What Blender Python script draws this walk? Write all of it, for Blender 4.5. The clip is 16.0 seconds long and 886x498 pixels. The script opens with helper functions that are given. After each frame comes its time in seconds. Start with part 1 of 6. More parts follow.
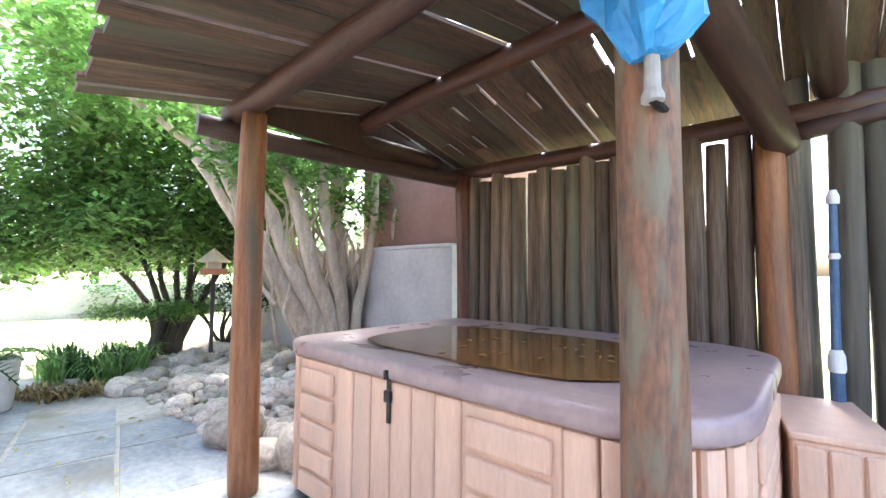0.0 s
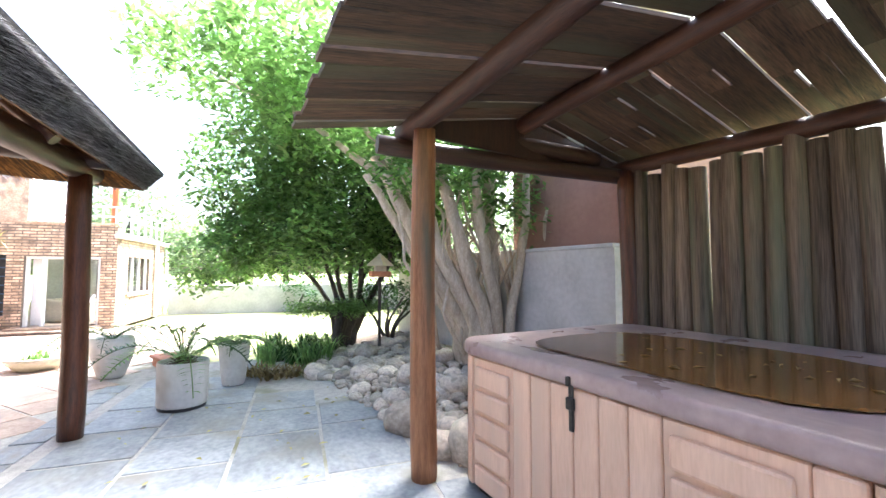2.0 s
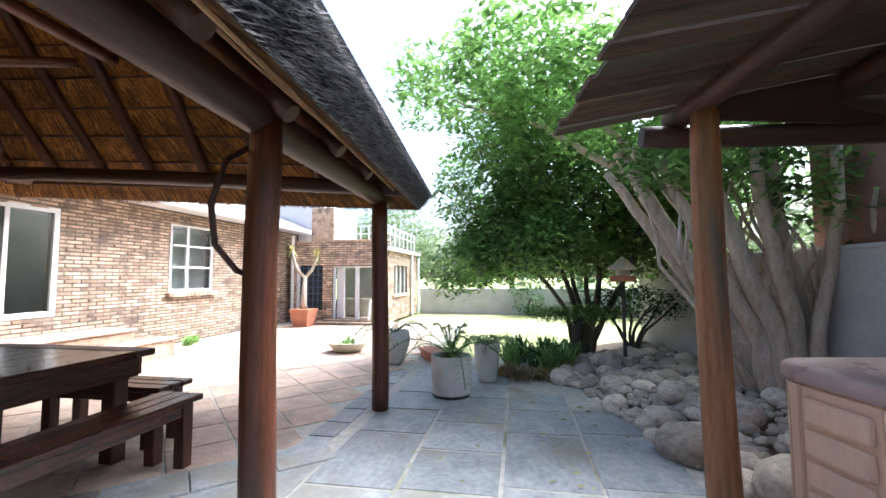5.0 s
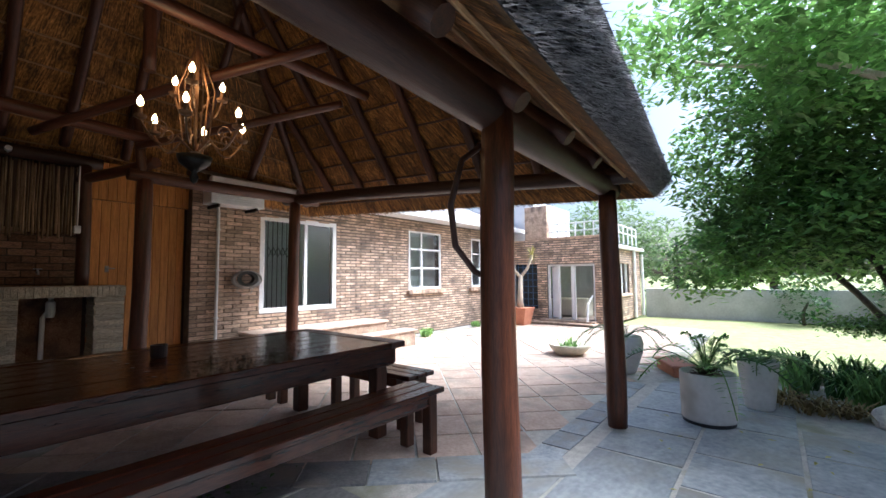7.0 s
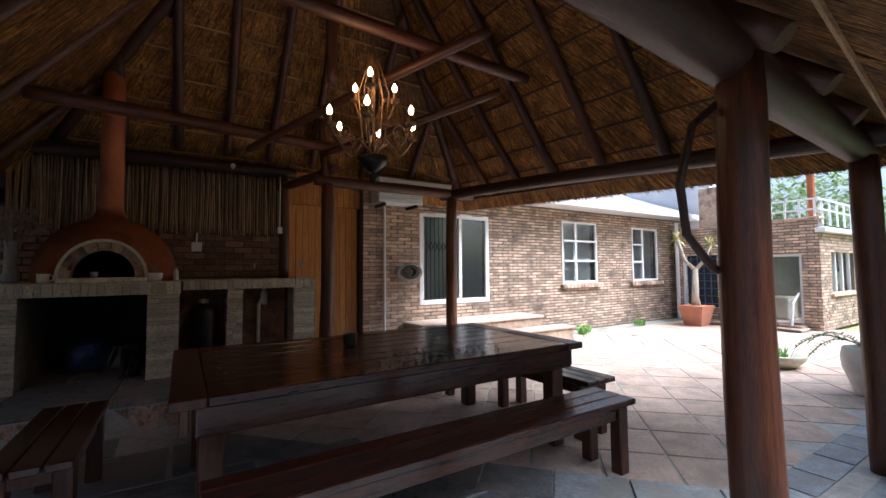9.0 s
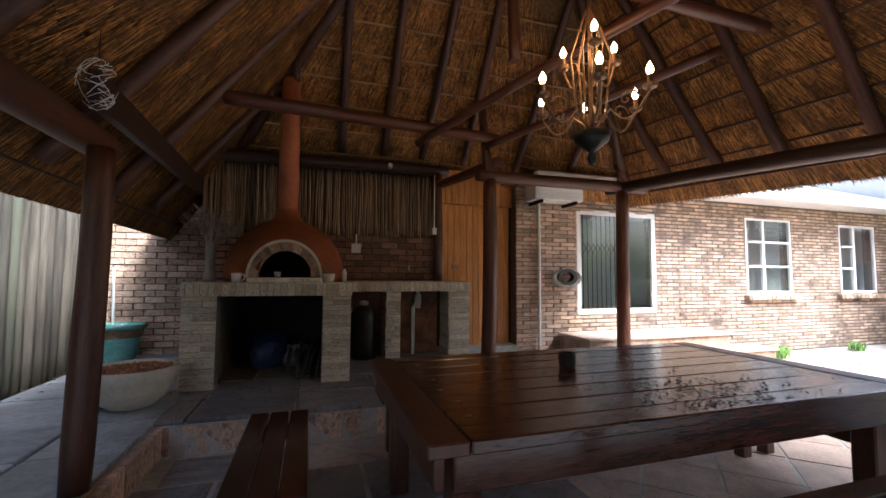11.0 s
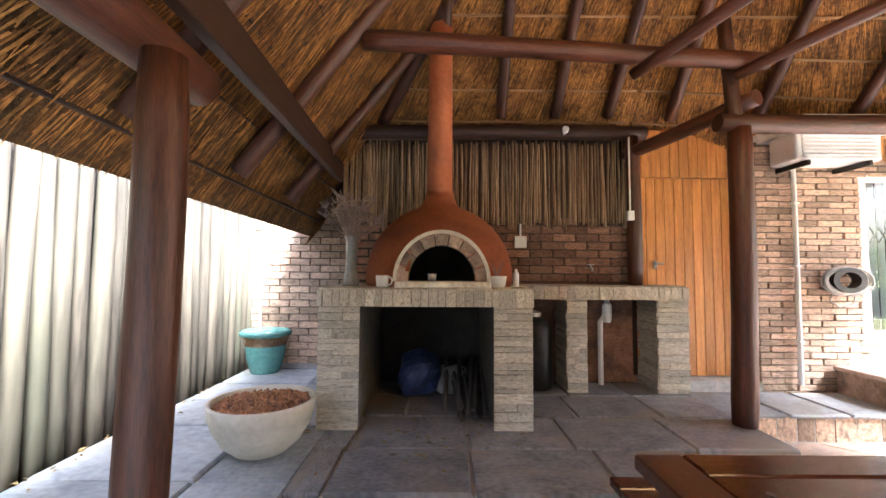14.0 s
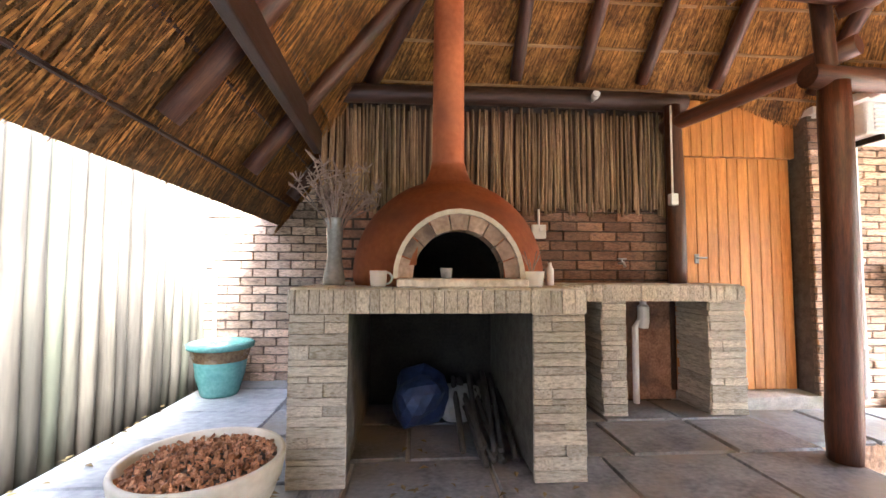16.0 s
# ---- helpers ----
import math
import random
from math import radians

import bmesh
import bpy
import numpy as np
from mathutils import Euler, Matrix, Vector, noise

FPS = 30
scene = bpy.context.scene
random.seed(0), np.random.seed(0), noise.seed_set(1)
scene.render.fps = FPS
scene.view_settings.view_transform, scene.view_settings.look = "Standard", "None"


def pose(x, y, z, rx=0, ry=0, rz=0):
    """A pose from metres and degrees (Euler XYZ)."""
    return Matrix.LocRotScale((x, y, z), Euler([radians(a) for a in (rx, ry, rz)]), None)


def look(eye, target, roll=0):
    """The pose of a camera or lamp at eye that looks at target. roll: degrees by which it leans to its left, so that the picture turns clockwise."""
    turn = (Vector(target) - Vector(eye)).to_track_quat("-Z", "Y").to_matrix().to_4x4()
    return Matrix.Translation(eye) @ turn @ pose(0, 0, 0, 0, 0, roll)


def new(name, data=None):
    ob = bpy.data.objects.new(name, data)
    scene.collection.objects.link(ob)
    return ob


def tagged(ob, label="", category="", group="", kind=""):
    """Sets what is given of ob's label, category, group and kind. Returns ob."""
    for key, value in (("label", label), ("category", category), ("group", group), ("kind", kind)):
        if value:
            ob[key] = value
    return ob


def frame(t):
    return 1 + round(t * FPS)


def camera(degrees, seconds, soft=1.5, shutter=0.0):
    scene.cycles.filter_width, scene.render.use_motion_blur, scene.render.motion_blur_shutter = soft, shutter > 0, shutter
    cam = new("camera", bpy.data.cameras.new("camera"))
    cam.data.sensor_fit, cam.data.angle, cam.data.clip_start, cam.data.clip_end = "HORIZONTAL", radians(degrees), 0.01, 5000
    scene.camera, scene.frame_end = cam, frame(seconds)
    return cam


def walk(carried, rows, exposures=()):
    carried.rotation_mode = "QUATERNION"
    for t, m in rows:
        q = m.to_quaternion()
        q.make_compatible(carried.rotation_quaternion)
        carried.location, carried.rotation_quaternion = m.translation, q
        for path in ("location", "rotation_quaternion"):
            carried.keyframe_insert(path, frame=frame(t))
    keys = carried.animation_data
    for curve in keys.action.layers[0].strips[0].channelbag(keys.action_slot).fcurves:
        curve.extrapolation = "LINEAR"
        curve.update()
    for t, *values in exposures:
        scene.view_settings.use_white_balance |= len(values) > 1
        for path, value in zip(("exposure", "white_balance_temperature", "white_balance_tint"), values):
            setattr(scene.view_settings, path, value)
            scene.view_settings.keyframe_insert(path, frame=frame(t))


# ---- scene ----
cam = camera(94.0, 16.0)
PATH = [
    (0, (-0.226, -0.309, 1.251), (-1.8, 0.92, 1.364), 0.4),
    (0.5, (-0.261, -0.349, 1.252), (-1.927, 0.752, 1.365), 0.3),
    (1, (-0.28, -0.384, 1.257), (-2.032, 0.573, 1.371), 0.2),
    (1.5, (-0.287, -0.421, 1.259), (-2.114, 0.386, 1.374), 0.1),
    (2, (-0.305, -0.463, 1.264), (-2.191, 0.193, 1.378), 0.1),
    (2.5, (-0.314, -0.507, 1.265), (-2.243, 0.008, 1.383), 0.1),
    (3, (-0.331, -0.574, 1.276), (-2.295, -0.212, 1.391), -0.1),
    (3.5, (-0.336, -0.633, 1.276), (-2.323, -0.445, 1.394), -0.1),
    (3.7, (-0.341, -0.651, 1.273), (-2.334, -0.532, 1.394), -0.1),
    (6, (-0.408, -0.849, 1.276), (-2.238, -1.643, 1.409), -0.4),
    (6.5, (-0.465, -0.906, 1.294), (-2.168, -1.946, 1.423), -0.5),
    (7, (-0.516, -0.979, 1.286), (-2.077, -2.223, 1.42), -0.5),
    (7.5, (-0.55, -1.03, 1.272), (-1.965, -2.436, 1.416), -0.5),
    (8, (-0.54, -1.096, 1.277), (-1.809, -2.635, 1.422), -0.4),
    (10.3, (-0.28, -1.799, 1.328), (-1.1, -3.621, 1.434), 0.2),
    (10.5, (-0.228, -1.903, 1.302), (-0.991, -3.747, 1.426), 0.5),
    (11, (-0.078, -2.118, 1.297), (-0.682, -4.021, 1.423), 0.4),
    (11.5, (0.016, -2.313, 1.297), (-0.422, -4.261, 1.416), 0.6),
    (12, (0.07, -2.532, 1.296), (-0.209, -4.509, 1.418), 0.5),
    (12.5, (0.103, -2.744, 1.295), (-0.072, -4.733, 1.411), 0.5),
    (13, (0.105, -3.004, 1.309), (0.023, -4.999, 1.422), 0.3),
    (13.5, (0.115, -3.229, 1.326), (0.093, -5.226, 1.434), 0.4),
    (14, (0.172, -3.462, 1.328), (0.165, -5.459, 1.441), 0.4),
    (14.5, (0.227, -3.674, 1.321), (0.231, -5.67, 1.441), 0.2),
    (15, (0.31, -3.883, 1.317), (0.304, -5.88, 1.43), 0.3),
    (15.5, (0.362, -4.091, 1.328), (0.329, -6.088, 1.437), 0.2),
    (16, (0.413, -4.255, 1.295), (0.274, -6.247, 1.408), 0.3),
]
EXPOSURES = [(0.0, 3.25, 5950, 10), (1.5, 2.95, 5950, 10), (3.7, 2.1, 5900, 10), (6.0, 1.3, 5500, 8), (7.0, 1.15, 5400, 8), (8.2, 0.95, 5400, 8), (10.3, 1.3, 5400, 10), (11.0, 1.75, 5550, 10), (12.5, 2.95, 5750, 10), (14.0, 3.75, 5700, 10), (16.0, 4.3, 5700, 10)]
walk(cam, [(t, look(eye, target, roll)) for t, eye, target, roll in PATH], EXPOSURES)

# ---- daylight: bright thin cloud ----
sky_world = bpy.data.worlds.new("overcast_sky")
scene.world = sky_world
sky_world.use_nodes = True
wn = sky_world.node_tree.nodes
sky_tex = wn.new("ShaderNodeTexSky")
sky_tex.sky_type, sky_tex.sun_disc = "NISHITA", False
sky_tex.sun_elevation, sky_tex.sun_rotation = radians(55), radians(318)
sky_tex.air_density, sky_tex.dust_density, sky_tex.ozone_density = 1.0, 6.0, 0.6
wn["Background"].inputs["Strength"].default_value = 0.15
sky_world.node_tree.links.new(sky_tex.outputs[0], wn["Background"].inputs["Color"])
sun_data = bpy.data.lights.new("sun", "SUN")
sun_data.energy, sun_data.angle, sun_data.color = 4.2, radians(36), (1.0, 0.98, 0.95)
sun = new("sun", sun_data)
sun.matrix_world = look((-5.0, 5.5, 10.6), (0, 0, 0))

# ---- materials ----
def material(name, dark, light, scale=8.0, stretch=(1, 1, 1), rough=0.7, bump=0.3, metal=0.0, vary=0.25,
             spots=None, spot_scale=1.5, spot_at=0.6, gloss=0.5, detail=6.0, fine=6.0, hue=0.0):
    m = bpy.data.materials.new(name)
    m.use_nodes = True
    nt = m.node_tree
    n, link = nt.nodes, nt.links.new
    shader = n["Principled BSDF"]
    where = n.new("ShaderNodeTexCoord")
    place = n.new("ShaderNodeMapping")
    place.inputs["Scale"].default_value = stretch
    info = n.new("ShaderNodeObjectInfo")
    shift = n.new("ShaderNodeVectorMath")
    shift.operation = "SCALE"
    shift.inputs[0].default_value = (17, 31, 23)
    link(info.outputs["Random"], shift.inputs["Scale"])
    link(shift.outputs[0], place.inputs["Location"])
    link(where.outputs["Object"], place.inputs["Vector"])
    big, small = n.new("ShaderNodeTexNoise"), n.new("ShaderNodeTexNoise")
    for tex, sc in ((big, scale), (small, scale * fine)):
        tex.inputs["Scale"].default_value, tex.inputs["Detail"].default_value = sc, detail
        link(place.outputs[0], tex.inputs["Vector"])
    mixed = n.new("ShaderNodeMath")
    mixed.operation = "MULTIPLY_ADD"
    mixed.inputs[1].default_value, mixed.inputs[2].default_value = 0.45, 0.0
    link(small.outputs[0], mixed.inputs[0])
    total = n.new("ShaderNodeMath")
    total.operation = "MULTIPLY_ADD"
    total.inputs[1].default_value = 0.55
    link(big.outputs[0], total.inputs[0])
    link(mixed.outputs[0], total.inputs[2])
    ramp = n.new("ShaderNodeValToRGB")
    ramp.color_ramp.elements[0].position, ramp.color_ramp.elements[1].position = 0.36, 0.64
    ramp.color_ramp.elements[0].color, ramp.color_ramp.elements[1].color = (*dark, 1), (*light, 1)
    link(total.outputs[0], ramp.inputs[0])
    colour = ramp.outputs[0]
    if spots:
        blot = n.new("ShaderNodeTexNoise")
        blot.inputs["Scale"].default_value, blot.inputs["Detail"].default_value = spot_scale, 5
        link(place.outputs[0], blot.inputs["Vector"])
        cut = n.new("ShaderNodeMapRange")
        cut.inputs[1].default_value, cut.inputs[2].default_value = spot_at - 0.08, spot_at + 0.1
        link(blot.outputs[0], cut.inputs[0])
        over = n.new("ShaderNodeMix")
        over.data_type = "RGBA"
        over.inputs[7].default_value = (*spots, 1)
        link(cut.outputs[0], over.inputs[0])
        link(colour, over.inputs[6])
        colour = over.outputs[2]
    hsv = n.new("ShaderNodeHueSaturation")
    span = n.new("ShaderNodeMapRange")
    span.inputs[3].default_value, span.inputs[4].default_value = 1 - vary, 1 + vary
    link(info.outputs["Random"], span.inputs[0])
    link(span.outputs[0], hsv.inputs["Value"])
    if hue:
        isle = n.new("ShaderNodeNewGeometry")
        leaf = n.new("ShaderNodeMapRange")
        leaf.inputs[3].default_value, leaf.inputs[4].default_value = 1 - hue, 1 + hue
        link(isle.outputs["Random Per Island"], leaf.inputs[0])
        both = n.new("ShaderNodeMath")
        both.operation = "MULTIPLY"
        link(span.outputs[0], both.inputs[0])
        link(leaf.outputs[0], both.inputs[1])
        link(both.outputs[0], hsv.inputs["Value"])
    link(colour, hsv.inputs["Color"])
    link(hsv.outputs[0], shader.inputs["Base Color"])
    wear = n.new("ShaderNodeMapRange")
    wear.inputs[3].default_value, wear.inputs[4].default_value = max(0.02, rough - 0.12), min(1, rough + 0.12)
    link(big.outputs[0], wear.inputs[0])
    link(wear.outputs[0], shader.inputs["Roughness"])
    shader.inputs["Metallic"].default_value = metal
    shader.inputs["Specular IOR Level"].default_value = gloss
    if bump:
        relief = n.new("ShaderNodeBump")
        relief.inputs["Strength"].default_value, relief.inputs["Distance"].default_value = bump, 0.01
        link(total.outputs[0], relief.inputs["Height"])
        link(relief.outputs[0], shader.inputs["Normal"])
    return m


def glass(name, tint=(0.9, 0.95, 0.95), rough=0.0):
    m = bpy.data.materials.new(name)
    m.use_nodes = True
    b = m.node_tree.nodes["Principled BSDF"]
    b.inputs["Base Color"].default_value = (*tint, 1)
    b.inputs["Transmission Weight"].default_value, b.inputs["Roughness"].default_value = 1.0, rough
    b.inputs["IOR"].default_value = 1.45
    return m


def glowing(name, colour, strength):
    m = bpy.data.materials.new(name)
    m.use_nodes = True
    b = m.node_tree.nodes["Principled BSDF"]
    b.inputs["Emission Color"].default_value, b.inputs["Emission Strength"].default_value = (*colour, 1), strength
    return m


GRAIN = (9, 9, 0.7)
POST_RED = material("stained_pole", (0.04, 0.013, 0.007), (0.135, 0.043, 0.019), 5, GRAIN, 0.42, 0.35, vary=0.2, spots=(0.05, 0.022, 0.014), spot_scale=1.2)
POST_WORN = material("weathered_stained_pole", (0.09, 0.062, 0.045), (0.30, 0.145, 0.08), 5, (3, 3, 0.7), 0.6, 0.7, vary=0.05, spots=(0.2, 0.17, 0.115), spot_scale=7, spot_at=0.56)
POLE_ORANGE = material("orange_brown_pole", (0.22, 0.085, 0.035), (0.42, 0.19, 0.085), 4, GRAIN, 0.55, 0.4, vary=0.1, spots=(0.13, 0.11, 0.07), spot_scale=0.9, spot_at=0.6)
BEAM_DARK = material("dark_stained_beam", (0.023, 0.010, 0.007), (0.066, 0.028, 0.017), 5, GRAIN, 0.5, 0.35, vary=0.25)
RAFTER = material("stained_rafter", (0.034, 0.013, 0.008), (0.11, 0.041, 0.020), 5, GRAIN, 0.5, 0.35, vary=0.3)
PLANK_ROOF = material("rough_plank", (0.022, 0.013, 0.009), (0.15, 0.08, 0.046), 4, (6, 0.5, 6), 0.8, 0.6, vary=0.35, spots=(0.10, 0.09, 0.05), spot_scale=0.8, spot_at=0.6)
FENCE = material("weathered_fence_pole", (0.042, 0.035, 0.025), (0.145, 0.124, 0.092), 1.6, (3, 3, 0.5), 0.85, 0.5, vary=0.4, spots=(0.08, 0.082, 0.055), spot_scale=0.8, spot_at=0.6)
FENCE_DARK = material("brown_fence_pole", (0.07, 0.047, 0.032), (0.27, 0.195, 0.135), 4, (7, 7, 0.5), 0.85, 0.5, vary=0.28, spots=(0.14, 0.15, 0.09), spot_scale=0.8, spot_at=0.58)
THATCH_IN = material("golden_thatch_reed", (0.10, 0.040, 0.010), (0.50, 0.235, 0.058), 5, (1, 1, 1), 0.85, 0.5, vary=0.0, hue=0.7)
# slab underside: shade between the reeds is painted as a darker thatch
THATCH_SHADE = material("shaded_thatch_mass", (0.045, 0.024, 0.010), (0.2, 0.11, 0.04), 30, (1, 1, 1), 0.95, 0.8, vary=0.0)
THATCH_OUT = material("grey_weathered_thatch", (0.02, 0.018, 0.018), (0.10, 0.095, 0.095), 40, (1, 1, 1), 0.95, 1.0, vary=0.0)
THATCH_TIPS = material("grey_reed_tips", (0.10, 0.095, 0.095), (0.62, 0.61, 0.62), 25, (1, 1, 1), 0.9, 0.0, vary=0.0, hue=0.85)
BATTEN = material("pale_batten", (0.2, 0.1, 0.04), (0.5, 0.3, 0.13), 6, (8, 8, 0.7), 0.7, 0.3, vary=0.2)
SLATE = material("grey_slate", (0.20, 0.22, 0.24), (0.40, 0.42, 0.43), 2.5, (1, 1, 1), 0.55, 0.35, vary=0.18, spots=(0.27, 0.25, 0.2), spot_scale=1.1, spot_at=0.6)
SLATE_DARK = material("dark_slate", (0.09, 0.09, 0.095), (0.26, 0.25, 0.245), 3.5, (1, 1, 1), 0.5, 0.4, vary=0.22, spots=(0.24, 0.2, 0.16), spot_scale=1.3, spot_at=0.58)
GROUT = material("sandy_joint", (0.30, 0.285, 0.26), (0.47, 0.45, 0.41), 14, rough=0.95, bump=0.5, spots=(0.2, 0.2, 0.12), spot_scale=2)
TAN_PAVER = material("tan_clay_paver", (0.40, 0.28, 0.21), (0.58, 0.45, 0.36), 3, rough=0.75, bump=0.25, vary=0.12, spots=(0.3, 0.25, 0.2), spot_scale=1.2, spot_at=0.62)
BRICK_RED = material("red_rustic_brick", (0.17, 0.08, 0.048), (0.44, 0.255, 0.165), 9, rough=0.8, bump=1.0, vary=0.4, spots=(0.14, 0.09, 0.07), spot_scale=4)
MORTAR_HOUSE = material("raked_mortar", (0.13, 0.105, 0.085), (0.26, 0.215, 0.18), 20, rough=0.95, bump=0.5)
BRICK_HOUSE = material("brown_face_brick", (0.32, 0.21, 0.14), (0.68, 0.5, 0.37), 7, rough=0.85, bump=0.6, vary=0.38, spots=(0.2, 0.14, 0.11), spot_scale=4, hue=0.4)
MORTAR = material("dark_raked_mortar", (0.05, 0.04, 0.034), (0.13, 0.11, 0.09), 20, rough=0.95, bump=0.5)
STONE_CLAD = material("cream_stone_strip", (0.44, 0.38, 0.28), (0.80, 0.73, 0.59), 7, rough=0.85, bump=1.0, vary=0.24, spots=(0.36, 0.30, 0.2), spot_scale=5, spot_at=0.6)
STONE_CORE = material("stone_joint", (0.09, 0.08, 0.065), (0.2, 0.18, 0.15), 12, rough=0.95, bump=0.5)
TERRACOTTA = material("terracotta_plaster", (0.40, 0.115, 0.04), (0.56, 0.18, 0.066), 5, rough=0.8, bump=0.2, vary=0.05, spots=(0.3, 0.1, 0.05), spot_scale=2.5)
# soot of the oven chamber, also the painted shade of the bay below
SOOT_SHADE = material("sooty_lining", (0.012, 0.011, 0.01), (0.04, 0.035, 0.03), 8, rough=0.95, bump=0.4)
GATE_WOOD = material("varnished_gate_board", (0.46, 0.175, 0.042), (0.74, 0.34, 0.095), 4, (8, 8, 0.6), 0.4, 0.2, vary=0.16)
TABLE_WOOD = material("dark_varnished_timber", (0.025, 0.008, 0.005), (0.10, 0.03, 0.015), 3, (1.0, 10, 10), 0.16, 0.2, vary=0.15, spots=(0.05, 0.03, 0.022), spot_scale=0.8, spot_at=0.6, gloss=0.6)
TABLE_SIDE = material("dark_varnished_timber_upright", (0.03, 0.01, 0.006), (0.11, 0.037, 0.018), 3, (9, 9, 0.8), 0.35, 0.25, vary=0.15)
TUB_WOOD = material("tan_moulded_panel", (0.70, 0.45, 0.31), (0.82, 0.56, 0.40), 4, (5, 5, 0.6), 0.5, 0.12, vary=0.05, spots=(0.66, 0.46, 0.33), spot_scale=1)
TUB_COVER = material("mauve_vinyl_cover", (0.33, 0.235, 0.22), (0.45, 0.34, 0.315), 4, rough=0.3, bump=0.12, vary=0.0, spots=(0.27, 0.2, 0.21), spot_scale=2)
POND_WATER = material("brown_rain_water", (0.09, 0.042, 0.012), (0.24, 0.115, 0.035), 3, rough=0.05, bump=0.0, vary=0.0, gloss=0.7)
WHITE_POT = material("off_white_pot", (0.62, 0.60, 0.56), (0.78, 0.76, 0.72), 4, rough=0.65, bump=0.15, vary=0.05, spots=(0.5, 0.46, 0.4), spot_scale=3, spot_at=0.64)
CREAM_POT = material("cream_sandstone_bowl", (0.56, 0.5, 0.38), (0.72, 0.66, 0.53), 5, rough=0.8, bump=0.25, vary=0.05, spots=(0.4, 0.36, 0.24), spot_scale=2.5, spot_at=0.6)
GREEN_GLAZE = material("turquoise_glaze", (0.10, 0.30, 0.27), (0.2, 0.45, 0.4), 5, rough=0.2, bump=0.05, vary=0.0)
BROWN_GLAZE = material("brown_glaze_band", (0.12, 0.07, 0.035), (0.3, 0.2, 0.1), 6, rough=0.25, bump=0.05, vary=0.0)
CLAY_POT = material("terracotta_pot", (0.42, 0.16, 0.09), (0.55, 0.24, 0.14), 6, rough=0.8, bump=0.2, vary=0.05)
PLASTER_GREY = material("grey_plaster", (0.40, 0.39, 0.38), (0.52, 0.51, 0.5), 3, rough=0.9, bump=0.15, vary=0.0, spots=(0.34, 0.33, 0.31), spot_scale=0.7, spot_at=0.62)
PLASTER_BROWN = material("brown_painted_plaster", (0.25, 0.135, 0.10), (0.33, 0.185, 0.14), 3, rough=0.85, bump=0.15, vary=0.0, spots=(0.23, 0.13, 0.1), spot_scale=0.7)
WHITE_PAINT = material("white_paint", (0.74, 0.74, 0.74), (0.84, 0.84, 0.84), 5, rough=0.4, bump=0.05, vary=0.03)
ROOF_PALE = material("pale_roof_sheet", (0.5, 0.46, 0.44), (0.66, 0.62, 0.6), 5, rough=0.7, bump=0.2, vary=0.1)
BLACK_METAL = material("black_wrought_iron", (0.018, 0.016, 0.015), (0.045, 0.04, 0.036), 10, rough=0.45, bump=0.1, metal=0.6)
STEEL = material("dull_steel", (0.35, 0.35, 0.36), (0.55, 0.55, 0.55), 10, rough=0.35, bump=0.05, metal=0.9)
BRONZE_IRON = material("bronze_painted_iron", (0.12, 0.065, 0.035), (0.26, 0.14, 0.07), 10, rough=0.4, bump=0.1, metal=0.5)
RUBBER_GREY = material("grey_hose", (0.34, 0.33, 0.31), (0.5, 0.48, 0.45), 8, rough=0.6, bump=0.05)
BLUE_PLASTIC = material("bright_blue_plastic", (0.02, 0.19, 0.46), (0.06, 0.33, 0.66), 5, rough=0.4, bump=0.1, vary=0.03)
BLUE_PIPE = material("navy_blue_tube", (0.04, 0.09, 0.17), (0.09, 0.16, 0.27), 5, rough=0.4, bump=0.05, vary=0.03)
BLUE_BAG = material("dark_blue_bag", (0.015, 0.03, 0.09), (0.04, 0.07, 0.18), 5, rough=0.45, bump=0.3)
WHITE_PLASTIC = material("white_plastic", (0.7, 0.7, 0.68), (0.8, 0.8, 0.78), 8, rough=0.4, bump=0.03, vary=0.02)
BLACK_PLASTIC = material("black_plastic", (0.012, 0.012, 0.013), (0.03, 0.03, 0.03), 8, rough=0.4, bump=0.03)
PEBBLE = material("river_pebble", (0.40, 0.335, 0.265), (0.70, 0.615, 0.51), 6, rough=0.75, bump=0.25, vary=0.38, spots=(0.33, 0.29, 0.24), spot_scale=2.2, spot_at=0.58)
EARTH = material("brown_soil", (0.07, 0.045, 0.03), (0.16, 0.11, 0.07), 16, rough=0.95, bump=0.8)
CHIPS = material("orange_bark_chip", (0.28, 0.11, 0.045), (0.62, 0.32, 0.16), 20, rough=0.8, bump=0.3, vary=0.35, hue=0.4)
GRASS = material("lawn_grass", (0.19, 0.22, 0.07), (0.36, 0.38, 0.17), 6, rough=0.9, bump=0.6, vary=0.0, spots=(0.26, 0.26, 0.11), spot_scale=0.5)
LEAF_TREE = material("bright_tree_leaf", (0.11, 0.23, 0.05), (0.27, 0.44, 0.135), 3, rough=0.5, bump=0.0, vary=0.1, hue=0.5)
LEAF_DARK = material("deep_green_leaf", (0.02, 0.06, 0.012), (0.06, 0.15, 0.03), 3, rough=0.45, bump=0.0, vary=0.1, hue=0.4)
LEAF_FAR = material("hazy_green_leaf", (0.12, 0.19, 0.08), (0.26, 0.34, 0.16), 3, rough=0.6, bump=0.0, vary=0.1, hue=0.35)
LEAF_YELLOW = material("yellowed_strap_leaf", (0.32, 0.30, 0.08), (0.52, 0.46, 0.16), 5, rough=0.6, bump=0.0, vary=0.1, hue=0.3)
DRY_LEAF = material("dry_leaf_litter", (0.13, 0.085, 0.03), (0.36, 0.27, 0.11), 8, rough=0.8, bump=0.1, vary=0.2, hue=0.4)
WET_LITTER = material("dark_wet_leaf_litter", (0.012, 0.009, 0.006), (0.05, 0.036, 0.022), 8, rough=0.95, bump=0.1, vary=0.2, hue=0.5)
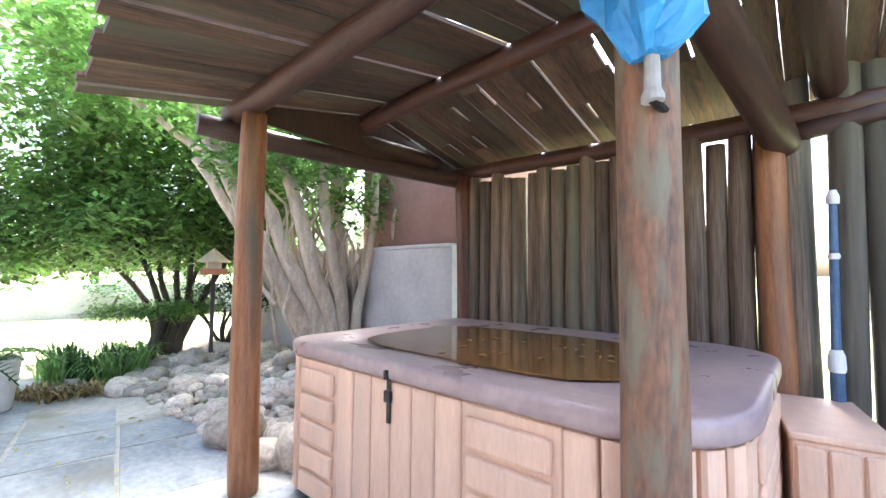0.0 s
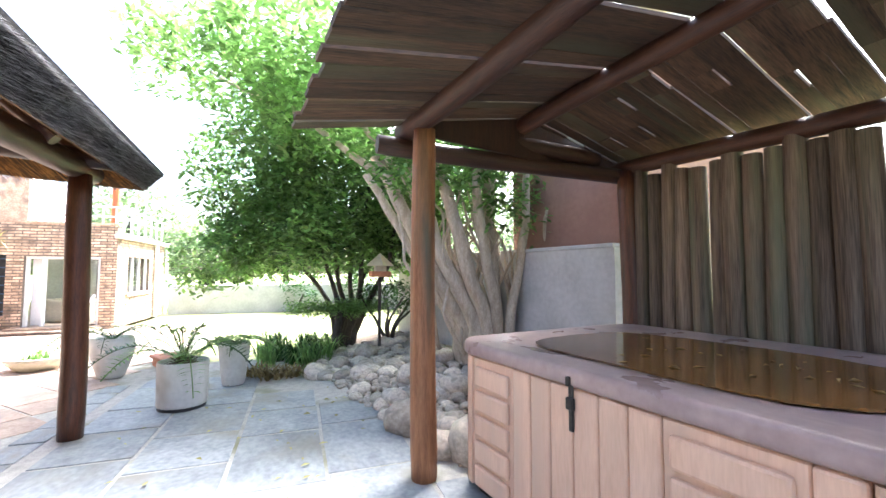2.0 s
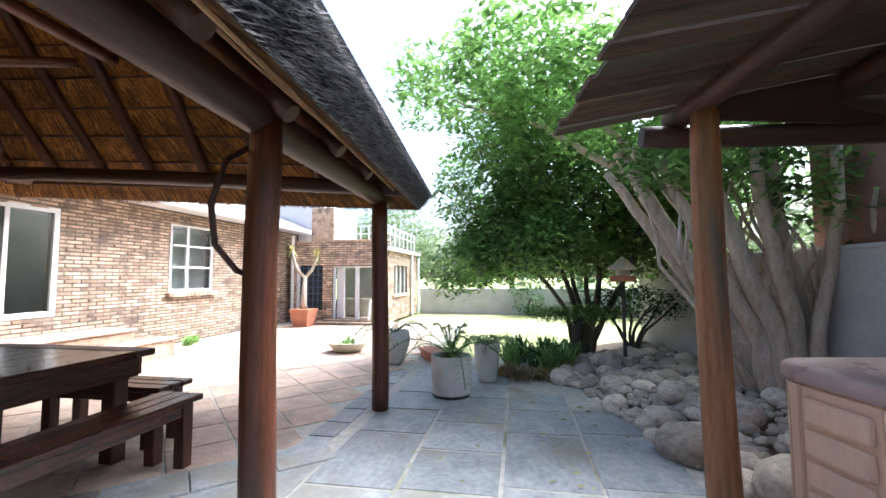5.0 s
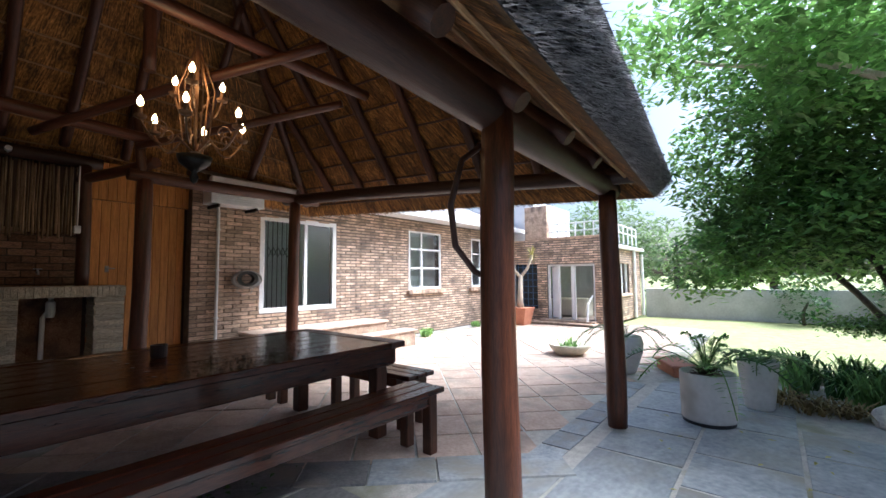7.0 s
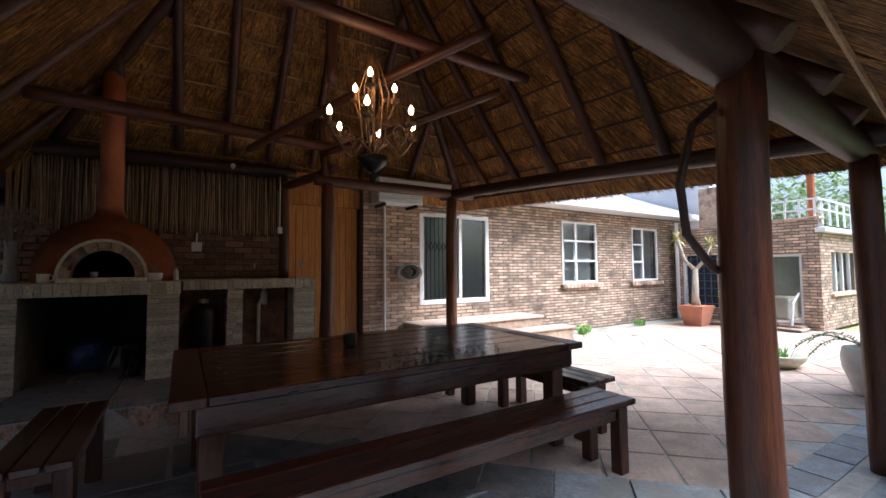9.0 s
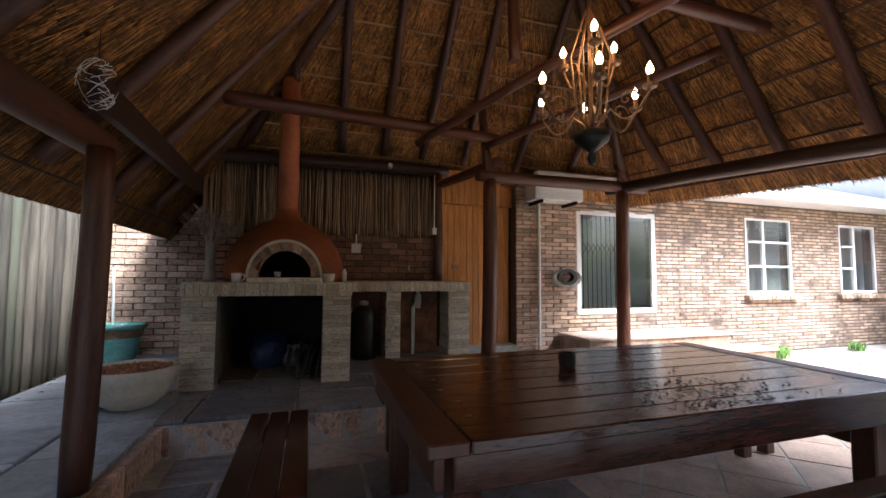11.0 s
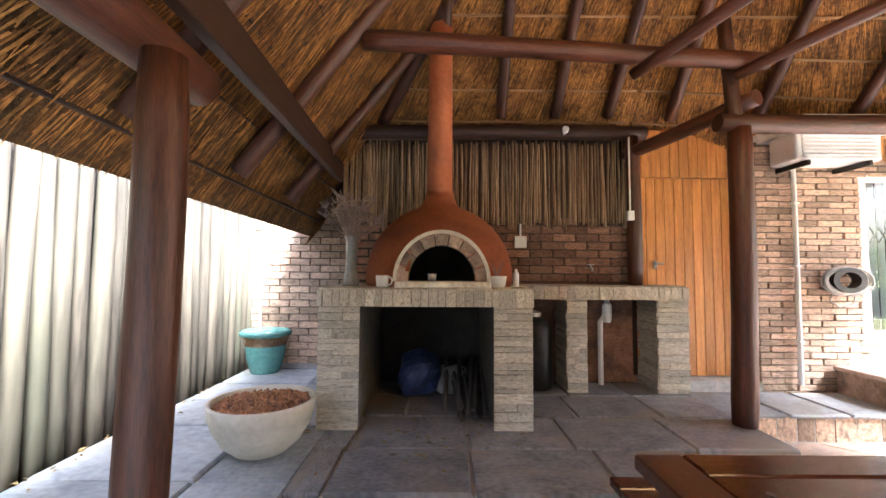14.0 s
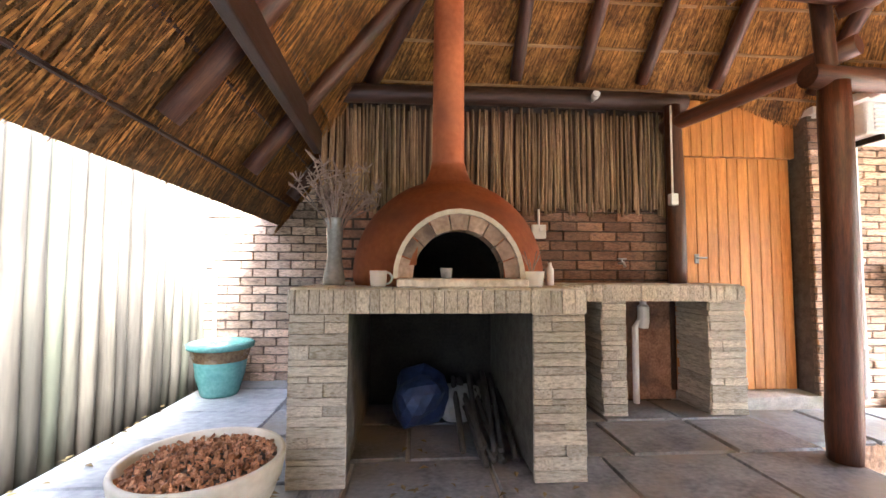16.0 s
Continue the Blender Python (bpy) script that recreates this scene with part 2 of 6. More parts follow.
BARK_PALE = material("pale_smooth_bark", (0.34, 0.27, 0.20), (0.60, 0.51, 0.40), 5, (3, 3, 0.8), 0.8, 0.5, vary=0.1)
BARK_DARK = material("dark_bark", (0.035, 0.03, 0.025), (0.11, 0.095, 0.08), 6, (3, 3, 0.8), 0.85, 0.5, vary=0.1)
TWIG = material("dry_grey_twig", (0.2, 0.145, 0.12), (0.42, 0.33, 0.28), 10, rough=0.8, bump=0.2)
CANE = material("stripped_cane", (0.13, 0.075, 0.04), (0.42, 0.29, 0.17), 5, (10, 10, 0.8), 0.7, 0.3, vary=0.45)


def translucent(m, share):
    """Thin leaves pass part of the light through."""
    n, link = m.node_tree.nodes, m.node_tree.links.new
    through_leaf, mix = n.new("ShaderNodeBsdfTranslucent"), n.new("ShaderNodeMixShader")
    colour = n["Principled BSDF"].inputs["Base Color"].links[0].from_socket
    link(colour, through_leaf.inputs["Color"])
    mix.inputs[0].default_value = share
    link(n["Principled BSDF"].outputs[0], mix.inputs[1])
    link(through_leaf.outputs[0], mix.inputs[2])
    link(mix.outputs[0], n["Material Output"].inputs["Surface"])


for leafy in (LEAF_TREE, LEAF_FAR, LEAF_DARK):
    translucent(leafy, 0.5)
GLASS = glass("window_glass")
ROOM_DARK = material("dark_room_behind_glass", (0.02, 0.022, 0.025), (0.05, 0.055, 0.055), 2, rough=0.8, bump=0.0)
BULB = glowing("lit_bulb", (1.0, 0.66, 0.3), 9.0)


# ---- builders ----
def part(name, bm, mat, parent=None, label="", m=None, smooth=False):
    me = bpy.data.meshes.new(name)
    bm.to_mesh(me)
    bm.free()
    if smooth:
        me.shade_smooth()
    me.materials.append(mat)
    ob = new(name, me)
    if parent is not None:
        ob.parent = parent
    if m is not None:
        ob.matrix_basis = m
    if label:
        tagged(ob, label)
    return ob


def again(ob, parent, m):
    """One more object on the same mesh."""
    o = new(ob.name.split(".")[0], ob.data)
    o.parent = parent
    o.matrix_basis = m
    return o


def thing(name, label, category, at=(0, 0, 0), turn=0.0, group="", kind=""):
    ob = new(name)
    ob.empty_display_size = 0.1
    ob.matrix_basis = pose(*at, 0, 0, turn)
    return tagged(ob, label, category, group, kind)


def add_box(bm, lo, hi, bevel=0.0, seg=1):
    r = bmesh.ops.create_cube(bm, size=1.0)
    c = [(a + b) / 2 for a, b in zip(lo, hi)]
    d = [abs(b - a) for a, b in zip(lo, hi)]
    for v in r["verts"]:
        v.co = Vector((c[0] + v.co.x * d[0], c[1] + v.co.y * d[1], c[2] + v.co.z * d[2]))
    if bevel:
        es = list({e for v in r["verts"] for e in v.link_edges})
        bmesh.ops.bevel(bm, geom=es, offset=bevel, segments=seg, affect="EDGES", profile=0.5)
    return bm


def box(lo, hi, bevel=0.0, seg=1):
    return add_box(bmesh.new(), lo, hi, bevel, seg)


def add_lathe(bm, prof, seg=28, cx=0.0, cy=0.0):
    """Turn a profile of (radius, height) about the z axis."""
    rings = []
    for r, z in prof:
        if r < 1e-5:
            rings.append([bm.verts.new((cx, cy, z))])
        else:
            rings.append([bm.verts.new((cx + r * math.cos(2 * math.pi * k / seg), cy + r * math.sin(2 * math.pi * k / seg), z)) for k in range(seg)])
    for a, b in zip(rings, rings[1:]):
        for k in range(seg):
            j = (k + 1) % seg
            if len(a) == 1 and len(b) > 1:
                bm.faces.new((a[0], b[j], b[k]))
            elif len(b) == 1 and len(a) > 1:
                bm.faces.new((a[k], a[j], b[0]))
            elif len(a) > 1:
                bm.faces.new((a[k], a[j], b[j], b[k]))
    return bm


def lathe(prof, seg=28):
    return add_lathe(bmesh.new(), prof, seg)


def tube_points(bm, pts, radii, seg=8, caps=True):
    """A tube along a line of points."""
    rings = []
    pts = [Vector(p) for p in pts]
    up = None
    for i, p in enumerate(pts):
        d = (pts[min(i + 1, len(pts) - 1)] - pts[max(i - 1, 0)]).normalized()
        if up is None:
            up = d.orthogonal().normalized()
        side = d.cross(up)
        side = side.normalized() if side.length > 1e-4 else d.orthogonal().normalized()
        up = side.cross(d).normalized()
        r = radii[i] if isinstance(radii, (list, tuple)) else radii
        rings.append([bm.verts.new(p + r * (math.cos(2 * math.pi * k / seg) * up + math.sin(2 * math.pi * k / seg) * side)) for k in range(seg)])
    for a, b in zip(rings, rings[1:]):
        for k in range(seg):
            j = (k + 1) % seg
            bm.faces.new((a[k], a[j], b[j], b[k]))
    if caps:
        bm.faces.new(rings[0][::-1])
        bm.faces.new(rings[-1])
    return bm


def along(p0, p1):
    p0, p1 = Vector(p0), Vector(p1)
    return Matrix.Translation(p0) @ (p1 - p0).to_track_quat("Z", "Y").to_matrix().to_4x4()


def log(name, p0, p1, r0, r1, mat, parent, label="", seg=14, rough=0.05, seed=0):
    """A peeled pole with knots and a slight bow, from p0 to p1."""
    length = (Vector(p1) - Vector(p0)).length
    n = max(3, int(length / 0.16))
    bm = bmesh.new()
    rings = []
    for i in range(n + 1):
        f = i / n
        r = r0 + (r1 - r0) * f
        if i in (0, n):
            r *= 0.93
        bx = 0.006 * length * math.sin(f * 3.1 + seed)
        by = 0.004 * length * math.sin(f * 4.3 + 2 * seed)
        ring = []
        for k in range(seg):
            a = 2 * math.pi * k / seg
            v = noise.noise((math.cos(a) * 1.4 + seed * 7.3, math.sin(a) * 1.4, f * length * 2.2))
            ring.append(bm.verts.new((bx + r * (1 + rough * v) * math.cos(a), by + r * (1 + rough * v) * math.sin(a), f * length)))
        rings.append(ring)
    for a, b in zip(rings, rings[1:]):
        for k in range(seg):
            j = (k + 1) % seg
            bm.faces.new((a[k], a[j], b[j], b[k]))
    bm.faces.new(rings[0][::-1])
    bm.faces.new(rings[-1])
    ob = part(name, bm, mat, parent, label, along(p0, p1), smooth=False)
    for f in ob.data.polygons:
        f.use_smooth = len(f.vertices) == 4
    return ob


def wall_with_openings(bm, x0, x1, z0, z1, y0, y1, holes):
    """A wall along x, from y0 to y1 thick, with openings (xa, xb, za, zb)."""
    xs = sorted({x0, x1, *[v for h in holes for v in h[:2]]})
    for a, b in zip(xs, xs[1:]):
        cuts = sorted((h[2], h[3]) for h in holes if h[0] <= a and h[1] >= b)
        z = z0
        for lo, hi in cuts:
            if lo > z + 0.001:
                add_box(bm, (a, y0, z), (b, y1, lo))
            z = hi
        if z < z1 - 0.001:
            add_box(bm, (a, y0, z), (b, y1, z1))
    return bm


rng = random.Random(5)

# ---- ground and setting ----
PLAT = 0.255
ground = part("ground", box((-400, -400, -0.5), (400, 400, -0.07)), GRASS, None)
tagged(ground, "mown green garden lawn reaching to the boundary", "lawn", kind="structure")
bm = box((-7.0, -7.4, -0.3), (2.5, 0.6, -0.006))
add_box(bm, (-2.95, 0.6, -0.3), (2.5, 3.3, -0.006))
terrace = part("pavement", bm, GROUT, None)
tagged(terrace, "sandy jointed bed under slate and clay paving", "paving", kind="structure")
yard = part("pavement_yard", box((-12.0, -7.4, -0.3), (-7.0, -2.1, -0.012)), GROUT, None)
tagged(yard, "pale sandy jointed yard paving beside the house", "paving", kind="structure")

# raised slate platform in front of the oven, and the strip beside the fence
platform = new("floor")
tagged(platform, "raised slate platform with a rough brick riser", "platform", kind="structure")
bm = bmesh.new()
add_box(bm, (-1.28, -7.6, -0.05), (0.93, -5.54, PLAT - 0.02))
add_box(bm, (-2.03, -7.6, -0.05), (-1.28, -6.12, PLAT - 0.02))
add_box(bm, (0.93, -8.4, -0.05), (2.34, -2.9, PLAT - 0.035))
add_box(bm, (-3.5, -7.4, -0.05), (-2.03, -6.8, PLAT - 0.06))
add_box(bm, (-2.86, -8.4, -0.05), (-1.78, -7.4, 0.32))
part("bed", bm, GROUT, platform)

# boundary walls: the yard behind the house is square to GARDEN_TURN
GARDEN, GARDEN_TURN = (-2.81, 0.30), 10.2
bm = box((-4.9, 1.91, -0.1), (-0.1, 2.07, 1.49))
add_box(bm, (-4.92, 1.89, 1.49), (-0.1, 2.09, 1.53), 0.008)
wall_garden = part("wall_garden", bm, PLASTER_GREY, m=pose(*GARDEN, 0, 0, 0, GARDEN_TURN))
tagged(wall_garden, "grey plastered garden boundary wall with a flat cap", "wall", kind="structure")
bm = box((-15.4, 3.9, -0.1), (-7.9, 4.1, 1.5))
add_box(bm, (-8.1, 1.5, -0.1), (-7.9, 3.9, 1.4))
tagged(part("wall_garden", bm, PLASTER_GREY), "grey plastered boundary wall round the lawn", "wall", kind="structure")
far = part("wall_far", box((-15.6, -4.3, -0.1), (-15.4, 4.1, 0.84)), PLASTER_GREY)
tagged(far, "low grey plastered boundary wall behind the lawn", "wall", kind="structure")
bm = box((-1.75, 2.12, -0.1), (0.08, 7.0, 3.6))
neighbour = thing("neighbour_house", "brown plastered neighbouring house behind the garden wall", "house", (*GARDEN, 0), GARDEN_TURN)
part("wall", bm, PLASTER_BROWN, neighbour)
part("roof", box((-2.0, 2.0, 3.6), (0.2, 7.2, 3.72), 0.01), ROOF_PALE, neighbour)

# ---- tub shelter ----
def tilt(x):
    return 0.035 * (x + 0.28)


shelter = thing("timber_shelter", "rustic pole shelter with gappy plank roof over a hot tub", "shelter", (*GARDEN, 0), GARDEN_TURN)
log("post", (-0.01, 0.0, 0), (-0.06, 0.0, 2.2), 0.083, 0.075, POLE_ORANGE, shelter, seed=1)
log("post", (2.10, 0.13, 0), (2.12, 0.14, 2.4), 0.084, 0.078, POST_WORN, shelter, "weathered pole with flaking stain", seed=2)
log("post", (0.10, 1.86, 0), (0.07, 1.86, 2.12), 0.08, 0.075, POST_RED, shelter, seed=3)
log("post", (2.30, 1.84, 0), (2.28, 1.84, 2.0), 0.075, 0.07, POLE_ORANGE, shelter, seed=4)
log("beam", (-0.335, 0.0, 2.26), (2.55, 0.02, 2.41), 0.08, 0.075, RAFTER, shelter, seed=5)
log("ridge_beam", (-0.24, 0.86, 2.38), (2.8, 0.86, 2.54), 0.065, 0.065, RAFTER, shelter, seed=6)
log("beam", (-0.10, 1.88, 2.15), (2.75, 1.90, 2.13), 0.065, 0.065, RAFTER, shelter, seed=7)
log("side_beam", (-0.32, -0.22, 2.15), (0.02, 2.03, 2.08), 0.07, 0.065, BEAM_DARK, shelter, seed=8)
log("side_beam", (-0.20, 0.42, 2.28), (-0.04, 1.62, 2.21), 0.07, 0.07, BEAM_DARK, shelter, seed=9)
log("side_beam", (2.05, -0.02, 2.40), (2.38, 2.22, 1.91), 0.09, 0.085, BEAM_DARK, shelter, seed=10)
log("side_beam", (2.42, 0.3, 2.46), (2.56, 2.06, 2.2), 0.075, 0.07, BEAM_DARK, shelter, seed=11)
log("purlin", (2.34, 1.88, 2.02), (2.82, 1.88, 2.08), 0.055, 0.055, BEAM_DARK, shelter, seed=12)


def roof_plank(x, w, y0, z0, y1, z1):
    bm = bmesh.new()
    n = 5
    length = math.hypot(y1 - y0, z1 - z0)
    add_box(bm, (0, 0, 0), (w, length, 0.022))
    bmesh.ops.subdivide_edges(bm, edges=[e for e in bm.edges if abs(e.verts[0].co.y - e.verts[1].co.y) > 0.1], cuts=n)
    for v in bm.verts:
        v.co.x += 0.006 * noise.noise((x * 9, v.co.y * 1.7, v.co.x * 30))
        v.co.z += 0.008 * noise.noise((x * 7, v.co.y * 1.3, 4))
    t = tilt(x)
    ob = part("plank", bm, PLANK_ROOF, shelter)
    ob.matrix_basis = Matrix.Translation((x, y0, z0 + t)) @ Matrix.Rotation(math.atan2(z1 - z0, y1 - y0), 4, "X") @ Matrix.Rotation(-math.atan(0.035), 4, "Y")


x = -0.27
while x < 2.75:
    w = rng.uniform(0.075, 0.14)
    roof_plank(x, w, -0.80 + rng.uniform(-0.03, 0.03), 2.135, 0.87, 2.462)
    x += w + rng.choice((0.002, 0.003, 0.006, 0.014, 0.028))
x = -0.28
while x < 2.75:
    w = rng.uniform(0.09, 0.15)
    if rng.random() < 0.5:
        cut = rng.uniform(1.05, 1.55)
        zc = 2.465 - (cut - 0.85) * 0.2308
        roof_plank(x, w, 0.85, 2.465, cut, zc)
        roof_plank(x, w - 0.016, cut, zc, cut + 0.2, zc - 0.0462)
        roof_plank(x, w, cut + 0.2, zc - 0.0462, 2.15, 2.165)
    else:
        roof_plank(x, w, 0.85, 2.465, 2.15, 2.165)
    x += w + rng.choice((0.001, 0.002, 0.004, 0.016))
# dark filler added to block the bright sky gap between side beams and roof
bm = bmesh.new()
outline = ((0.05, 2.17), (1.9, 2.1), (1.9, 2.25), (0.86, 2.44), (0.05, 2.27))
for dx in (-0.10, -0.075):
    bm.faces.new([bm.verts.new((dx, gy, gz)) for gy, gz in outline])
bm.verts.ensure_lookup_table()
for k in range(5):
    bm.faces.new((bm.verts[k], bm.verts[(k + 1) % 5], bm.verts[5 + (k + 1) % 5], bm.verts[5 + k]))
bmesh.ops.recalc_face_normals(bm, faces=bm.faces)
part("gable_board", bm, BEAM_DARK, shelter)

# pole fences
def fence(name, label, start, step, count, h, mat, base, radius):
    f = thing(name, label, "fence", (0, 0, 0))
    shapes = []
    for s in range(5):
        shapes.append(log("post", (0, 0, 0), (0, 0, 1.0), radius, radius * 0.95, mat, f, seg=12, seed=20 + s, rough=0.09))
    for i in range(count):
        p = Vector(start) + Vector(step) * i
        hh = h(p) + rng.uniform(-0.04, 0.04)
        m = pose(p.x + rng.uniform(-0.01, 0.01), p.y + rng.uniform(-0.008, 0.008), base, 0, 0, rng.uniform(0, 360)) @ Matrix.Rotation(rng.uniform(-0.012, 0.012), 4, "X") @ Matrix.Diagonal((rng.uniform(0.9, 1.1), rng.uniform(0.9, 1.1), hh, 1))
        if i < 5:
            shapes[i].matrix_basis = m
        else:
            again(shapes[i % 5], f, m)
    return f


fence("fence", "weathered brown round pole fence behind the tub", (-2.97, 2.21, 0), (0.113, 0.0203, 0), 20, lambda p: 2.07, FENCE_DARK, 0, 0.066)
fence("fence", "tall grey-green pole fence with gaps beside the tub", (-0.77, 2.61, 0), (0.142, 0.0256, 0), 23, lambda p: 2.75, FENCE, 0, 0.068)
fence("fence", "tall grey-green weathered round pole fence along the path", (2.45, -2.6, 0), (0, -0.134, 0), 44, lambda p: 2.1, FENCE, 0.15, 0.058)
fence("fence", "weathered round pole fence closing the corner", (2.45, 3.1, 0), (0, -0.134, 0), 42, lambda p: 1.3, FENCE, 0.0, 0.064)

# unseen dark sheet, added so the gaps between fence poles stay dark
tagged(part("wall_boundary", box((2.54, -8.6, 0), (2.68, -2.5, 2.05)), MORTAR), "dark backing added behind the pole fence to darken its gaps", "wall", kind="structure")

# ---- hot tub ----
tub = thing("hot_tub", "tan panelled hot tub with mauve cover holding rainwater", "hot tub", (-2.715, 0.481, 0), GARDEN_TURN)
TW, TD, TR, TC = 2.16, 1.55, 0.17, 0.33


def rounded(w, d, r, z, inset=0.0, n=8):
    pts = []
    for cx, cy, a0, q in ((w - TC, TC, -90, TC), (w - TC, d - TC, 0, TC), (r, d - r, 90, r), (r, r, 180, r)):
        for k in range(n + 1):
            a = radians(a0 + 90 * k / n)
            pts.append((cx + (q - inset) * math.cos(a), cy + (q - inset) * math.sin(a), z))
    return pts


def stack(rings):
    bm = bmesh.new()
    vs = [[bm.verts.new(p) for p in ring] for ring in rings]
    for a, b in zip(vs, vs[1:]):
        for k in range(len(a)):
            j = (k + 1) % len(a)
            bm.faces.new((a[k], a[j], b[j], b[k]))
    bm.faces.new(vs[0][::-1])
    bm.faces.new(vs[-1])
    return bm


part("base", stack([rounded(TW, TD, TR, 0.0, 0.05), rounded(TW, TD, TR, 0.06, 0.05)]), BLACK_PLASTIC, tub)
part("shell", stack([rounded(TW, TD, TR, 0.05, 0.03), rounded(TW, TD, TR, 0.80, 0.03)]), TUB_WOOD, tub)
rim = [rounded(TW, TD, TR, 0.785, -0.015), rounded(TW, TD, TR, 0.80, -0.03), rounded(TW, TD, TR, 0.845, -0.03), rounded(TW, TD, TR, 0.860, -0.02), rounded(TW, TD, TR, 0.863, 0.0), rounded(TW, TD, TR, 0.863, 0.02), rounded(TW, TD, TR, 0.862, 0.10)]
dip = [[(x0 + (TW / 2 - x0) * f, y0 + (TD / 2 - y0) * f, z0) for x0, y0, _ in rounded(TW, TD, TR, 0, 0.10)] for f, z0 in ((0.06, 0.857), (0.16, 0.846), (0.5, 0.832))]
cover = part("cover", stack(rim + dip), TUB_COVER, tub, "mauve vinyl cover sagging under water", smooth=True)
def puddle(f, z):
    ring = []
    for k in range(72):
        a = 2 * math.pi * k / 72
        ca, sa = math.cos(a), math.sin(a)
        q = (abs(ca) ** 3.2 + abs(sa) ** 3.2) ** (-1 / 3.2) * (1 + 0.07 * noise.noise((2 * ca, 2 * sa, 3)) + 0.03 * noise.noise((7 * ca, 7 * sa, 1)))
        ring.append((TW * 0.47 + f * 0.82 * q * ca, TD * 0.5 + f * 0.53 * q * sa, z))
    return ring


part("water", stack([puddle(0.96, 0.843), puddle(1.02, 0.8495), puddle(0.985, 0.8515)]), POND_WATER, tub, "puddle of brown rainwater on the cover")


def ladder_panel(x0, x1, name="panel"):
    p = part(name, box((x0, -0.004, 0.06), (x1, 0.03, 0.777), 0.006), TUB_WOOD, tub)
    for i in range(5):
        z0 = 0.075 + i * 0.136
        part("panel_rib", box((x0 + 0.03, -0.026, z0), (x1 - 0.03, 0.0, z0 + 0.115), 0.014, 2), TUB_WOOD, p)


def slat_panel(x0, x1, n):
    w = (x1 - x0) / n
    for i in range(n):
        bm = box((x0 + i * w + 0.002, -0.012, 0.06), (x0 + (i + 1) * w - 0.002, 0.03, 0.777), 0.012, 2)
        part("slat", bm, TUB_WOOD, tub)


ladder_panel(0.17, 0.53)
slat_panel(0.53, 1.32, 6)
ladder_panel(1.32, 1.72)
slat_panel(1.72, 1.83, 1)
for cx, sx, cr, cn in ((TR, 1, TR, 4), (TW - TC, -1, TC, 6)):
    for i in range(cn):
        a0, a1 = radians(180 + i * 90 / cn), radians(180 + (i + 1) * 90 / cn)
        bm = bmesh.new()
        pts = [(cx + sx * (cr + q) * math.cos(a), cr + (cr + q) * math.sin(a)) for q, a in ((0.0, a0 + 0.02), (0.012, a0 + 0.05), (0.012, a1 - 0.05), (0.0, a1 - 0.02), (-0.05, a1 - 0.02), (-0.05, a0 + 0.02))]
        lo = [bm.verts.new((px, py, 0.06)) for px, py in pts]
        hi = [bm.verts.new((px, py, 0.777)) for px, py in pts]
        for k in range(6):
            j = (k + 1) % 6
            bm.faces.new((lo[k], lo[j], hi[j], hi[k]))
        bm.faces.new(lo[::-1])
        bm.faces.new(hi)
        bmesh.ops.recalc_face_normals(bm, faces=bm.faces)
        part("corner_slat", bm, TUB_WOOD, tub)
side_panel = part("panel", box((TW - 0.03, 0.33, 0.06), (TW + 0.004, 1.19, 0.777), 0.006), TUB_WOOD, tub)
for i in range(5):
    part("panel_rib", box((TW, 0.36, 0.075 + i * 0.136), (TW + 0.026, 1.16, 0.19 + i * 0.136), 0.014, 2), TUB_WOOD, side_panel)
bm = box((0.915, -0.024, 0.60), (0.94, -0.012, 0.80), 0.004)
add_box(bm, (0.908, -0.034, 0.69), (0.947, -0.012, 0.74), 0.004)
add_box(bm, (0.918, -0.045, 0.79), (0.938, 0.0, 0.83), 0.004)
part("latch", bm, BLACK_METAL, tub, "black strap latch")

step_box = thing("tub_step", "tan plastic step box beside the hot tub", "step", (-0.66, 2.16, 0), 20)
part("body", box((-0.15, -0.3, 0.0), (0.17, 0.34, 0.60), 0.015, 2), TUB_WOOD, step_box)
part("lid", box((-0.16, -0.31, 0.60), (0.18, 0.35, 0.63), 0.01, 2), TUB_WOOD, step_box)
for i in range(3):
    part("slat", box((-0.14 + i * 0.1, -0.315, 0.02), (-0.05 + i * 0.1, -0.29, 0.58), 0.008), TUB_WOOD, step_box)

pump = thing("pool_pump", "navy blue hand vacuum tube with white collars leaning on the fence", "vacuum tube", (-0.66, 2.52, 0))
part("lower_tube", tube_points(bmesh.new(), [(0, 0, 0), (0, 0, 0.77)], 0.030, 14), BLUE_PIPE, pump)
part("collar", lathe([(0.032, 0.77), (0.037, 0.79), (0.035, 0.85), (0.024, 0.88), (0, 0.88)], 16), WHITE_PLASTIC, pump)
part("upper_tube", tube_points(bmesh.new(), [(0, 0, 0.88), (0.012, 0, 1.61)], [0.021, 0.018], 14), BLUE_PIPE, pump)
part("ring", lathe([(0.021, 1.33), (0.027, 1.345), (0.021, 1.36)], 14), WHITE_PLASTIC, pump, m=Matrix.Translation((0.008, 0, 0)))
part("cap", lathe([(0.0, 1.61), (0.026, 1.61), (0.028, 1.645), (0.016, 1.68), (0, 1.68)], 14), WHITE_PLASTIC, pump, m=Matrix.Translation((0.012, 0, 0)))

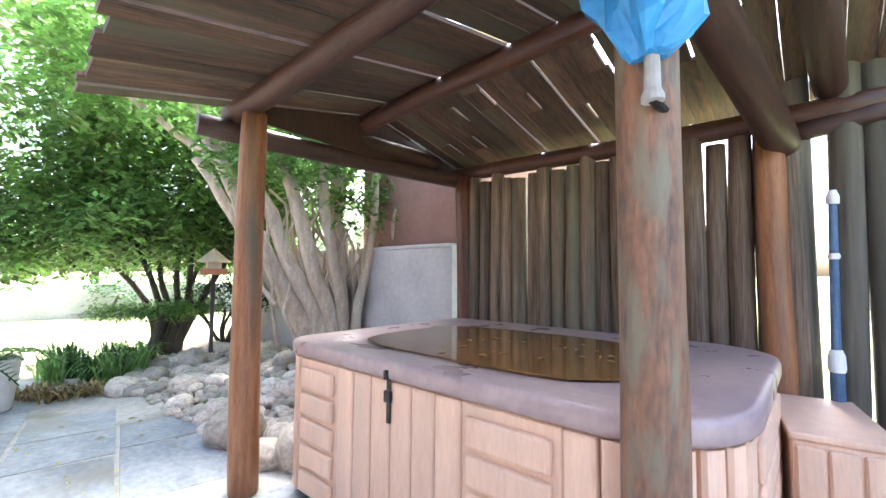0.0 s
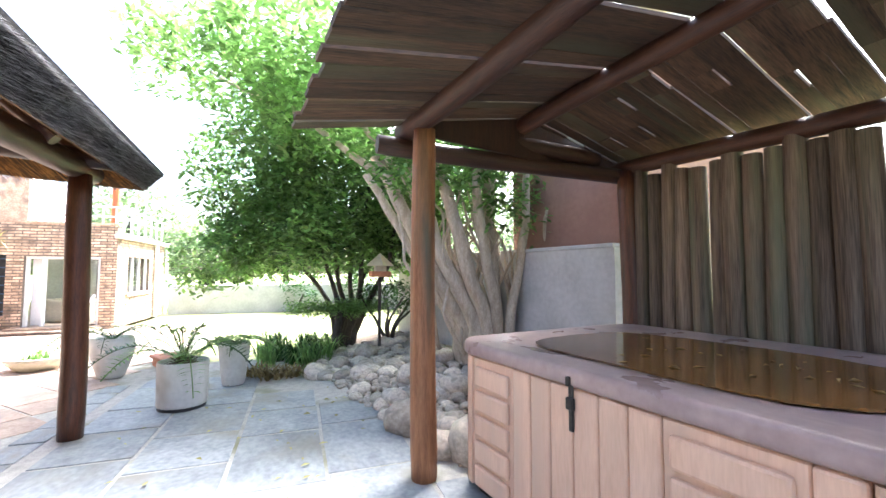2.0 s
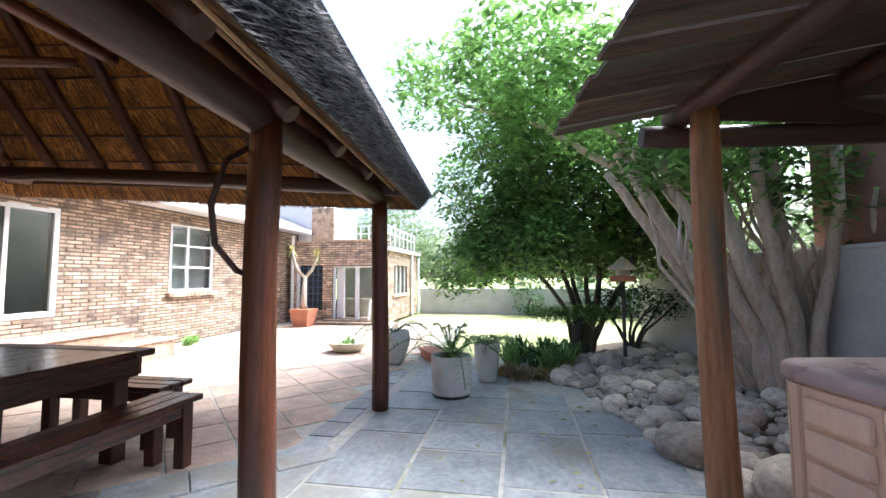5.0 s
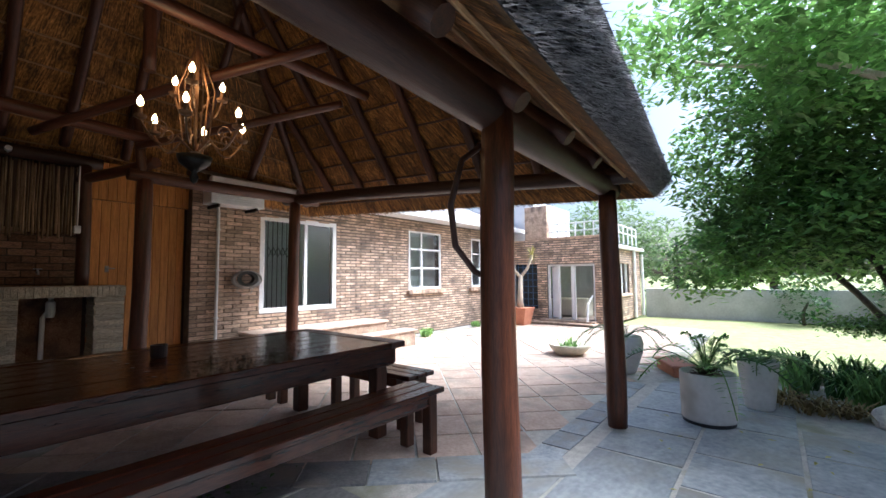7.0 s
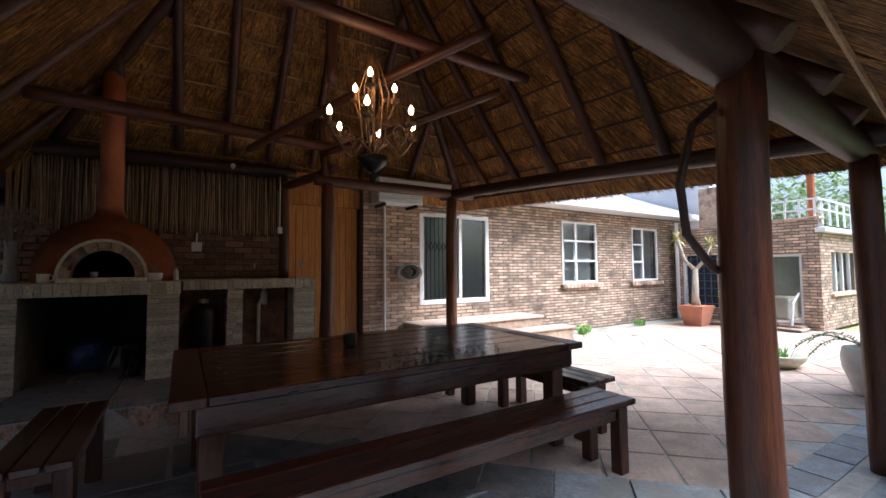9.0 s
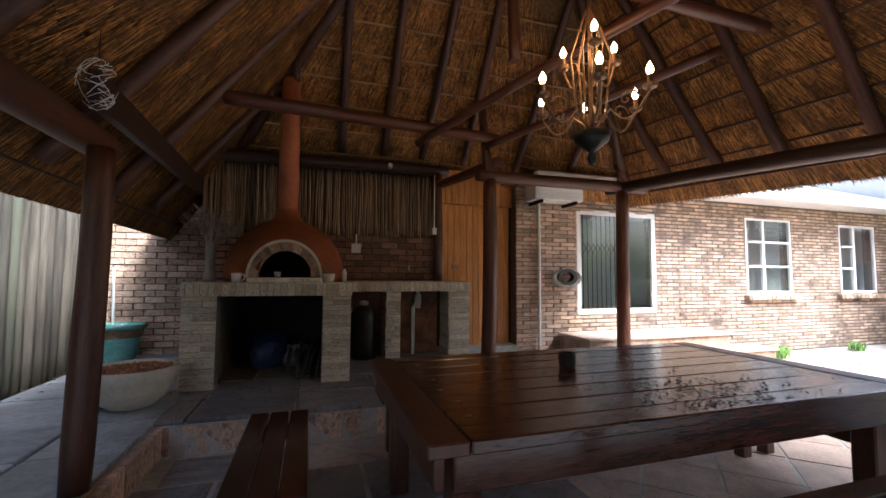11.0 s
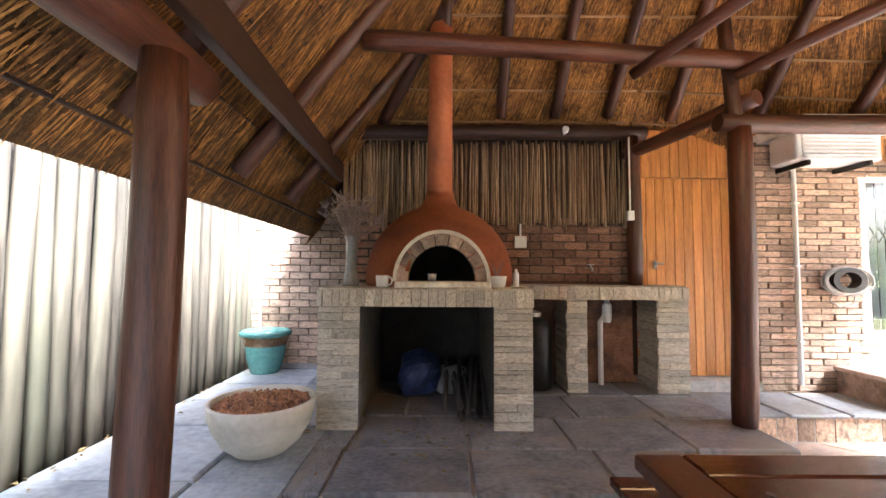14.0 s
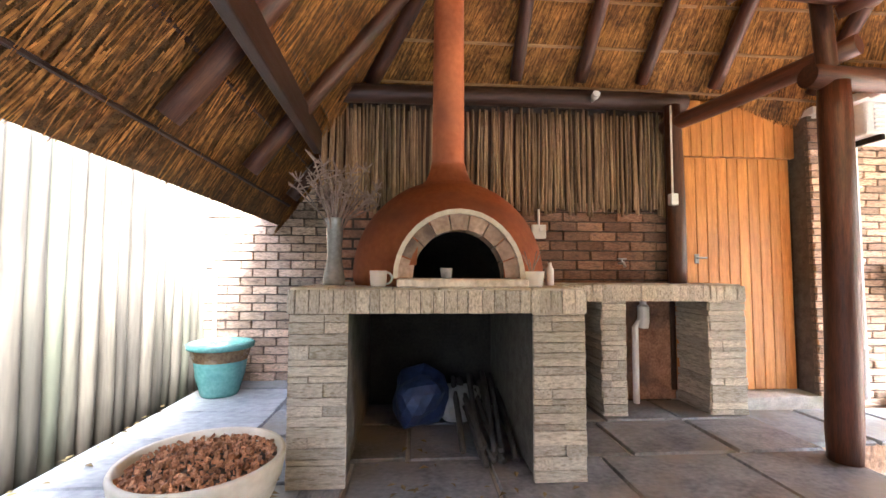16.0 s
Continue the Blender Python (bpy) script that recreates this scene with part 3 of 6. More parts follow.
# blue cover tied over a lamp on the weathered post
lamp_cover = thing("covered_lamp", "bright blue plastic bag tied over a wall lamp", "lamp", (-0.69, 0.70, 1.615))
lamp_cover.scale = (1.25, 1.25, 1.25)
bm = bmesh.new()
prof = ((0.03, 0.13), (0.05, 0.155), (0.075, 0.185), (0.088, 0.22), (0.10, 0.26), (0.11, 0.31), (0.113, 0.36), (0.11, 0.40))
rings = []
for r, z in prof:
    rings.append([bm.verts.new((r * (1 + 0.16 * math.sin(5 * a + z * 9) + 0.08 * math.sin(11 * a)) * math.cos(a), r * (1 + 0.16 * math.sin(5 * a + z * 9)) * math.sin(a), z)) for a in [2 * math.pi * q / 40 for q in range(40)]])
for a, b in zip(rings, rings[1:]):
    for q in range(40):
        bm.faces.new((a[q], a[(q + 1) % 40], b[(q + 1) % 40], b[q]))
bm.faces.new(rings[0][::-1])
bm.faces.new(rings[-1])
for v in bm.verts:
    v.co += 0.022 * noise.noise_vector(v.co * 14) + 0.012 * noise.noise_vector(v.co * 32)
part("bag", bm, BLUE_PLASTIC, lamp_cover, "crumpled bright blue plastic")
part("stem", tube_points(bmesh.new(), [(0, 0, 0.045), (0, 0, 0.055), (0, 0, 0.07), (0, 0, 0.2)], [0.022, 0.022, 0.016, 0.013], 12), RUBBER_GREY, lamp_cover, "pale grey conduit")
part("hook", tube_points(bmesh.new(), [(0, 0.0, 0.05), (0, 0.05, 0.04)], 0.010, 8), BLACK_METAL, lamp_cover)

# ---- thatched pavilion ----
pav = thing("thatched_pavilion", "thatched hip-roof pavilion on stained log posts", "pavilion", (0, 0, 0))
POSTS = [(-4.27, -2.09, 0, 2.03, 0.085), (-2.14, -1.95, 0, 2.05, 0.083), (0.965, -4.58, PLAT, 1.92, 0.068), (-2.0, -6.45, PLAT, 2.40, 0.085), (-3.89, -6.5, 0, 2.40, 0.085), (1.0, -1.75, 0, 1.95, 0.095)]
for i, (px, py, pz, pt, pr) in enumerate(POSTS):
    log("post", (px, py, pz), (px - 0.02, py, pt), pr, pr * 0.93, POST_RED, pav, seed=30 + i)
EAVE = {"A": (-4.70, -1.80, 2.0), "B": (1.72, -1.12, 1.83), "C": (1.72, -8.3, 1.74), "D": (-4.62, -7.15, 2.34)}
R0, R1 = Vector((-2.0, -5.2, 5.3)), Vector((-1.2, -5.2, 5.3))
BW1 = Vector((-1.75, -7.8, 2.66))


def thatch(name, corners, lift=0.22):
    """A slab of thatch; underside strands run down the slope."""
    c = [Vector(p) for p in corners]
    nrm = (c[1] - c[0]).cross(c[2] - c[0]).normalized()
    if nrm.z < 0:
        nrm = -nrm
    bm = bmesh.new()
    lo = [bm.verts.new(p) for p in c]
    hi = [bm.verts.new(p + nrm * lift) for p in c]
    bm.faces.new(lo)
    bm.faces.new(hi)
    for k in range(len(c)):
        j = (k + 1) % len(c)
        bm.faces.new((lo[k], lo[j], hi[j], hi[k]))
    bmesh.ops.recalc_face_normals(bm, faces=bm.faces)
    ob = part(name, bm, THATCH_SHADE, pav, "golden reed thatch, underside coloured shade-dark, grey and bristly outside")
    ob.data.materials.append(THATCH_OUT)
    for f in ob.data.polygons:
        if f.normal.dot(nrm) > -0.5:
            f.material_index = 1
    return nrm


A, B, C, D = (Vector(EAVE[k]) for k in "ABCD")
BF = B
SLOPES = [("thatch", (A, BF, R1, R0)), ("thatch", (B, C, Vector((0.95, -7.8, 2.74)), R1)), ("thatch", (D, A, R0))]
back_left = (D, BW1 + Vector((0, 0, 0.08)), Vector((-1.75, -5.2, 5.3)), R0)
back_right = (BW1 + Vector((0, 0, 0.08)), Vector((0.95, -7.8, 2.74)), R1, Vector((-1.75, -5.2, 5.3)))
SLOPES += [("thatch", back_left), ("thatch", back_right), ("thatch", (C, Vector((0.95, -8.4, 2.78)), Vector((0.95, -7.8, 2.74))))]
NORMALS = []
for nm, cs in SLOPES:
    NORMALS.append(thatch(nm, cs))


def reeds(corners, count, seed, nrm):
    """Loose reed strands under one slope and along its eave."""
    r = random.Random(seed)
    c = [Vector(p) for p in corners]
    e0, e1 = c[0], c[1]
    top0, top1 = c[-1], c[2]
    verts, faces = [], []
    side = (e1 - e0).normalized()
    for i in range(count):
        u, v = r.random(), 0.02 + 0.98 * r.random() ** 1.15
        p = (e0.lerp(e1, u)).lerp(top0.lerp(top1, u), v)
        down = (e0.lerp(e1, u) - top0.lerp(top1, u)).normalized()
        d = (down + side * r.uniform(-0.16, 0.16)).normalized()
        ln, w = min(r.uniform(0.14, 0.34), 0.04 + v * 3.2), r.uniform(0.0025, 0.006)
        off = -nrm * r.uniform(0.002, 0.022)
        q = p + off
        e = q + d * ln - nrm * r.uniform(-0.012, 0.012)
        s = side * w
        n0 = len(verts)
        verts += [q - s, q + s, e + s * 0.6, e - s * 0.6]
        faces.append((n0, n0 + 1, n0 + 2, n0 + 3))
    me = bpy.data.meshes.new("reeds")
    me.from_pydata([tuple(p) for p in verts], [], faces)
    me.materials.append(THATCH_IN)
    ob = new("reeds", me)
    ob.parent = pav
    tagged(ob, "loose golden reed ends under the thatch", kind="stuff")


def bristle(corners, count, seed, nrm, lift=0.19):
    """Grey weathered reed ends on the outside and a shaggy cut edge."""
    r = random.Random(seed)
    c = [Vector(p) for p in corners]
    verts, faces = [], []
    side = (c[1] - c[0]).normalized()
    for i in range(count):
        u, v = r.random(), r.random() ** 1.6
        edge = i % 3 == 0
        p = c[0].lerp(c[1], u).lerp(c[-1].lerp(c[2], u), 0 if edge else v * 0.8)
        down = (c[0].lerp(c[1], u) - c[-1].lerp(c[2], u)).normalized()
        q = p + nrm * (r.uniform(0.0, lift) if edge else lift - 0.01)
        d = (down + side * r.uniform(-0.4, 0.4) + nrm * r.uniform(-0.1, 0.5)).normalized()
        ln, w = r.uniform(0.025, 0.075), r.uniform(0.004, 0.011)
        n0 = len(verts)
        verts += [q - side * w, q + side * w, q + d * ln]
        faces.append((n0, n0 + 1, n0 + 2))
    me = bpy.data.meshes.new("bristles")
    me.from_pydata([tuple(p) for p in verts], [], faces)
    me.materials.append(THATCH_TIPS)
    ob = new("bristles", me)
    ob.parent = pav
    tagged(ob, "grey bristly weathered reed ends", kind="stuff")


for i, ((nm, cs), nv) in enumerate(zip(SLOPES, NORMALS)):
    reeds(cs if i != 1 else (B, C, R1 + Vector((0.1, -0.4, -0.1)), R1), 13000, 50 + i, nv)
bristle(SLOPES[0][1], 42000, 71, NORMALS[0])
bristle(SLOPES[2][1], 9000, 72, NORMALS[2])


def rafters(corners, n, nrm, seed, battens=7, r=0.05, backlit_lath=None):
    """Parallel poles up the slope, cut off at the hips, with thin battens across them."""
    c = [Vector(p) for p in corners]
    along_eave = (c[1] - c[0]).normalized()
    up = nrm.cross(along_eave)
    if up.z < 0:
        up = -up
    flat = [((p - c[0]).dot(along_eave), (p - c[0]).dot(up)) for p in c]
    width = flat[1][0]

    def span(fixed, axis):
        """Where a line of the slope meets its outline."""
        hits = []
        for a, b in zip(flat, flat[1:] + flat[:1]):
            if (a[axis] - fixed) * (b[axis] - fixed) < 0:
                f = (fixed - a[axis]) / (b[axis] - a[axis])
                hits.append(a[1 - axis] + (b[1 - axis] - a[1 - axis]) * f)
        return (min(hits), max(hits)) if len(hits) > 1 else None

    for k in range(n):
        u = width * (k + 0.5) / n
        reach = span(u, 0)
        if reach and reach[1] > 0.5:
            lo, hi = reach[0] + 0.3, reach[1] - 0.02
            log("rafter", c[0] + along_eave * u + up * lo - nrm * (r + 0.03), c[0] + along_eave * u + up * hi - nrm * (r + 0.03), r * 1.1, r * 0.9, RAFTER, pav, seed=seed + k, seg=10)
    top = max(f[1] for f in flat)
    for k in range(battens):
        v = 0.22 + (top - 0.4) * k / battens
        reach = span(v, 1)
        if reach:
            a, b = c[0] + along_eave * (reach[0] + 0.03) + up * v, c[0] + along_eave * (reach[1] - 0.03) + up * v
            part("batten", tube_points(bmesh.new(), [(0, 0, 0), (0, 0, (b - a).length)], 0.012, 6), backlit_lath or BATTEN, pav, m=along(a - nrm * 0.022, b - nrm * 0.022))


# battens against the light get dark colours in place of their silhouette; others stay pale
rafters(SLOPES[0][1], 9, NORMALS[0], 100, 12)
rafters((B, C, R1 + Vector((0.1, -0.4, -0.1)), R1), 8, NORMALS[1], 120, 11, 0.055, BEAM_DARK)
rafters(SLOPES[2][1], 8, NORMALS[2], 140, 12, 0.05, RAFTER)
rafters(SLOPES[3][1], 4, NORMALS[3], 160, 10)
rafters(SLOPES[4][1], 5, NORMALS[4], 170, 10)
for i, (p, q) in enumerate(((A, R0), (B, R1), (Vector((0.95, -7.8, 2.74)), R1), (D, R0))):
    d = q - p
    log("hip_rafter", p + d * 0.08 - Vector((0, 0, 0.1)), q - Vector((0, 0, 0.1)), 0.065, 0.055, RAFTER, pav, seed=180 + i)
# plates, ties and struts
log("beam", (-4.60, -2.19, 2.09), (1.2, -1.74, 2.07), 0.09, 0.10, BEAM_DARK, pav, seed=190)
log("beam", (-4.27, -1.85, 2.16), (-3.89, -6.75, 2.46), 0.075, 0.075, BEAM_DARK, pav, seed=191)
log("beam", (-4.3, -6.5, 2.45), (-1.85, -6.44, 2.45), 0.07, 0.07, RAFTER, pav, seed=192)
log("beam", (1.0, -2.0, 2.02), (1.05, -4.95, 2.0), 0.09, 0.085, POST_RED, pav, seed=193)
part("tie_plank", box((-0.03, -0.09, 0), (0.03, 0.09, 2.95), 0.006), BEAM_DARK, pav, m=along((0.98, -4.55, 2.22), (1.17, -7.45, 2.30)))
log("wall_plate", (1.35, -7.5, 2.72), (-1.85, -7.5, 2.72), 0.075, 0.075, BEAM_DARK, pav, seed=194)
log("tie_beam", (0.70, -6.12, 2.86), (-2.10, -6.27, 2.83), 0.07, 0.06, POST_RED, pav, seed=195)
log("beam", (-1.64, -7.5, 2.50), (-2.10, -6.36, 2.60), 0.06, 0.065, POST_RED, pav, seed=196)
log("strut", (-2.0, -6.45, 2.35), (-1.9, -6.4, 3.2), 0.05, 0.05, RAFTER, pav, seed=197)
log("strut", (-1.05, -6.05, 2.60), (-2.6, -3.9, 3.3), 0.04, 0.045, POST_RED, pav, seed=198)
log("strut", (-1.9, -6.3, 2.72), (-3.3, -4.6, 3.2), 0.04, 0.045, POST_RED, pav, seed=199)
log("tie_beam", (-3.4, -4.3, 3.25), (0.3, -4.3, 3.25), 0.055, 0.055, POST_RED, pav, seed=200)
log("king_post", (-1.66, -5.15, 3.1), (-1.66, -5.2, 5.2), 0.05, 0.05, RAFTER, pav, seed=201)
log("post", (-1.68, -7.42, 1.218), (-1.68, -7.42, 2.66), 0.07, 0.065, POST_RED, pav, seed=202)

# ---- oven wall ----
wall_oven = new("wall_oven")
tagged(wall_oven, "rustic red brick wall behind the pizza oven", "wall", kind="structure")
part("core", box((-1.78, -7.85, 0), (1.08, -7.69, 2.9)), MORTAR, wall_oven)
part("core", box((0.9, -8.55, 0), (2.6, -8.38, 2.6)), MORTAR, wall_oven)
part("return_wall", box((0.9, -8.38, 0), (1.08, -7.85, 2.9)), MORTAR, wall_oven)

# stone counter and oven base
base = thing("oven_counter", "stone-clad outdoor counter with open bays under a pizza oven", "counter", (0, 0, 0))
bm = bmesh.new()
TOPZ = 1.205
PIERS = [(0.735, 1.02, -7.6, -6.33), (-0.46, -0.19, -7.6, -6.33), (-1.15, -0.97, -7.6, -7.23), (-2.06, -1.78, -7.6, -7.21)]
for x0, x1, y0, y1 in PIERS:
    part("pier", box((x0 + 0.02, y0, PLAT), (x1 - 0.02, y1 - 0.02, TOPZ - 0.10)), STONE_CORE, base)
# near-black panel: the bay's deep shade is put into its colour
part("back_panel", box((-0.3, -7.66, PLAT), (1.0, -7.6, TOPZ - 0.1)), SOOT_SHADE, base)
part("back_panel", box((-1.8, -7.66, PLAT), (-0.3, -7.62, TOPZ - 0.1)), BRICK_RED, base)
part("top_slab", box((-0.47, -7.62, TOPZ - 0.10), (1.03, -6.34, TOPZ - 0.006), 0.006), STONE_CORE, base)
part("top_slab", box((-2.07, -7.62, TOPZ - 0.10), (-0.47, -7.22, TOPZ - 0.006), 0.006), STONE_CORE, base)


def strip_piece(w, h, d, seed):
    r = random.Random(seed)
    bm = box((0, 0, 0), (w, d, h), 0.004)
    for v in bm.verts:
        if v.co.y > d * 0.5:
            v.co.y += r.uniform(-0.011, 0.007)
        v.co.z += r.uniform(-0.002, 0.002)
    return bm


STRIPS = [part("stone", strip_piece(1, 1, 0.03, s), STONE_CLAD, base) for s in range(7)]
used = [False] * 7


def stone(x0, y0, z0, w, h, turn=0.0):
    k = rng.randrange(7)
    m = pose(x0, y0, z0, 0, 0, turn) @ Matrix.Diagonal((w, rng.uniform(0.8, 1.15), h, 1))
    if not used[k]:
        STRIPS[k].matrix_basis, used[k] = m, True
    else:
        again(STRIPS[k], base, m)


for x0, x1, y0, y1 in PIERS:
    z = PLAT + 0.004
    while z < TOPZ - 0.115:
        h = min(rng.choice((0.03, 0.04, 0.05, 0.055, 0.07)), TOPZ - 0.10 - z)
        cut = x0 + (x1 - x0) * rng.choice((1, 1, 1, 0.4, 0.65))
        stone(x0, y1 - 0.022, z, cut - x0 - 0.003, h - 0.004)
        if cut < x1 - 0.01:
            stone(cut, y1 - 0.022, z, x1 - cut - 0.003, h - 0.004)
        if x0 < 0 and y1 < -7.0:
            stone(x1 - 0.024, y1, z, 0.38, h - 0.004, -90)
        z += h
for x0, x1, y in ((-0.47, 1.03, -6.352), (-2.07, -0.49, -7.232)):
    x = x0
    while x < x1 - 0.01:
        w = min(rng.uniform(0.045, 0.075), x1 - x)
        stone(x, y, TOPZ - 0.115, w - 0.004, 0.115)
        x += w
# flat stones on top
for x0, x1, y0, y1 in ((-0.47, 1.03, -7.6, -6.36), (-2.07, -0.47, -7.6, -7.24)):
    x = x0
    while x < x1 - 0.02:
        w = min(rng.uniform(0.2, 0.34), x1 - x)
        part("top_stone", box((x + 0.003, y0, TOPZ - 0.01), (x + w - 0.003, y1, TOPZ + 0.012), 0.005), STONE_CLAD, base)
        x += w

# pizza oven
oven = thing("pizza_oven", "terracotta dome pizza oven with arched brick mouth and flue", "pizza oven", (0.19, -6.98, TOPZ + 0.012))
prof = [(0.60, 0.0), (0.615, 0.05)]
for k in range(0, 15):
    a = radians(k * 5.2)
    prof.append((0.615 * math.cos(a), 0.06 + 0.62 * math.sin(a)))
prof += [(0.15, 0.685), (0.125, 0.74), (0.112, 0.80)]
bm = bmesh.new()
rings = []
for r, z in prof:
    rings.append([bm.verts.new((r * math.cos(a), r * math.sin(a) * 0.93, z)) for a in [2 * math.pi * q / 72 for q in range(72)]])
MW, MH = 0.215, 0.30
for a, b in zip(rings, rings[1:]):
    for q in range(72):
        j = (q + 1) % 72
        cen = (a[q].co + a[j].co + b[q].co + b[j].co) / 4
        if cen.y > 0.25 and (cen.x + 0.02) ** 2 / (MW + 0.05) ** 2 + cen.z ** 2 / (MH + 0.09) ** 2 < 1:
            continue
        bm.faces.new((a[q], a[j], b[j], b[q]))
bmesh.ops.solidify(bm, geom=bm.faces[:], thickness=0.05)
part("dome", bm, TERRACOTTA, oven, smooth=True)
part("flue", tube_points(bmesh.new(), [(0, 0, 0.78), (0, 0, 2.55)], [0.108, 0.10], 24), TERRACOTTA, oven, smooth=True)
bm = bmesh.new()
add_lathe(bm, [(0.0, 0.012), (0.52, 0.012), (0.53, 0.05), (0.52, 0.12), (0.50, 0.2), (0.46, 0.3), (0.38, 0.42), (0.2, 0.55), (0.0, 0.58)], 48)
bmesh.ops.delete(bm, geom=[f for f in bm.faces if f.calc_center_median().y > 0.2 and abs(f.calc_center_median().x + 0.02) < 0.27 and 0.02 < f.calc_center_median().z < 0.36], context="FACES")
part("chamber", bm, SOOT_SHADE, oven)
part("sill", box((-0.27, 0.3, 0.012), (0.23, 0.42, 0.046)), SOOT_SHADE, oven)
# arch: brick voussoirs in two rings
for ring, (ra, rb, ya, yb, mat, nb) in enumerate(((0.25, 0.33, 0.38, 0.52, BRICK_HOUSE, 9), (0.33, 0.355, 0.34, 0.535, CREAM_POT, 9))):
    for k in range(nb):
        a0, a1 = math.pi * k / nb + 0.012 * (1 - ring), math.pi * (k + 1) / nb - 0.012 * (1 - ring)
        bm = bmesh.new()
        f0, f1 = [], []
        for a, r in ((a0, ra), (a0, rb), ((a0 + a1) / 2, rb), (a1, rb), (a1, ra), ((a0 + a1) / 2, ra)):
            px, pz = r * math.cos(a) - 0.02, 0.045 + r * math.sin(a) * 1.06
            f0.append(bm.verts.new((px, ya, pz)))
            f1.append(bm.verts.new((px, yb, pz)))
        for q in range(6):
            j = (q + 1) % 6
            bm.faces.new((f0[q], f0[j], f1[j], f1[q]))
        bm.faces.new(f0[::-1])
        bm.faces.new(f1)
        bmesh.ops.recalc_face_normals(bm, faces=bm.faces)
        part("arch_brick" if ring == 0 else "arch_trim", bm, mat, oven)
part("hearth_slab", box((-0.37, 0.30, 0.0), (0.31, 0.63, 0.045), 0.008), STONE_CLAD, oven, "pale stone hearth slab")

# bamboo cane screen
screen = thing("cane_screen", "screen of thin stripped canes fixed on the wall", "cane screen", (0, 0, 0))
part("backing", box((-1.76, -7.675, 1.82), (1.20, -7.665, 2.66)), BEAM_DARK, screen)
shapes = [log("cane", (0, 0, 0), (0, 0, 1), 0.014, 0.011, CANE, screen, seg=7, rough=0.2, seed=s) for s in range(4)]
x = -1.74
i = 0
while x < 1.18:
    z0 = 1.80 + rng.uniform(-0.03, 0.05)
    m = pose(x, -7.645 + rng.uniform(-0.008, 0.008), z0, 0, rng.uniform(-1.6, 1.6), rng.uniform(0, 360)) @ Matrix.Diagonal((rng.uniform(0.7, 1.25), rng.uniform(0.7, 1.2), 2.66 - z0 + rng.uniform(-0.02, 0.05), 1))
    if i < 4:
        shapes[i].matrix_basis = m
    else:
        again(shapes[i % 4], screen, m)
    x += rng.uniform(0.022, 0.032)
    i += 1

# wooden gate
gate = thing("door_1", "varnished orange tongue-and-groove timber gate, closed", "gate", (0, 0, 0), kind="structure")
part("backing", box((-2.86, -7.64, 0.33), (-1.74, -7.61, 2.78)), BEAM_DARK, gate, "dark backing frame")
x = -1.78
while x > -2.80:
    part("board", box((x - 0.092, -7.61, 0.33), (x, -7.575, 2.29), 0.005), GATE_WOOD, gate)
    x -= 0.0945
part("jamb", box((-2.93, -7.62, 0.30), (-2.868, -7.55, 1.95), 0.006), BLACK_METAL, gate, "dark steel jamb")
x = -1.74
while x > -2.85:
    part("board", box((x - 0.092, -7.61, 2.295), (x, -7.56, 2.78), 0.005), GATE_WOOD, gate)
    x -= 0.0945
bm = box((-1.97, -7.563, 1.38), (-1.93, -7.555, 1.46), 0.003)
add_box(bm, (-2.03, -7.552, 1.42), (-1.94, -7.53, 1.435), 0.004)
part("handle", bm, STEEL, gate, "steel lever handle")

# ---- house ----
HY = -7.40
holes = [(-5.36, -3.87, 0.72, 2.31), (-8.52, -7.36, 1.0, 2.36), (-10.95, -9.85, 1.0, 2.33)]
wall_house = new("wall_house")
tagged(wall_house, "brown face-brick house wall with white framed windows", "wall", kind="structure")
part("core", wall_with_openings(bmesh.new(), -12.2, -2.86, -0.2, 2.62, HY - 0.24, HY - 0.03, holes), MORTAR_HOUSE, wall_house)
room = part("wall_room", box((-12.0, -10.5, -0.2), (-2.9, -10.3, 2.62)), WHITE_PAINT)
tagged(room, "plain room wall seen dimly through the windows", "wall", kind="structure")
# unseen walls added at both ends to stop side light entering the room
tagged(part("wall_end", box((-2.98, -10.3, -0.2), (-2.86, -7.64, 2.62)), WHITE_PAINT), "unseen end wall added to keep the room dark", "wall", kind="structure")
tagged(part("wall_end", box((-12.2, -10.5, -0.2), (-12.05, -7.64, 2.62)), WHITE_PAINT), "unseen end wall added to keep the room dark", "wall", kind="structure")
tagged(part("floor_room", box((-12.0, -10.3, 0.5), (-2.9, -7.64, 0.6)), TAN_PAVER), "plain room floor behind the sliding door", "floor", kind="structure")
tagged(part("ceiling", box((-12.2, -10.5, 2.62), (-2.86, -7.37, 2.68)), WHITE_PAINT), "plain white ceiling and soffit of the house", "ceiling", kind="structure")
# eaves and roof
bm = box((-12.3, HY - 0.1, 2.60), (-2.9, HY + 0.42, 2.64))
eaves = thing("house_roof", "pale roof with white fascia and gutter over face brick", "roof", (0, 0, 0), kind="structure")
part("soffit", bm, WHITE_PAINT, eaves)
part("gutter", box((-12.3, HY + 0.40, 2.58), (-2.9, HY + 0.52, 2.70), 0.02, 2), WHITE_PAINT, eaves)
bm = bmesh.new()
vs = [bm.verts.new(p) for p in ((-12.4, HY + 0.5, 2.70), (-2.8, HY + 0.5, 2.70), (-2.8, -11.0, 4.3), (-12.4, -11.0, 4.3))]
bm.faces.new(vs)
bmesh.ops.solidify(bm, geom=bm.faces[:], thickness=0.04)
part("roof_sheet", bm, ROOF_PALE, eaves)


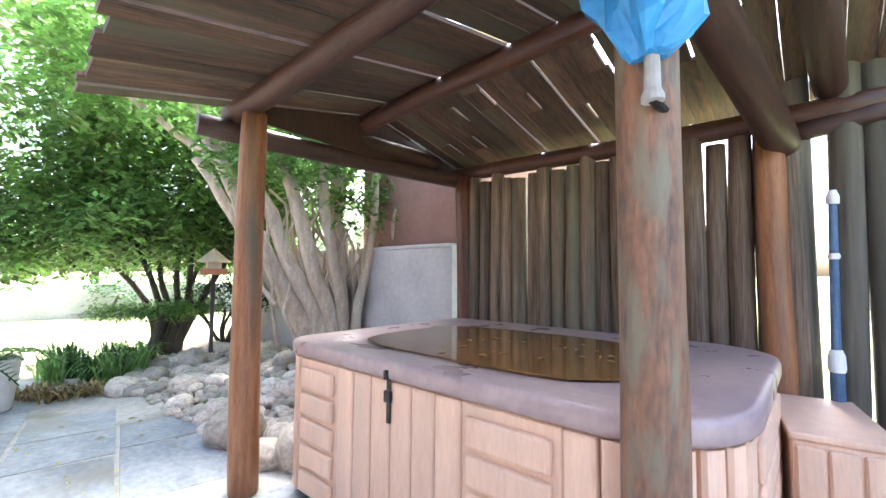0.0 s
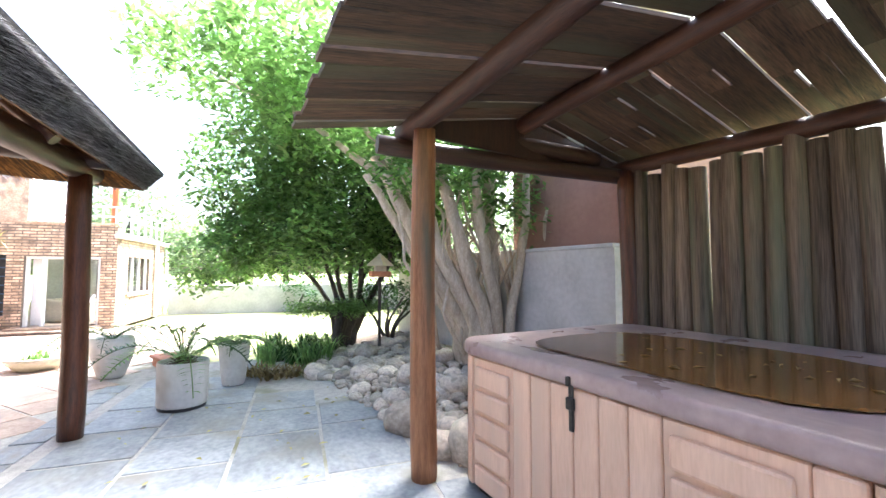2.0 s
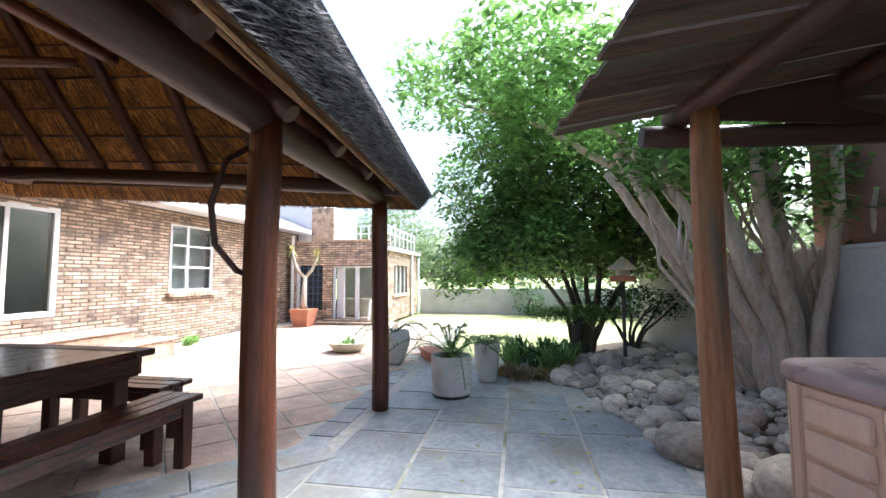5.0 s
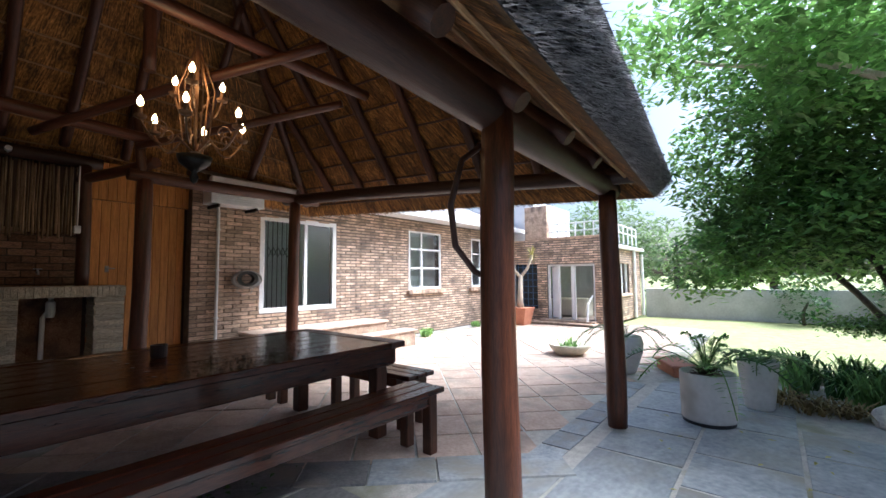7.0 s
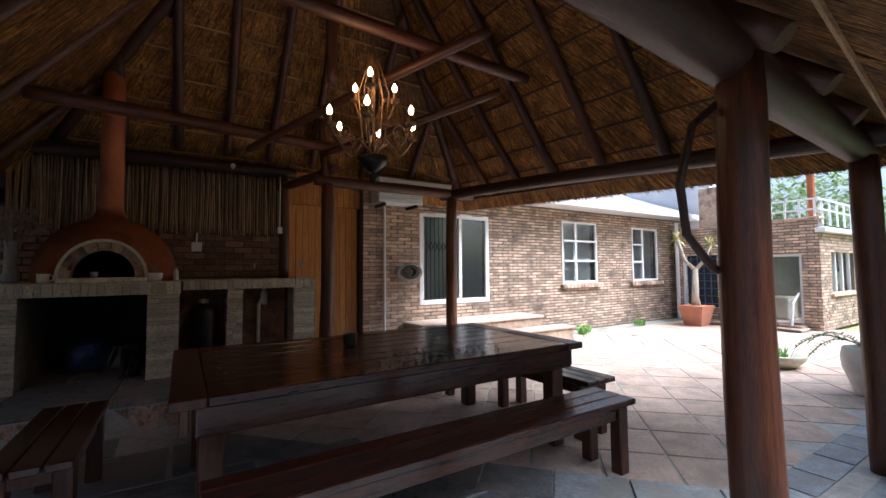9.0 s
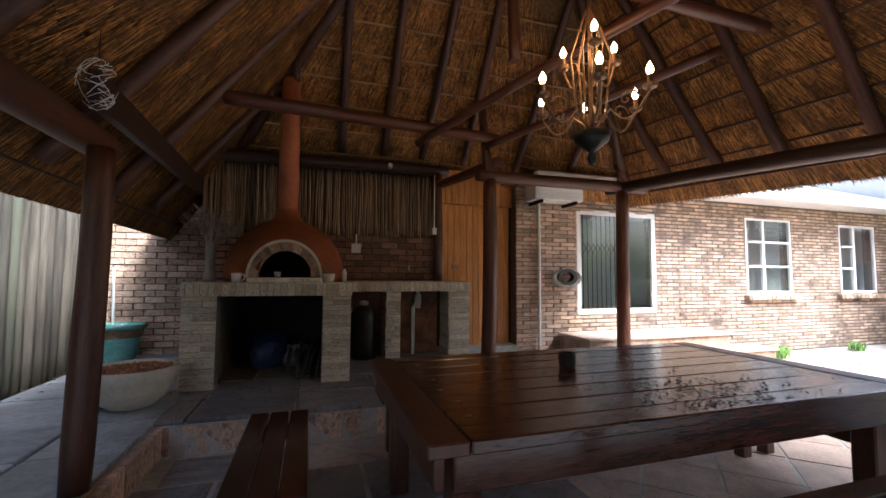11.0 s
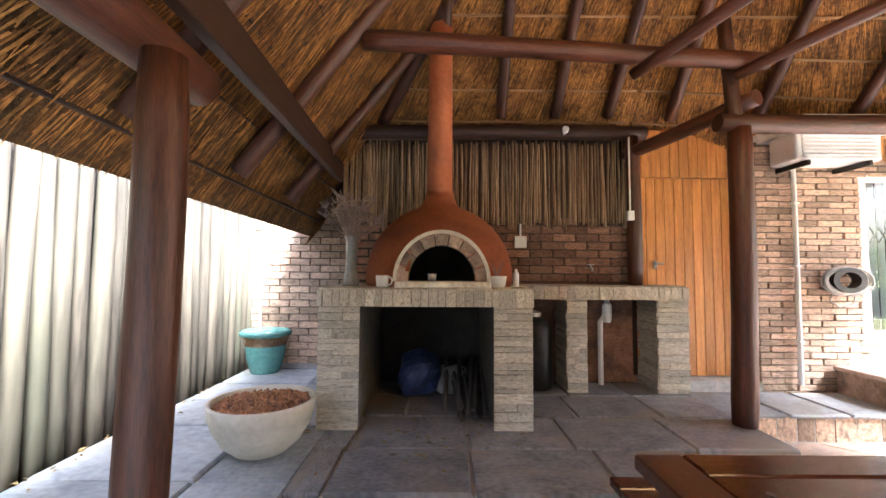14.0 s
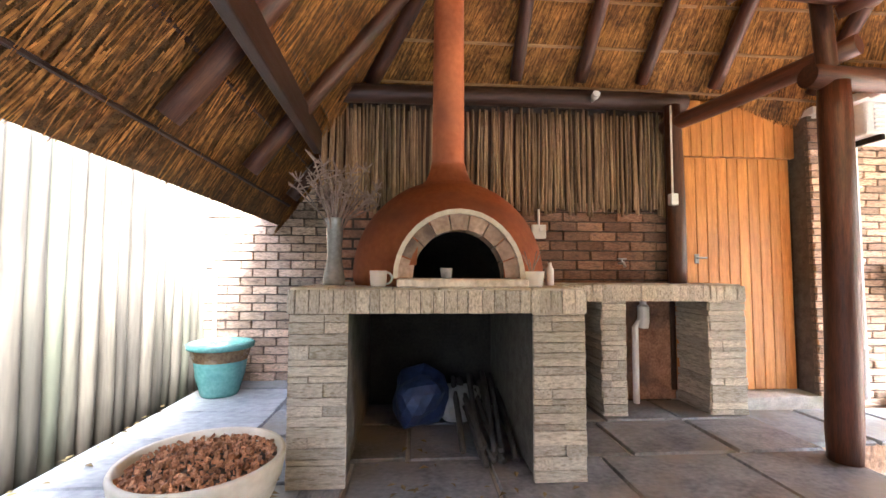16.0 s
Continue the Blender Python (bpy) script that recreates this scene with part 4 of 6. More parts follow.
def window(name, label, x0, x1, z0, z1, y, cols, rows, curtain=False, blind=False):
    w = new(name)
    tagged(w, label, "window", kind="structure")
    t = 0.08 if not blind else 0.05
    for a, b in (((x0, y - 0.05, z0), (x1, y, z0 + t)), ((x0, y - 0.05, z1 - t), (x1, y, z1)), ((x0, y - 0.05, z0 + t), (x0 + t, y, z1 - t)), ((x1 - t, y - 0.05, z0 + t), (x1, y, z1 - t))):
        part("window_frame", box(a, b, 0.005), WHITE_PAINT, w)
    for k in cols:
        xx = x0 + (x1 - x0) * k
        part("mullion", box((xx - 0.03, y - 0.046, z0 + t), (xx + 0.03, y + 0.004, z1 - t), 0.004), WHITE_PAINT, w)
    edge = [x0 + t] + [x0 + (x1 - x0) * k for k in cols] + [x1 - t]
    for xa, xb, rr in rows:
        for q in rr:
            zz = z0 + (z1 - z0) * q
            part("glazing_bar", box((edge[xa] + 0.02, y - 0.044, zz - 0.02), (edge[xb] - 0.02, y + 0.002, zz + 0.02), 0.003), WHITE_PAINT, w)
    for a, b in zip(edge, edge[1:]):
        p = part("pane", box((a, y - 0.03, z0 + t), (b, y - 0.024, z1 - t)), GLASS, w)
        p.visible_shadow = False
    if blind:
        n = int((z1 - z0) / 0.035)
        for k in range(n):
            part("blind_slat", box((x0 + t, y - 0.13, z0 + t + k * 0.035), (x1 - t, y - 0.105, z0 + t + k * 0.035 + 0.004)), WHITE_PAINT, w)
    return w


slider = window("window_1", "white framed glass sliding door with a security grille", -5.36, -3.87, 0.72, 2.31, HY - 0.02, (0.44,), ())
for k in range(9):
    part("grille_bar", box((-4.66 + k * 0.085, HY - 0.14, 0.78), (-4.652 + k * 0.085, HY - 0.132, 2.25)), BLACK_METAL, slider)
for k in range(14):
    bm = tube_points(bmesh.new(), [(-4.66 + 0.085 * (k % 7) + (0.0 if k < 7 else 0.085), HY - 0.12, 1.65), (-4.66 + 0.085 * (k % 7) + (0.085 if k < 7 else 0.0), HY - 0.12, 1.80)], 0.006, 5)
    part("grille_brace", bm, BLACK_METAL, slider)
window("window_2", "white framed window with venetian blind in face brick", -8.52, -7.36, 1.0, 2.36, HY - 0.03, (0.62,), ((1, 2, (0.36, 0.68)), (0, 1, (0.36, 0.68))), blind=True)
window("window_3", "white framed window with venetian blind in face brick", -10.95, -9.85, 1.0, 2.33, HY - 0.03, (0.6,), ((1, 2, (0.36, 0.68)),), blind=True)
for x0, x1 in ((-8.62, -7.28), (-11.05, -9.77)):
    sill = new("trim")
    tagged(sill, "sloping brick window sill", "sill", kind="structure")
    x = x0
    while x < x1:
        part("brick", box((x, HY - 0.06, 0.90), (x + 0.105, HY + 0.06, 0.985), 0.006), BRICK_HOUSE, sill)
        x += 0.112

steps = thing("door_steps", "brick-edged paved steps up to the sliding door", "steps", (0, 0, 0))
part("tread", box((-6.0, HY, -0.02), (-3.55, -6.72, 0.44), 0.01), BRICK_HOUSE, steps)
part("tread", box((-6.4, -6.72, -0.02), (-3.95, -6.35, 0.26), 0.01), BRICK_HOUSE, steps)
part("tread_slab", box((-6.03, HY, 0.44), (-3.52, -6.69, 0.48), 0.01), TAN_PAVER, steps)
part("tread_slab", box((-6.43, -6.69, 0.26), (-3.92, -6.32, 0.30), 0.01), TAN_PAVER, steps)

aircon = thing("air_conditioner", "white wall-mounted air conditioner unit on steel brackets", "air conditioner", (-3.33, HY, 2.30))
part("body", box((-0.42, 0.03, 0.05), (0.36, 0.33, 0.40), 0.02, 2), WHITE_PLASTIC, aircon)
for k in range(8):
    part("louvre", box((-0.36, 0.325, 0.09 + k * 0.035), (0.30, 0.34, 0.105 + k * 0.035), 0.003), WHITE_PAINT, aircon)
for sx in (-0.3, 0.25):
    part("bracket", box((sx, 0, 0.0), (sx + 0.03, 0.36, 0.045), 0.004), BLACK_METAL, aircon)
pipe = thing("waste_pipe", "white plastic drain pipe clipped to face brick", "pipe", (-3.20, HY + 0.03, 0.30))
part("tube", tube_points(bmesh.new(), [(0, 0, 0), (0, 0, 1.98), (0.02, 0.02, 2.05)], 0.022, 10), WHITE_PLASTIC, pipe)
for z in (0.4, 1.1, 1.7):
    part("clip", box((-0.032, -0.03, z), (0.032, 0.026, z + 0.02), 0.004), WHITE_PLASTIC, pipe)
reel = thing("garden_hose", "coiled pale garden hose on a round black wall bracket", "hose", (-3.62, HY, 1.28))
reel.scale = (0.85, 0.85, 0.62)
bm = lathe([(0.12, 0.02), (0.14, 0.02), (0.14, 0.12), (0.19, 0.13), (0.19, 0.14), (0.12, 0.14)], 24)
part("holder", bm, BLACK_METAL, reel, m=Matrix.Rotation(radians(-90), 4, "X"))
for k in range(8):
    rr = 0.165 + 0.016 * (k % 4)
    bm = tube_points(bmesh.new(), [(rr * 1.25 * math.cos(a), 0.04 + 0.012 * k, rr * math.sin(a) - 0.02 * (k % 2)) for a in [2 * math.pi * q / 28 for q in range(29)]], 0.011, 6)
    part("coil", bm, RUBBER_GREY, reel)
part("tail", tube_points(bmesh.new(), [(0.1, 0.06, -0.15), (0.16, 0.05, -0.3), (0.05, 0.05, -0.42), (-0.1, 0.05, -0.36), (-0.14, 0.06, -0.15)], 0.008, 6), RUBBER_GREY, reel)

# ---- garden wing of the house ----
wing = thing("house_wing", "face-brick house wing with flat roof terrace and white rail", "house", (0, 0, 0))
WX, WY, WT = -11.55, -4.36, 2.31
bm = bmesh.new()
for a, b, lo, hi in ((-7.3, -7.12, 0, WT), (-7.12, -6.30, 0, 0.34), (-7.12, -6.30, 1.64, WT), (-6.30, -6.0, 0, WT), (-6.0, -4.66, 1.60, WT), (-6.0, -4.66, 0, 0.09), (-4.66, WY, 0, WT)):
    add_box(bm, (WX - 0.22, a, lo), (WX, b, hi))
part("wall", bm, MORTAR_HOUSE, wing)
bm = wall_with_openings(bmesh.new(), -15.0, WX - 0.22, 0, 2.05, WY - 0.22, WY, [(-13.7, -12.2, 0.75, 1.65)])
part("wall", bm, MORTAR_HOUSE, wing)
part("tall_wall", box((WX - 0.35, -6.66, WT), (WX + 0.02, -5.97, 3.3), 0.01), BRICK_HOUSE, wing, "tall brick pier beside the roof terrace")
part("upper_wall", box((-15.0, -9.0, WT), (WX - 0.6, -6.66, 3.6)), WHITE_PAINT, wing, "pale plastered upper storey")
part("floor", box((-15.0, -7.3, 0.0), (WX - 0.22, WY - 0.22, 0.08)), TAN_PAVER, wing)
part("roof", box((-15.1, -7.3, 2.15), (WX - 0.24, WY - 0.3, 2.25), 0.01), WHITE_PAINT, wing)
part("gutter", box((-15.1, WY - 0.05, 2.03), (WX + 0.05, WY + 0.13, 2.13), 0.02, 2), WHITE_PAINT, wing, "white gutter under the eave")
part("coping", box((WX - 0.26, -5.97, WT), (WX + 0.04, WY + 0.04, WT + 0.05), 0.008), BRICK_HOUSE, wing)
part("inner_wall", box((-15.0, -7.2, 0.08), (-14.9, WY - 0.22, 2.15)), PLASTER_GREY, wing)
part("sofa", box((-13.0, -6.3, 0.08), (-12.4, -5.2, 0.62), 0.06, 2), CREAM_POT, wing, "pale sofa behind the open door")
for k in range(7):
    part("rail_post", tube_points(bmesh.new(), [(WX - 0.05, -5.92 + k * 0.25, WT), (WX - 0.05, -5.92 + k * 0.25, 2.74)], 0.02, 6), WHITE_PAINT, wing)
for z in (2.52, 2.74):
    part("rail", tube_points(bmesh.new(), [(WX - 0.05, -5.95, z), (WX - 0.05, WY, z), (-14.9, WY - 0.05, z)], 0.02, 6), WHITE_PAINT, wing)
for k in range(7):
    part("rail_post", tube_points(bmesh.new(), [(-12.0 - k * 0.48, WY - 0.05, WT - 0.1), (-12.0 - k * 0.48, WY - 0.05, 2.74)], 0.02, 6), WHITE_PAINT, wing)
part("terrace_post", tube_points(bmesh.new(), [(-11.75, -4.5, WT), (-11.75, -4.5, 3.5)], 0.07, 10), TERRACOTTA, wing)
for y in (-6.0, -5.72, -5.33, -5.27, -4.72):
    part("door_frame", box((WX - 0.14, y, 0.09), (WX - 0.06, y + 0.055, 1.60), 0.004), WHITE_PAINT, wing)
part("door_frame", box((WX - 0.145, -6.0, 1.545), (WX - 0.055, -4.66, 1.60), 0.004), WHITE_PAINT, wing)
part("curtain", box((WX - 0.26, -5.95, 0.1), (WX - 0.20, -5.70, 1.54), 0.02, 2), WHITE_PAINT, wing, "drawn white curtain")
p = part("door_pane", box((WX - 0.11, -5.22, 0.14), (WX - 0.10, -4.72, 1.54)), GLASS, wing)
p.visible_shadow = False
# solid dark panel painted as the unlit room behind the bars
part("window_grille", box((WX - 0.14, -7.12, 0.34), (WX - 0.125, -6.30, 1.64)), ROOM_DARK, wing)
for k in range(6):
    part("grille_bar", box((WX - 0.06, -7.10 + k * 0.155, 0.34), (WX - 0.045, -7.08 + k * 0.155, 1.64)), BLUE_PIPE, wing)
for k in range(7):
    part("grille_bar", box((WX - 0.058, -7.12, 0.42 + k * 0.185), (WX - 0.047, -6.30, 0.44 + k * 0.185)), BLUE_PIPE, wing)
part("window_frame", box((WX - 0.10, -7.12, 0.34), (WX - 0.02, -7.04, 1.64), 0.004), WHITE_PAINT, wing)
part("window_sill", box((WX - 0.05, -7.2, 0.28), (WX + 0.06, -6.24, 0.34), 0.006), BRICK_HOUSE, wing)
for xx in (-13.7, -13.2, -12.75, -12.25):
    part("window_frame", box((xx, WY - 0.12, 0.75), (xx + 0.05, WY - 0.06, 1.65), 0.004), WHITE_PAINT, wing)
p = part("window_pane", box((-13.7, WY - 0.1, 0.75), (-12.2, WY - 0.09, 1.65)), GLASS, wing)
p.visible_shadow = False
part("window_sill", box((-13.8, WY - 0.05, 0.68), (-12.1, WY + 0.06, 0.75), 0.006), BRICK_HOUSE, wing)
for px, py, top in ((WX + 0.05, -7.22, 2.5), (-14.1, WY + 0.06, 2.05), (-15.05, WY + 0.06, 1.95)):
    part("downpipe", tube_points(bmesh.new(), [(px, py, 0), (px, py, top)], 0.045, 8), WHITE_PAINT, wing)
part("step", box((WX, -6.35, -0.05), (WX + 0.75, -4.5, 0.0), 0.01), BRICK_HOUSE, wing)
part("step", box((WX, -6.25, -0.05), (WX + 0.55, -4.55, 0.045), 0.01), BRICK_HOUSE, wing)
part("step", box((WX, -6.15, -0.05), (WX + 0.3, -4.6, 0.09), 0.01), BRICK_HOUSE, wing)
part("handrail", tube_points(bmesh.new(), [(WX + 0.4, -4.75, 0.1), (WX + 0.3, -4.75, 0.55), (WX + 0.05, -4.72, 0.75)], 0.025, 8), WHITE_PAINT, wing)

# ---- table and benches ----
table = thing("picnic_table", "long dark varnished timber table with thick plank top", "table", (-1.74, -4.10, 0))
TLX, TLY = 1.30, 0.70
n = 6
for i in range(n):
    y0 = -TLY + 0.14 + i * (2 * TLY - 0.28) / n
    y1 = -TLY + 0.14 + (i + 1) * (2 * TLY - 0.28) / n
    part("top_plank", box((-TLX + 0.15, y0 + 0.003, 0.715), (TLX - 0.15, y1 - 0.003, 0.757), 0.005), TABLE_WOOD, table)
for sx in (-1, 1):
    part("end_plank", box((min(sx * TLX, sx * (TLX - 0.146)), -TLY, 0.712), (max(sx * TLX, sx * (TLX - 0.146)), TLY, 0.76), 0.006), TABLE_SIDE, table)
    part("side_plank", box((-TLX + 0.15, min(sx * TLY, sx * (TLY - 0.136)), 0.712), (TLX - 0.15, max(sx * TLY, sx * (TLY - 0.136)), 0.76), 0.006), TABLE_WOOD, table)
    part("apron", box((-TLX + 0.1, sx * (TLY - 0.05) - 0.02, 0.58), (TLX - 0.1, sx * (TLY - 0.05) + 0.02, 0.712), 0.005), TABLE_WOOD, table)
    part("apron", box((sx * (TLX - 0.06) - 0.02, -TLY + 0.07, 0.58), (sx * (TLX - 0.06) + 0.02, TLY - 0.07, 0.712), 0.005), TABLE_SIDE, table)
    for sy in (-1, 1):
        part("leg", box((sx * (TLX - 0.17) - 0.055, sy * (TLY - 0.15) - 0.055, 0), (sx * (TLX - 0.17) + 0.055, sy * (TLY - 0.15) + 0.055, 0.715), 0.008), TABLE_SIDE, table)
for i in range(n):
    for fx in (-1.05, -0.35, 0.4, 1.05):
        part("plug", lathe([(0.012, 0.7565), (0.012, 0.7585), (0, 0.7585)], 8), BLACK_PLASTIC, table, m=Matrix.Translation((fx + 0.02 * (i % 2), -TLY + 0.235 + i * 0.186, 0)))


def bench(length, at, turn, label):
    b = thing("bench", label, "bench", at, turn, "benches round the table")
    for k in range(3):
        y0 = -0.165 + k * 0.112
        part("seat_plank", box((-length / 2, y0, 0.42), (length / 2, y0 + 0.104, 0.46), 0.006), TABLE_WOOD, b)
    for sx in (-1, 1):
        for sy in (-1, 1):
            part("leg", box((sx * (length / 2 - 0.12) - 0.04, sy * 0.115 - 0.04, 0), (sx * (length / 2 - 0.12) + 0.04, sy * 0.115 + 0.04, 0.42), 0.006), TABLE_SIDE, b)
        part("rail", box((sx * (length / 2 - 0.12) - 0.03, -0.10, 0.34), (sx * (length / 2 - 0.12) + 0.03, 0.10, 0.42), 0.004), TABLE_SIDE, b)
    for sy in (-1, 1):
        part("stretcher", box((-length / 2 + 0.1, sy * 0.12 - 0.018, 0.34), (length / 2 - 0.1, sy * 0.12 + 0.018, 0.42), 0.004), TABLE_WOOD, b)
    return b


bench(2.45, (-1.78, -3.12, 0), 0, "long dark varnished slatted timber bench beside the table")
bench(2.45, (-1.78, -5.12, 0), 0, "long dark varnished slatted timber bench beside the table")
bench(1.15, (-3.22, -3.95, 0), 90, "short dark varnished slatted timber bench at the table's end")
bench(1.05, (0.08, -4.35, 0), 90, "short dark varnished slatted timber bench at the table's end")
cup = thing("ashtray", "small round dark wooden pot standing on the table", "pot", (-1.53, -4.25, 0.76))
part("body", lathe([(0, 0), (0.045, 0), (0.05, 0.02), (0.05, 0.085), (0.04, 0.085), (0.038, 0.03), (0, 0.03)], 20), BEAM_DARK, cup)

# ---- chandelier ----
lamp = thing("chandelier", "bronze scrolled iron chandelier with lit candle bulbs", "chandelier", (-1.70, -4.22, 1.97))
part("finial", lathe([(0, 0), (0.022, 0.02), (0.03, 0.05), (0.016, 0.085), (0.05, 0.11), (0.10, 0.15), (0.115, 0.20), (0.05, 0.215), (0.022, 0.24)], 20), BLACK_METAL, lamp, smooth=True)
part("stem", tube_points(bmesh.new(), [(0, 0, 0.2), (0, 0, 1.12)], 0.014, 8), BRONZE_IRON, lamp)
for k in range(9):
    a = 2 * math.pi * k / 6 if k < 6 else 2 * math.pi * (k - 5.5) / 3
    rr, hz = (0.34, 0.40) if k < 6 else (0.18, 0.68)
    ca, sa = math.cos(a), math.sin(a)
    path = [(0.02, 0.24 if k < 6 else 0.5)]
    path += [(rr * (0.25 + 0.75 * f), hz - 0.02 - 0.14 * math.sin(math.pi * f) + 0.0 * f) for f in [q / 8 for q in range(1, 9)]]
    part("arm", tube_points(bmesh.new(), [(r * ca, r * sa, z) for r, z in path], 0.008, 6), BRONZE_IRON, lamp)
    sc = [(rr * 0.62 + 0.075 * math.exp(-0.22 * q) * math.cos(0.7 * q), hz - 0.04 + 0.075 * math.exp(-0.22 * q) * math.sin(0.7 * q)) for q in range(12)]
    part("scroll", tube_points(bmesh.new(), [(r * ca, r * sa, z) for r, z in sc], 0.006, 5), BRONZE_IRON, lamp)
    mm = Matrix.Translation((rr * ca, rr * sa, hz))
    part("drip_tray", lathe([(0.0, -0.02), (0.035, -0.01), (0.042, 0.008), (0.02, 0.005)], 12), BRONZE_IRON, lamp, m=mm)
    part("candle_tube", lathe([(0.014, 0), (0.014, 0.065), (0, 0.065)], 10), BRONZE_IRON, lamp, m=mm)
    part("bulb", lathe([(0.008, 0.065), (0.019, 0.085), (0.021, 0.10), (0.012, 0.125), (0.0, 0.145)], 10), BULB, lamp, "glowing warm candle bulb", m=mm, smooth=True)
for k in range(6):
    a = 2 * math.pi * (k + 0.5) / 6
    part("stay", tube_points(bmesh.new(), [(0.02 * math.cos(a), 0.02 * math.sin(a), 1.0), (0.12 * math.cos(a), 0.12 * math.sin(a), 0.7), (0.08 * math.cos(a), 0.08 * math.sin(a), 0.3)], 0.007, 5), BRONZE_IRON, lamp)
glow = bpy.data.lights.new("chandelier_light", "POINT")
glow.energy, glow.color, glow.shadow_soft_size = 5, (1.0, 0.55, 0.22), 0.2
glow_ob = new("chandelier_light", glow)
glow_ob.location = (-1.70, -4.22, 2.72)

# ---- pots on the platform ----
bowl = thing("planter_bowl", "cream sandstone bowl filled with orange bark chips", "planter", (1.24, -6.0, PLAT))
bm = lathe([(0, 0), (0.12, 0), (0.15, 0.01), (0.22, 0.07), (0.268, 0.15), (0.29, 0.215), (0.296, 0.22), (0.308, 0.30), (0.302, 0.312), (0.285, 0.308), (0.275, 0.25), (0, 0.24)], 40)
part("bowl", bm, CREAM_POT, bowl, smooth=True)
bm = bmesh.new()
for k in range(900):
    r, a = 0.272 * math.sqrt(rng.random()), rng.uniform(0, 6.28)
    s = rng.uniform(0.006, 0.0125)
    mm = pose(r * math.cos(a), r * math.sin(a), 0.27 + 0.03 * (1 - r / 0.28) + rng.uniform(0, 0.02), rng.uniform(0, 90), rng.uniform(0, 90), rng.uniform(0, 360)) @ Matrix.Diagonal((s * 2, s * 1.3, s * 0.7, 1))
    q = bmesh.ops.create_cube(bm, size=1.0, matrix=mm)
tagged(part("bark_chip", bm, CHIPS, bowl, "orange-brown bark chips"), kind="stuff")
part("soil", lathe([(0.275, 0.24), (0.277, 0.265), (0, 0.285)], 24), EARTH, bowl)

gp = thing("glazed_pot", "turquoise glazed pot with a brown rim band", "pot", (2.05, -7.95, PLAT))
gp.scale = (0.9, 0.9, 0.86)
part("body", lathe([(0.000, 0.000), (0.157, 0.000), (0.168, 0.022), (0.213, 0.190), (0.230, 0.336)], 32), GREEN_GLAZE, gp, smooth=True)
part("band", lathe([(0.230, 0.336), (0.249, 0.392), (0.260, 0.448)], 32), BROWN_GLAZE, gp, smooth=True)
part("rim", lathe([(0.260, 0.448), (0.289, 0.459), (0.293, 0.504), (0.263, 0.515), (0.246, 0.470), (0.224, 0.403), (0.000, 0.403)], 32), GREEN_GLAZE, gp, smooth=True)
broom = thing("broom_handle", "white plastic pole leaning in the corner", "pole", (2.22, -8.2, PLAT))
part("shaft", tube_points(bmesh.new(), [(-0.05, 0.1, 0.0), (0.02, 0.0, 1.1)], 0.016, 8), WHITE_PLASTIC, broom)

# ---- small things on the counter ----
TZ = TOPZ + 0.013
def mug(at, turn, label):
    m = thing("mug", label, "mug", at, turn)
    part("body", lathe([(0, 0), (0.036, 0), (0.042, 0.01), (0.046, 0.085), (0.042, 0.085), (0.038, 0.015), (0, 0.015)], 20), WHITE_POT, m, smooth=True)
    part("handle", tube_points(bmesh.new(), [(0.043 + 0.028 * math.sin(a), 0, 0.045 - 0.03 * math.cos(a)) for a in [math.pi * q / 8 for q in range(9)]], 0.006, 6), WHITE_POT, m)
mug((0.60, -6.46, TZ), 190, "white china mug standing on the stone counter")
pot = thing("small_plant_pot", "small white pot with a dry seedling on the counter", "plant pot", (-0.24, -6.52, TZ))
part("body", lathe([(0, 0), (0.055, 0), (0.06, 0.01), (0.072, 0.085), (0.066, 0.085), (0.06, 0.06), (0, 0.06)], 20), WHITE_POT, pot, smooth=True)
for k in range(7):
    a = rng.uniform(0, 6.28)
    part("twig", tube_points(bmesh.new(), [(0, 0, 0.05), (0.02 * math.cos(a), 0.02 * math.sin(a), 0.12), (0.05 * math.cos(a), 0.05 * math.sin(a), rng.uniform(0.14, 0.2))], 0.003, 4), TWIG, pot)
glass_jar = thing("small_glass", "small glass standing in the oven mouth", "glass", (0.24, -6.47, TZ + 0.045))
part("body", lathe([(0, 0), (0.028, 0), (0.034, 0.055), (0.031, 0.055), (0.026, 0.006), (0, 0.006)], 16), material("cloudy_glass", (0.3, 0.3, 0.3), (0.45, 0.45, 0.45), 8, rough=0.2, bump=0), glass_jar, smooth=True)
bottle = thing("small_bottle", "small white and orange bottle on the counter", "bottle", (-0.42, -6.75, TZ))
part("body", lathe([(0, 0), (0.025, 0), (0.025, 0.10), (0.012, 0.12), (0.012, 0.14), (0, 0.14)], 14), WHITE_PLASTIC, bottle, smooth=True)
vase = thing("dry_vase", "grey glass vase of dry grey twiggy flowers", "vase", (0.88, -6.72, TZ))
vase.scale = (1.2, 1.2, 1.15)
part("vase", lathe([(0, 0), (0.05, 0), (0.055, 0.02), (0.035, 0.14), (0.04, 0.30), (0.05, 0.34)], 18), material("smoky_glass", (0.16, 0.17, 0.17), (0.28, 0.29, 0.29), 8, rough=0.2, bump=0), vase, smooth=True)
bm = bmesh.new()
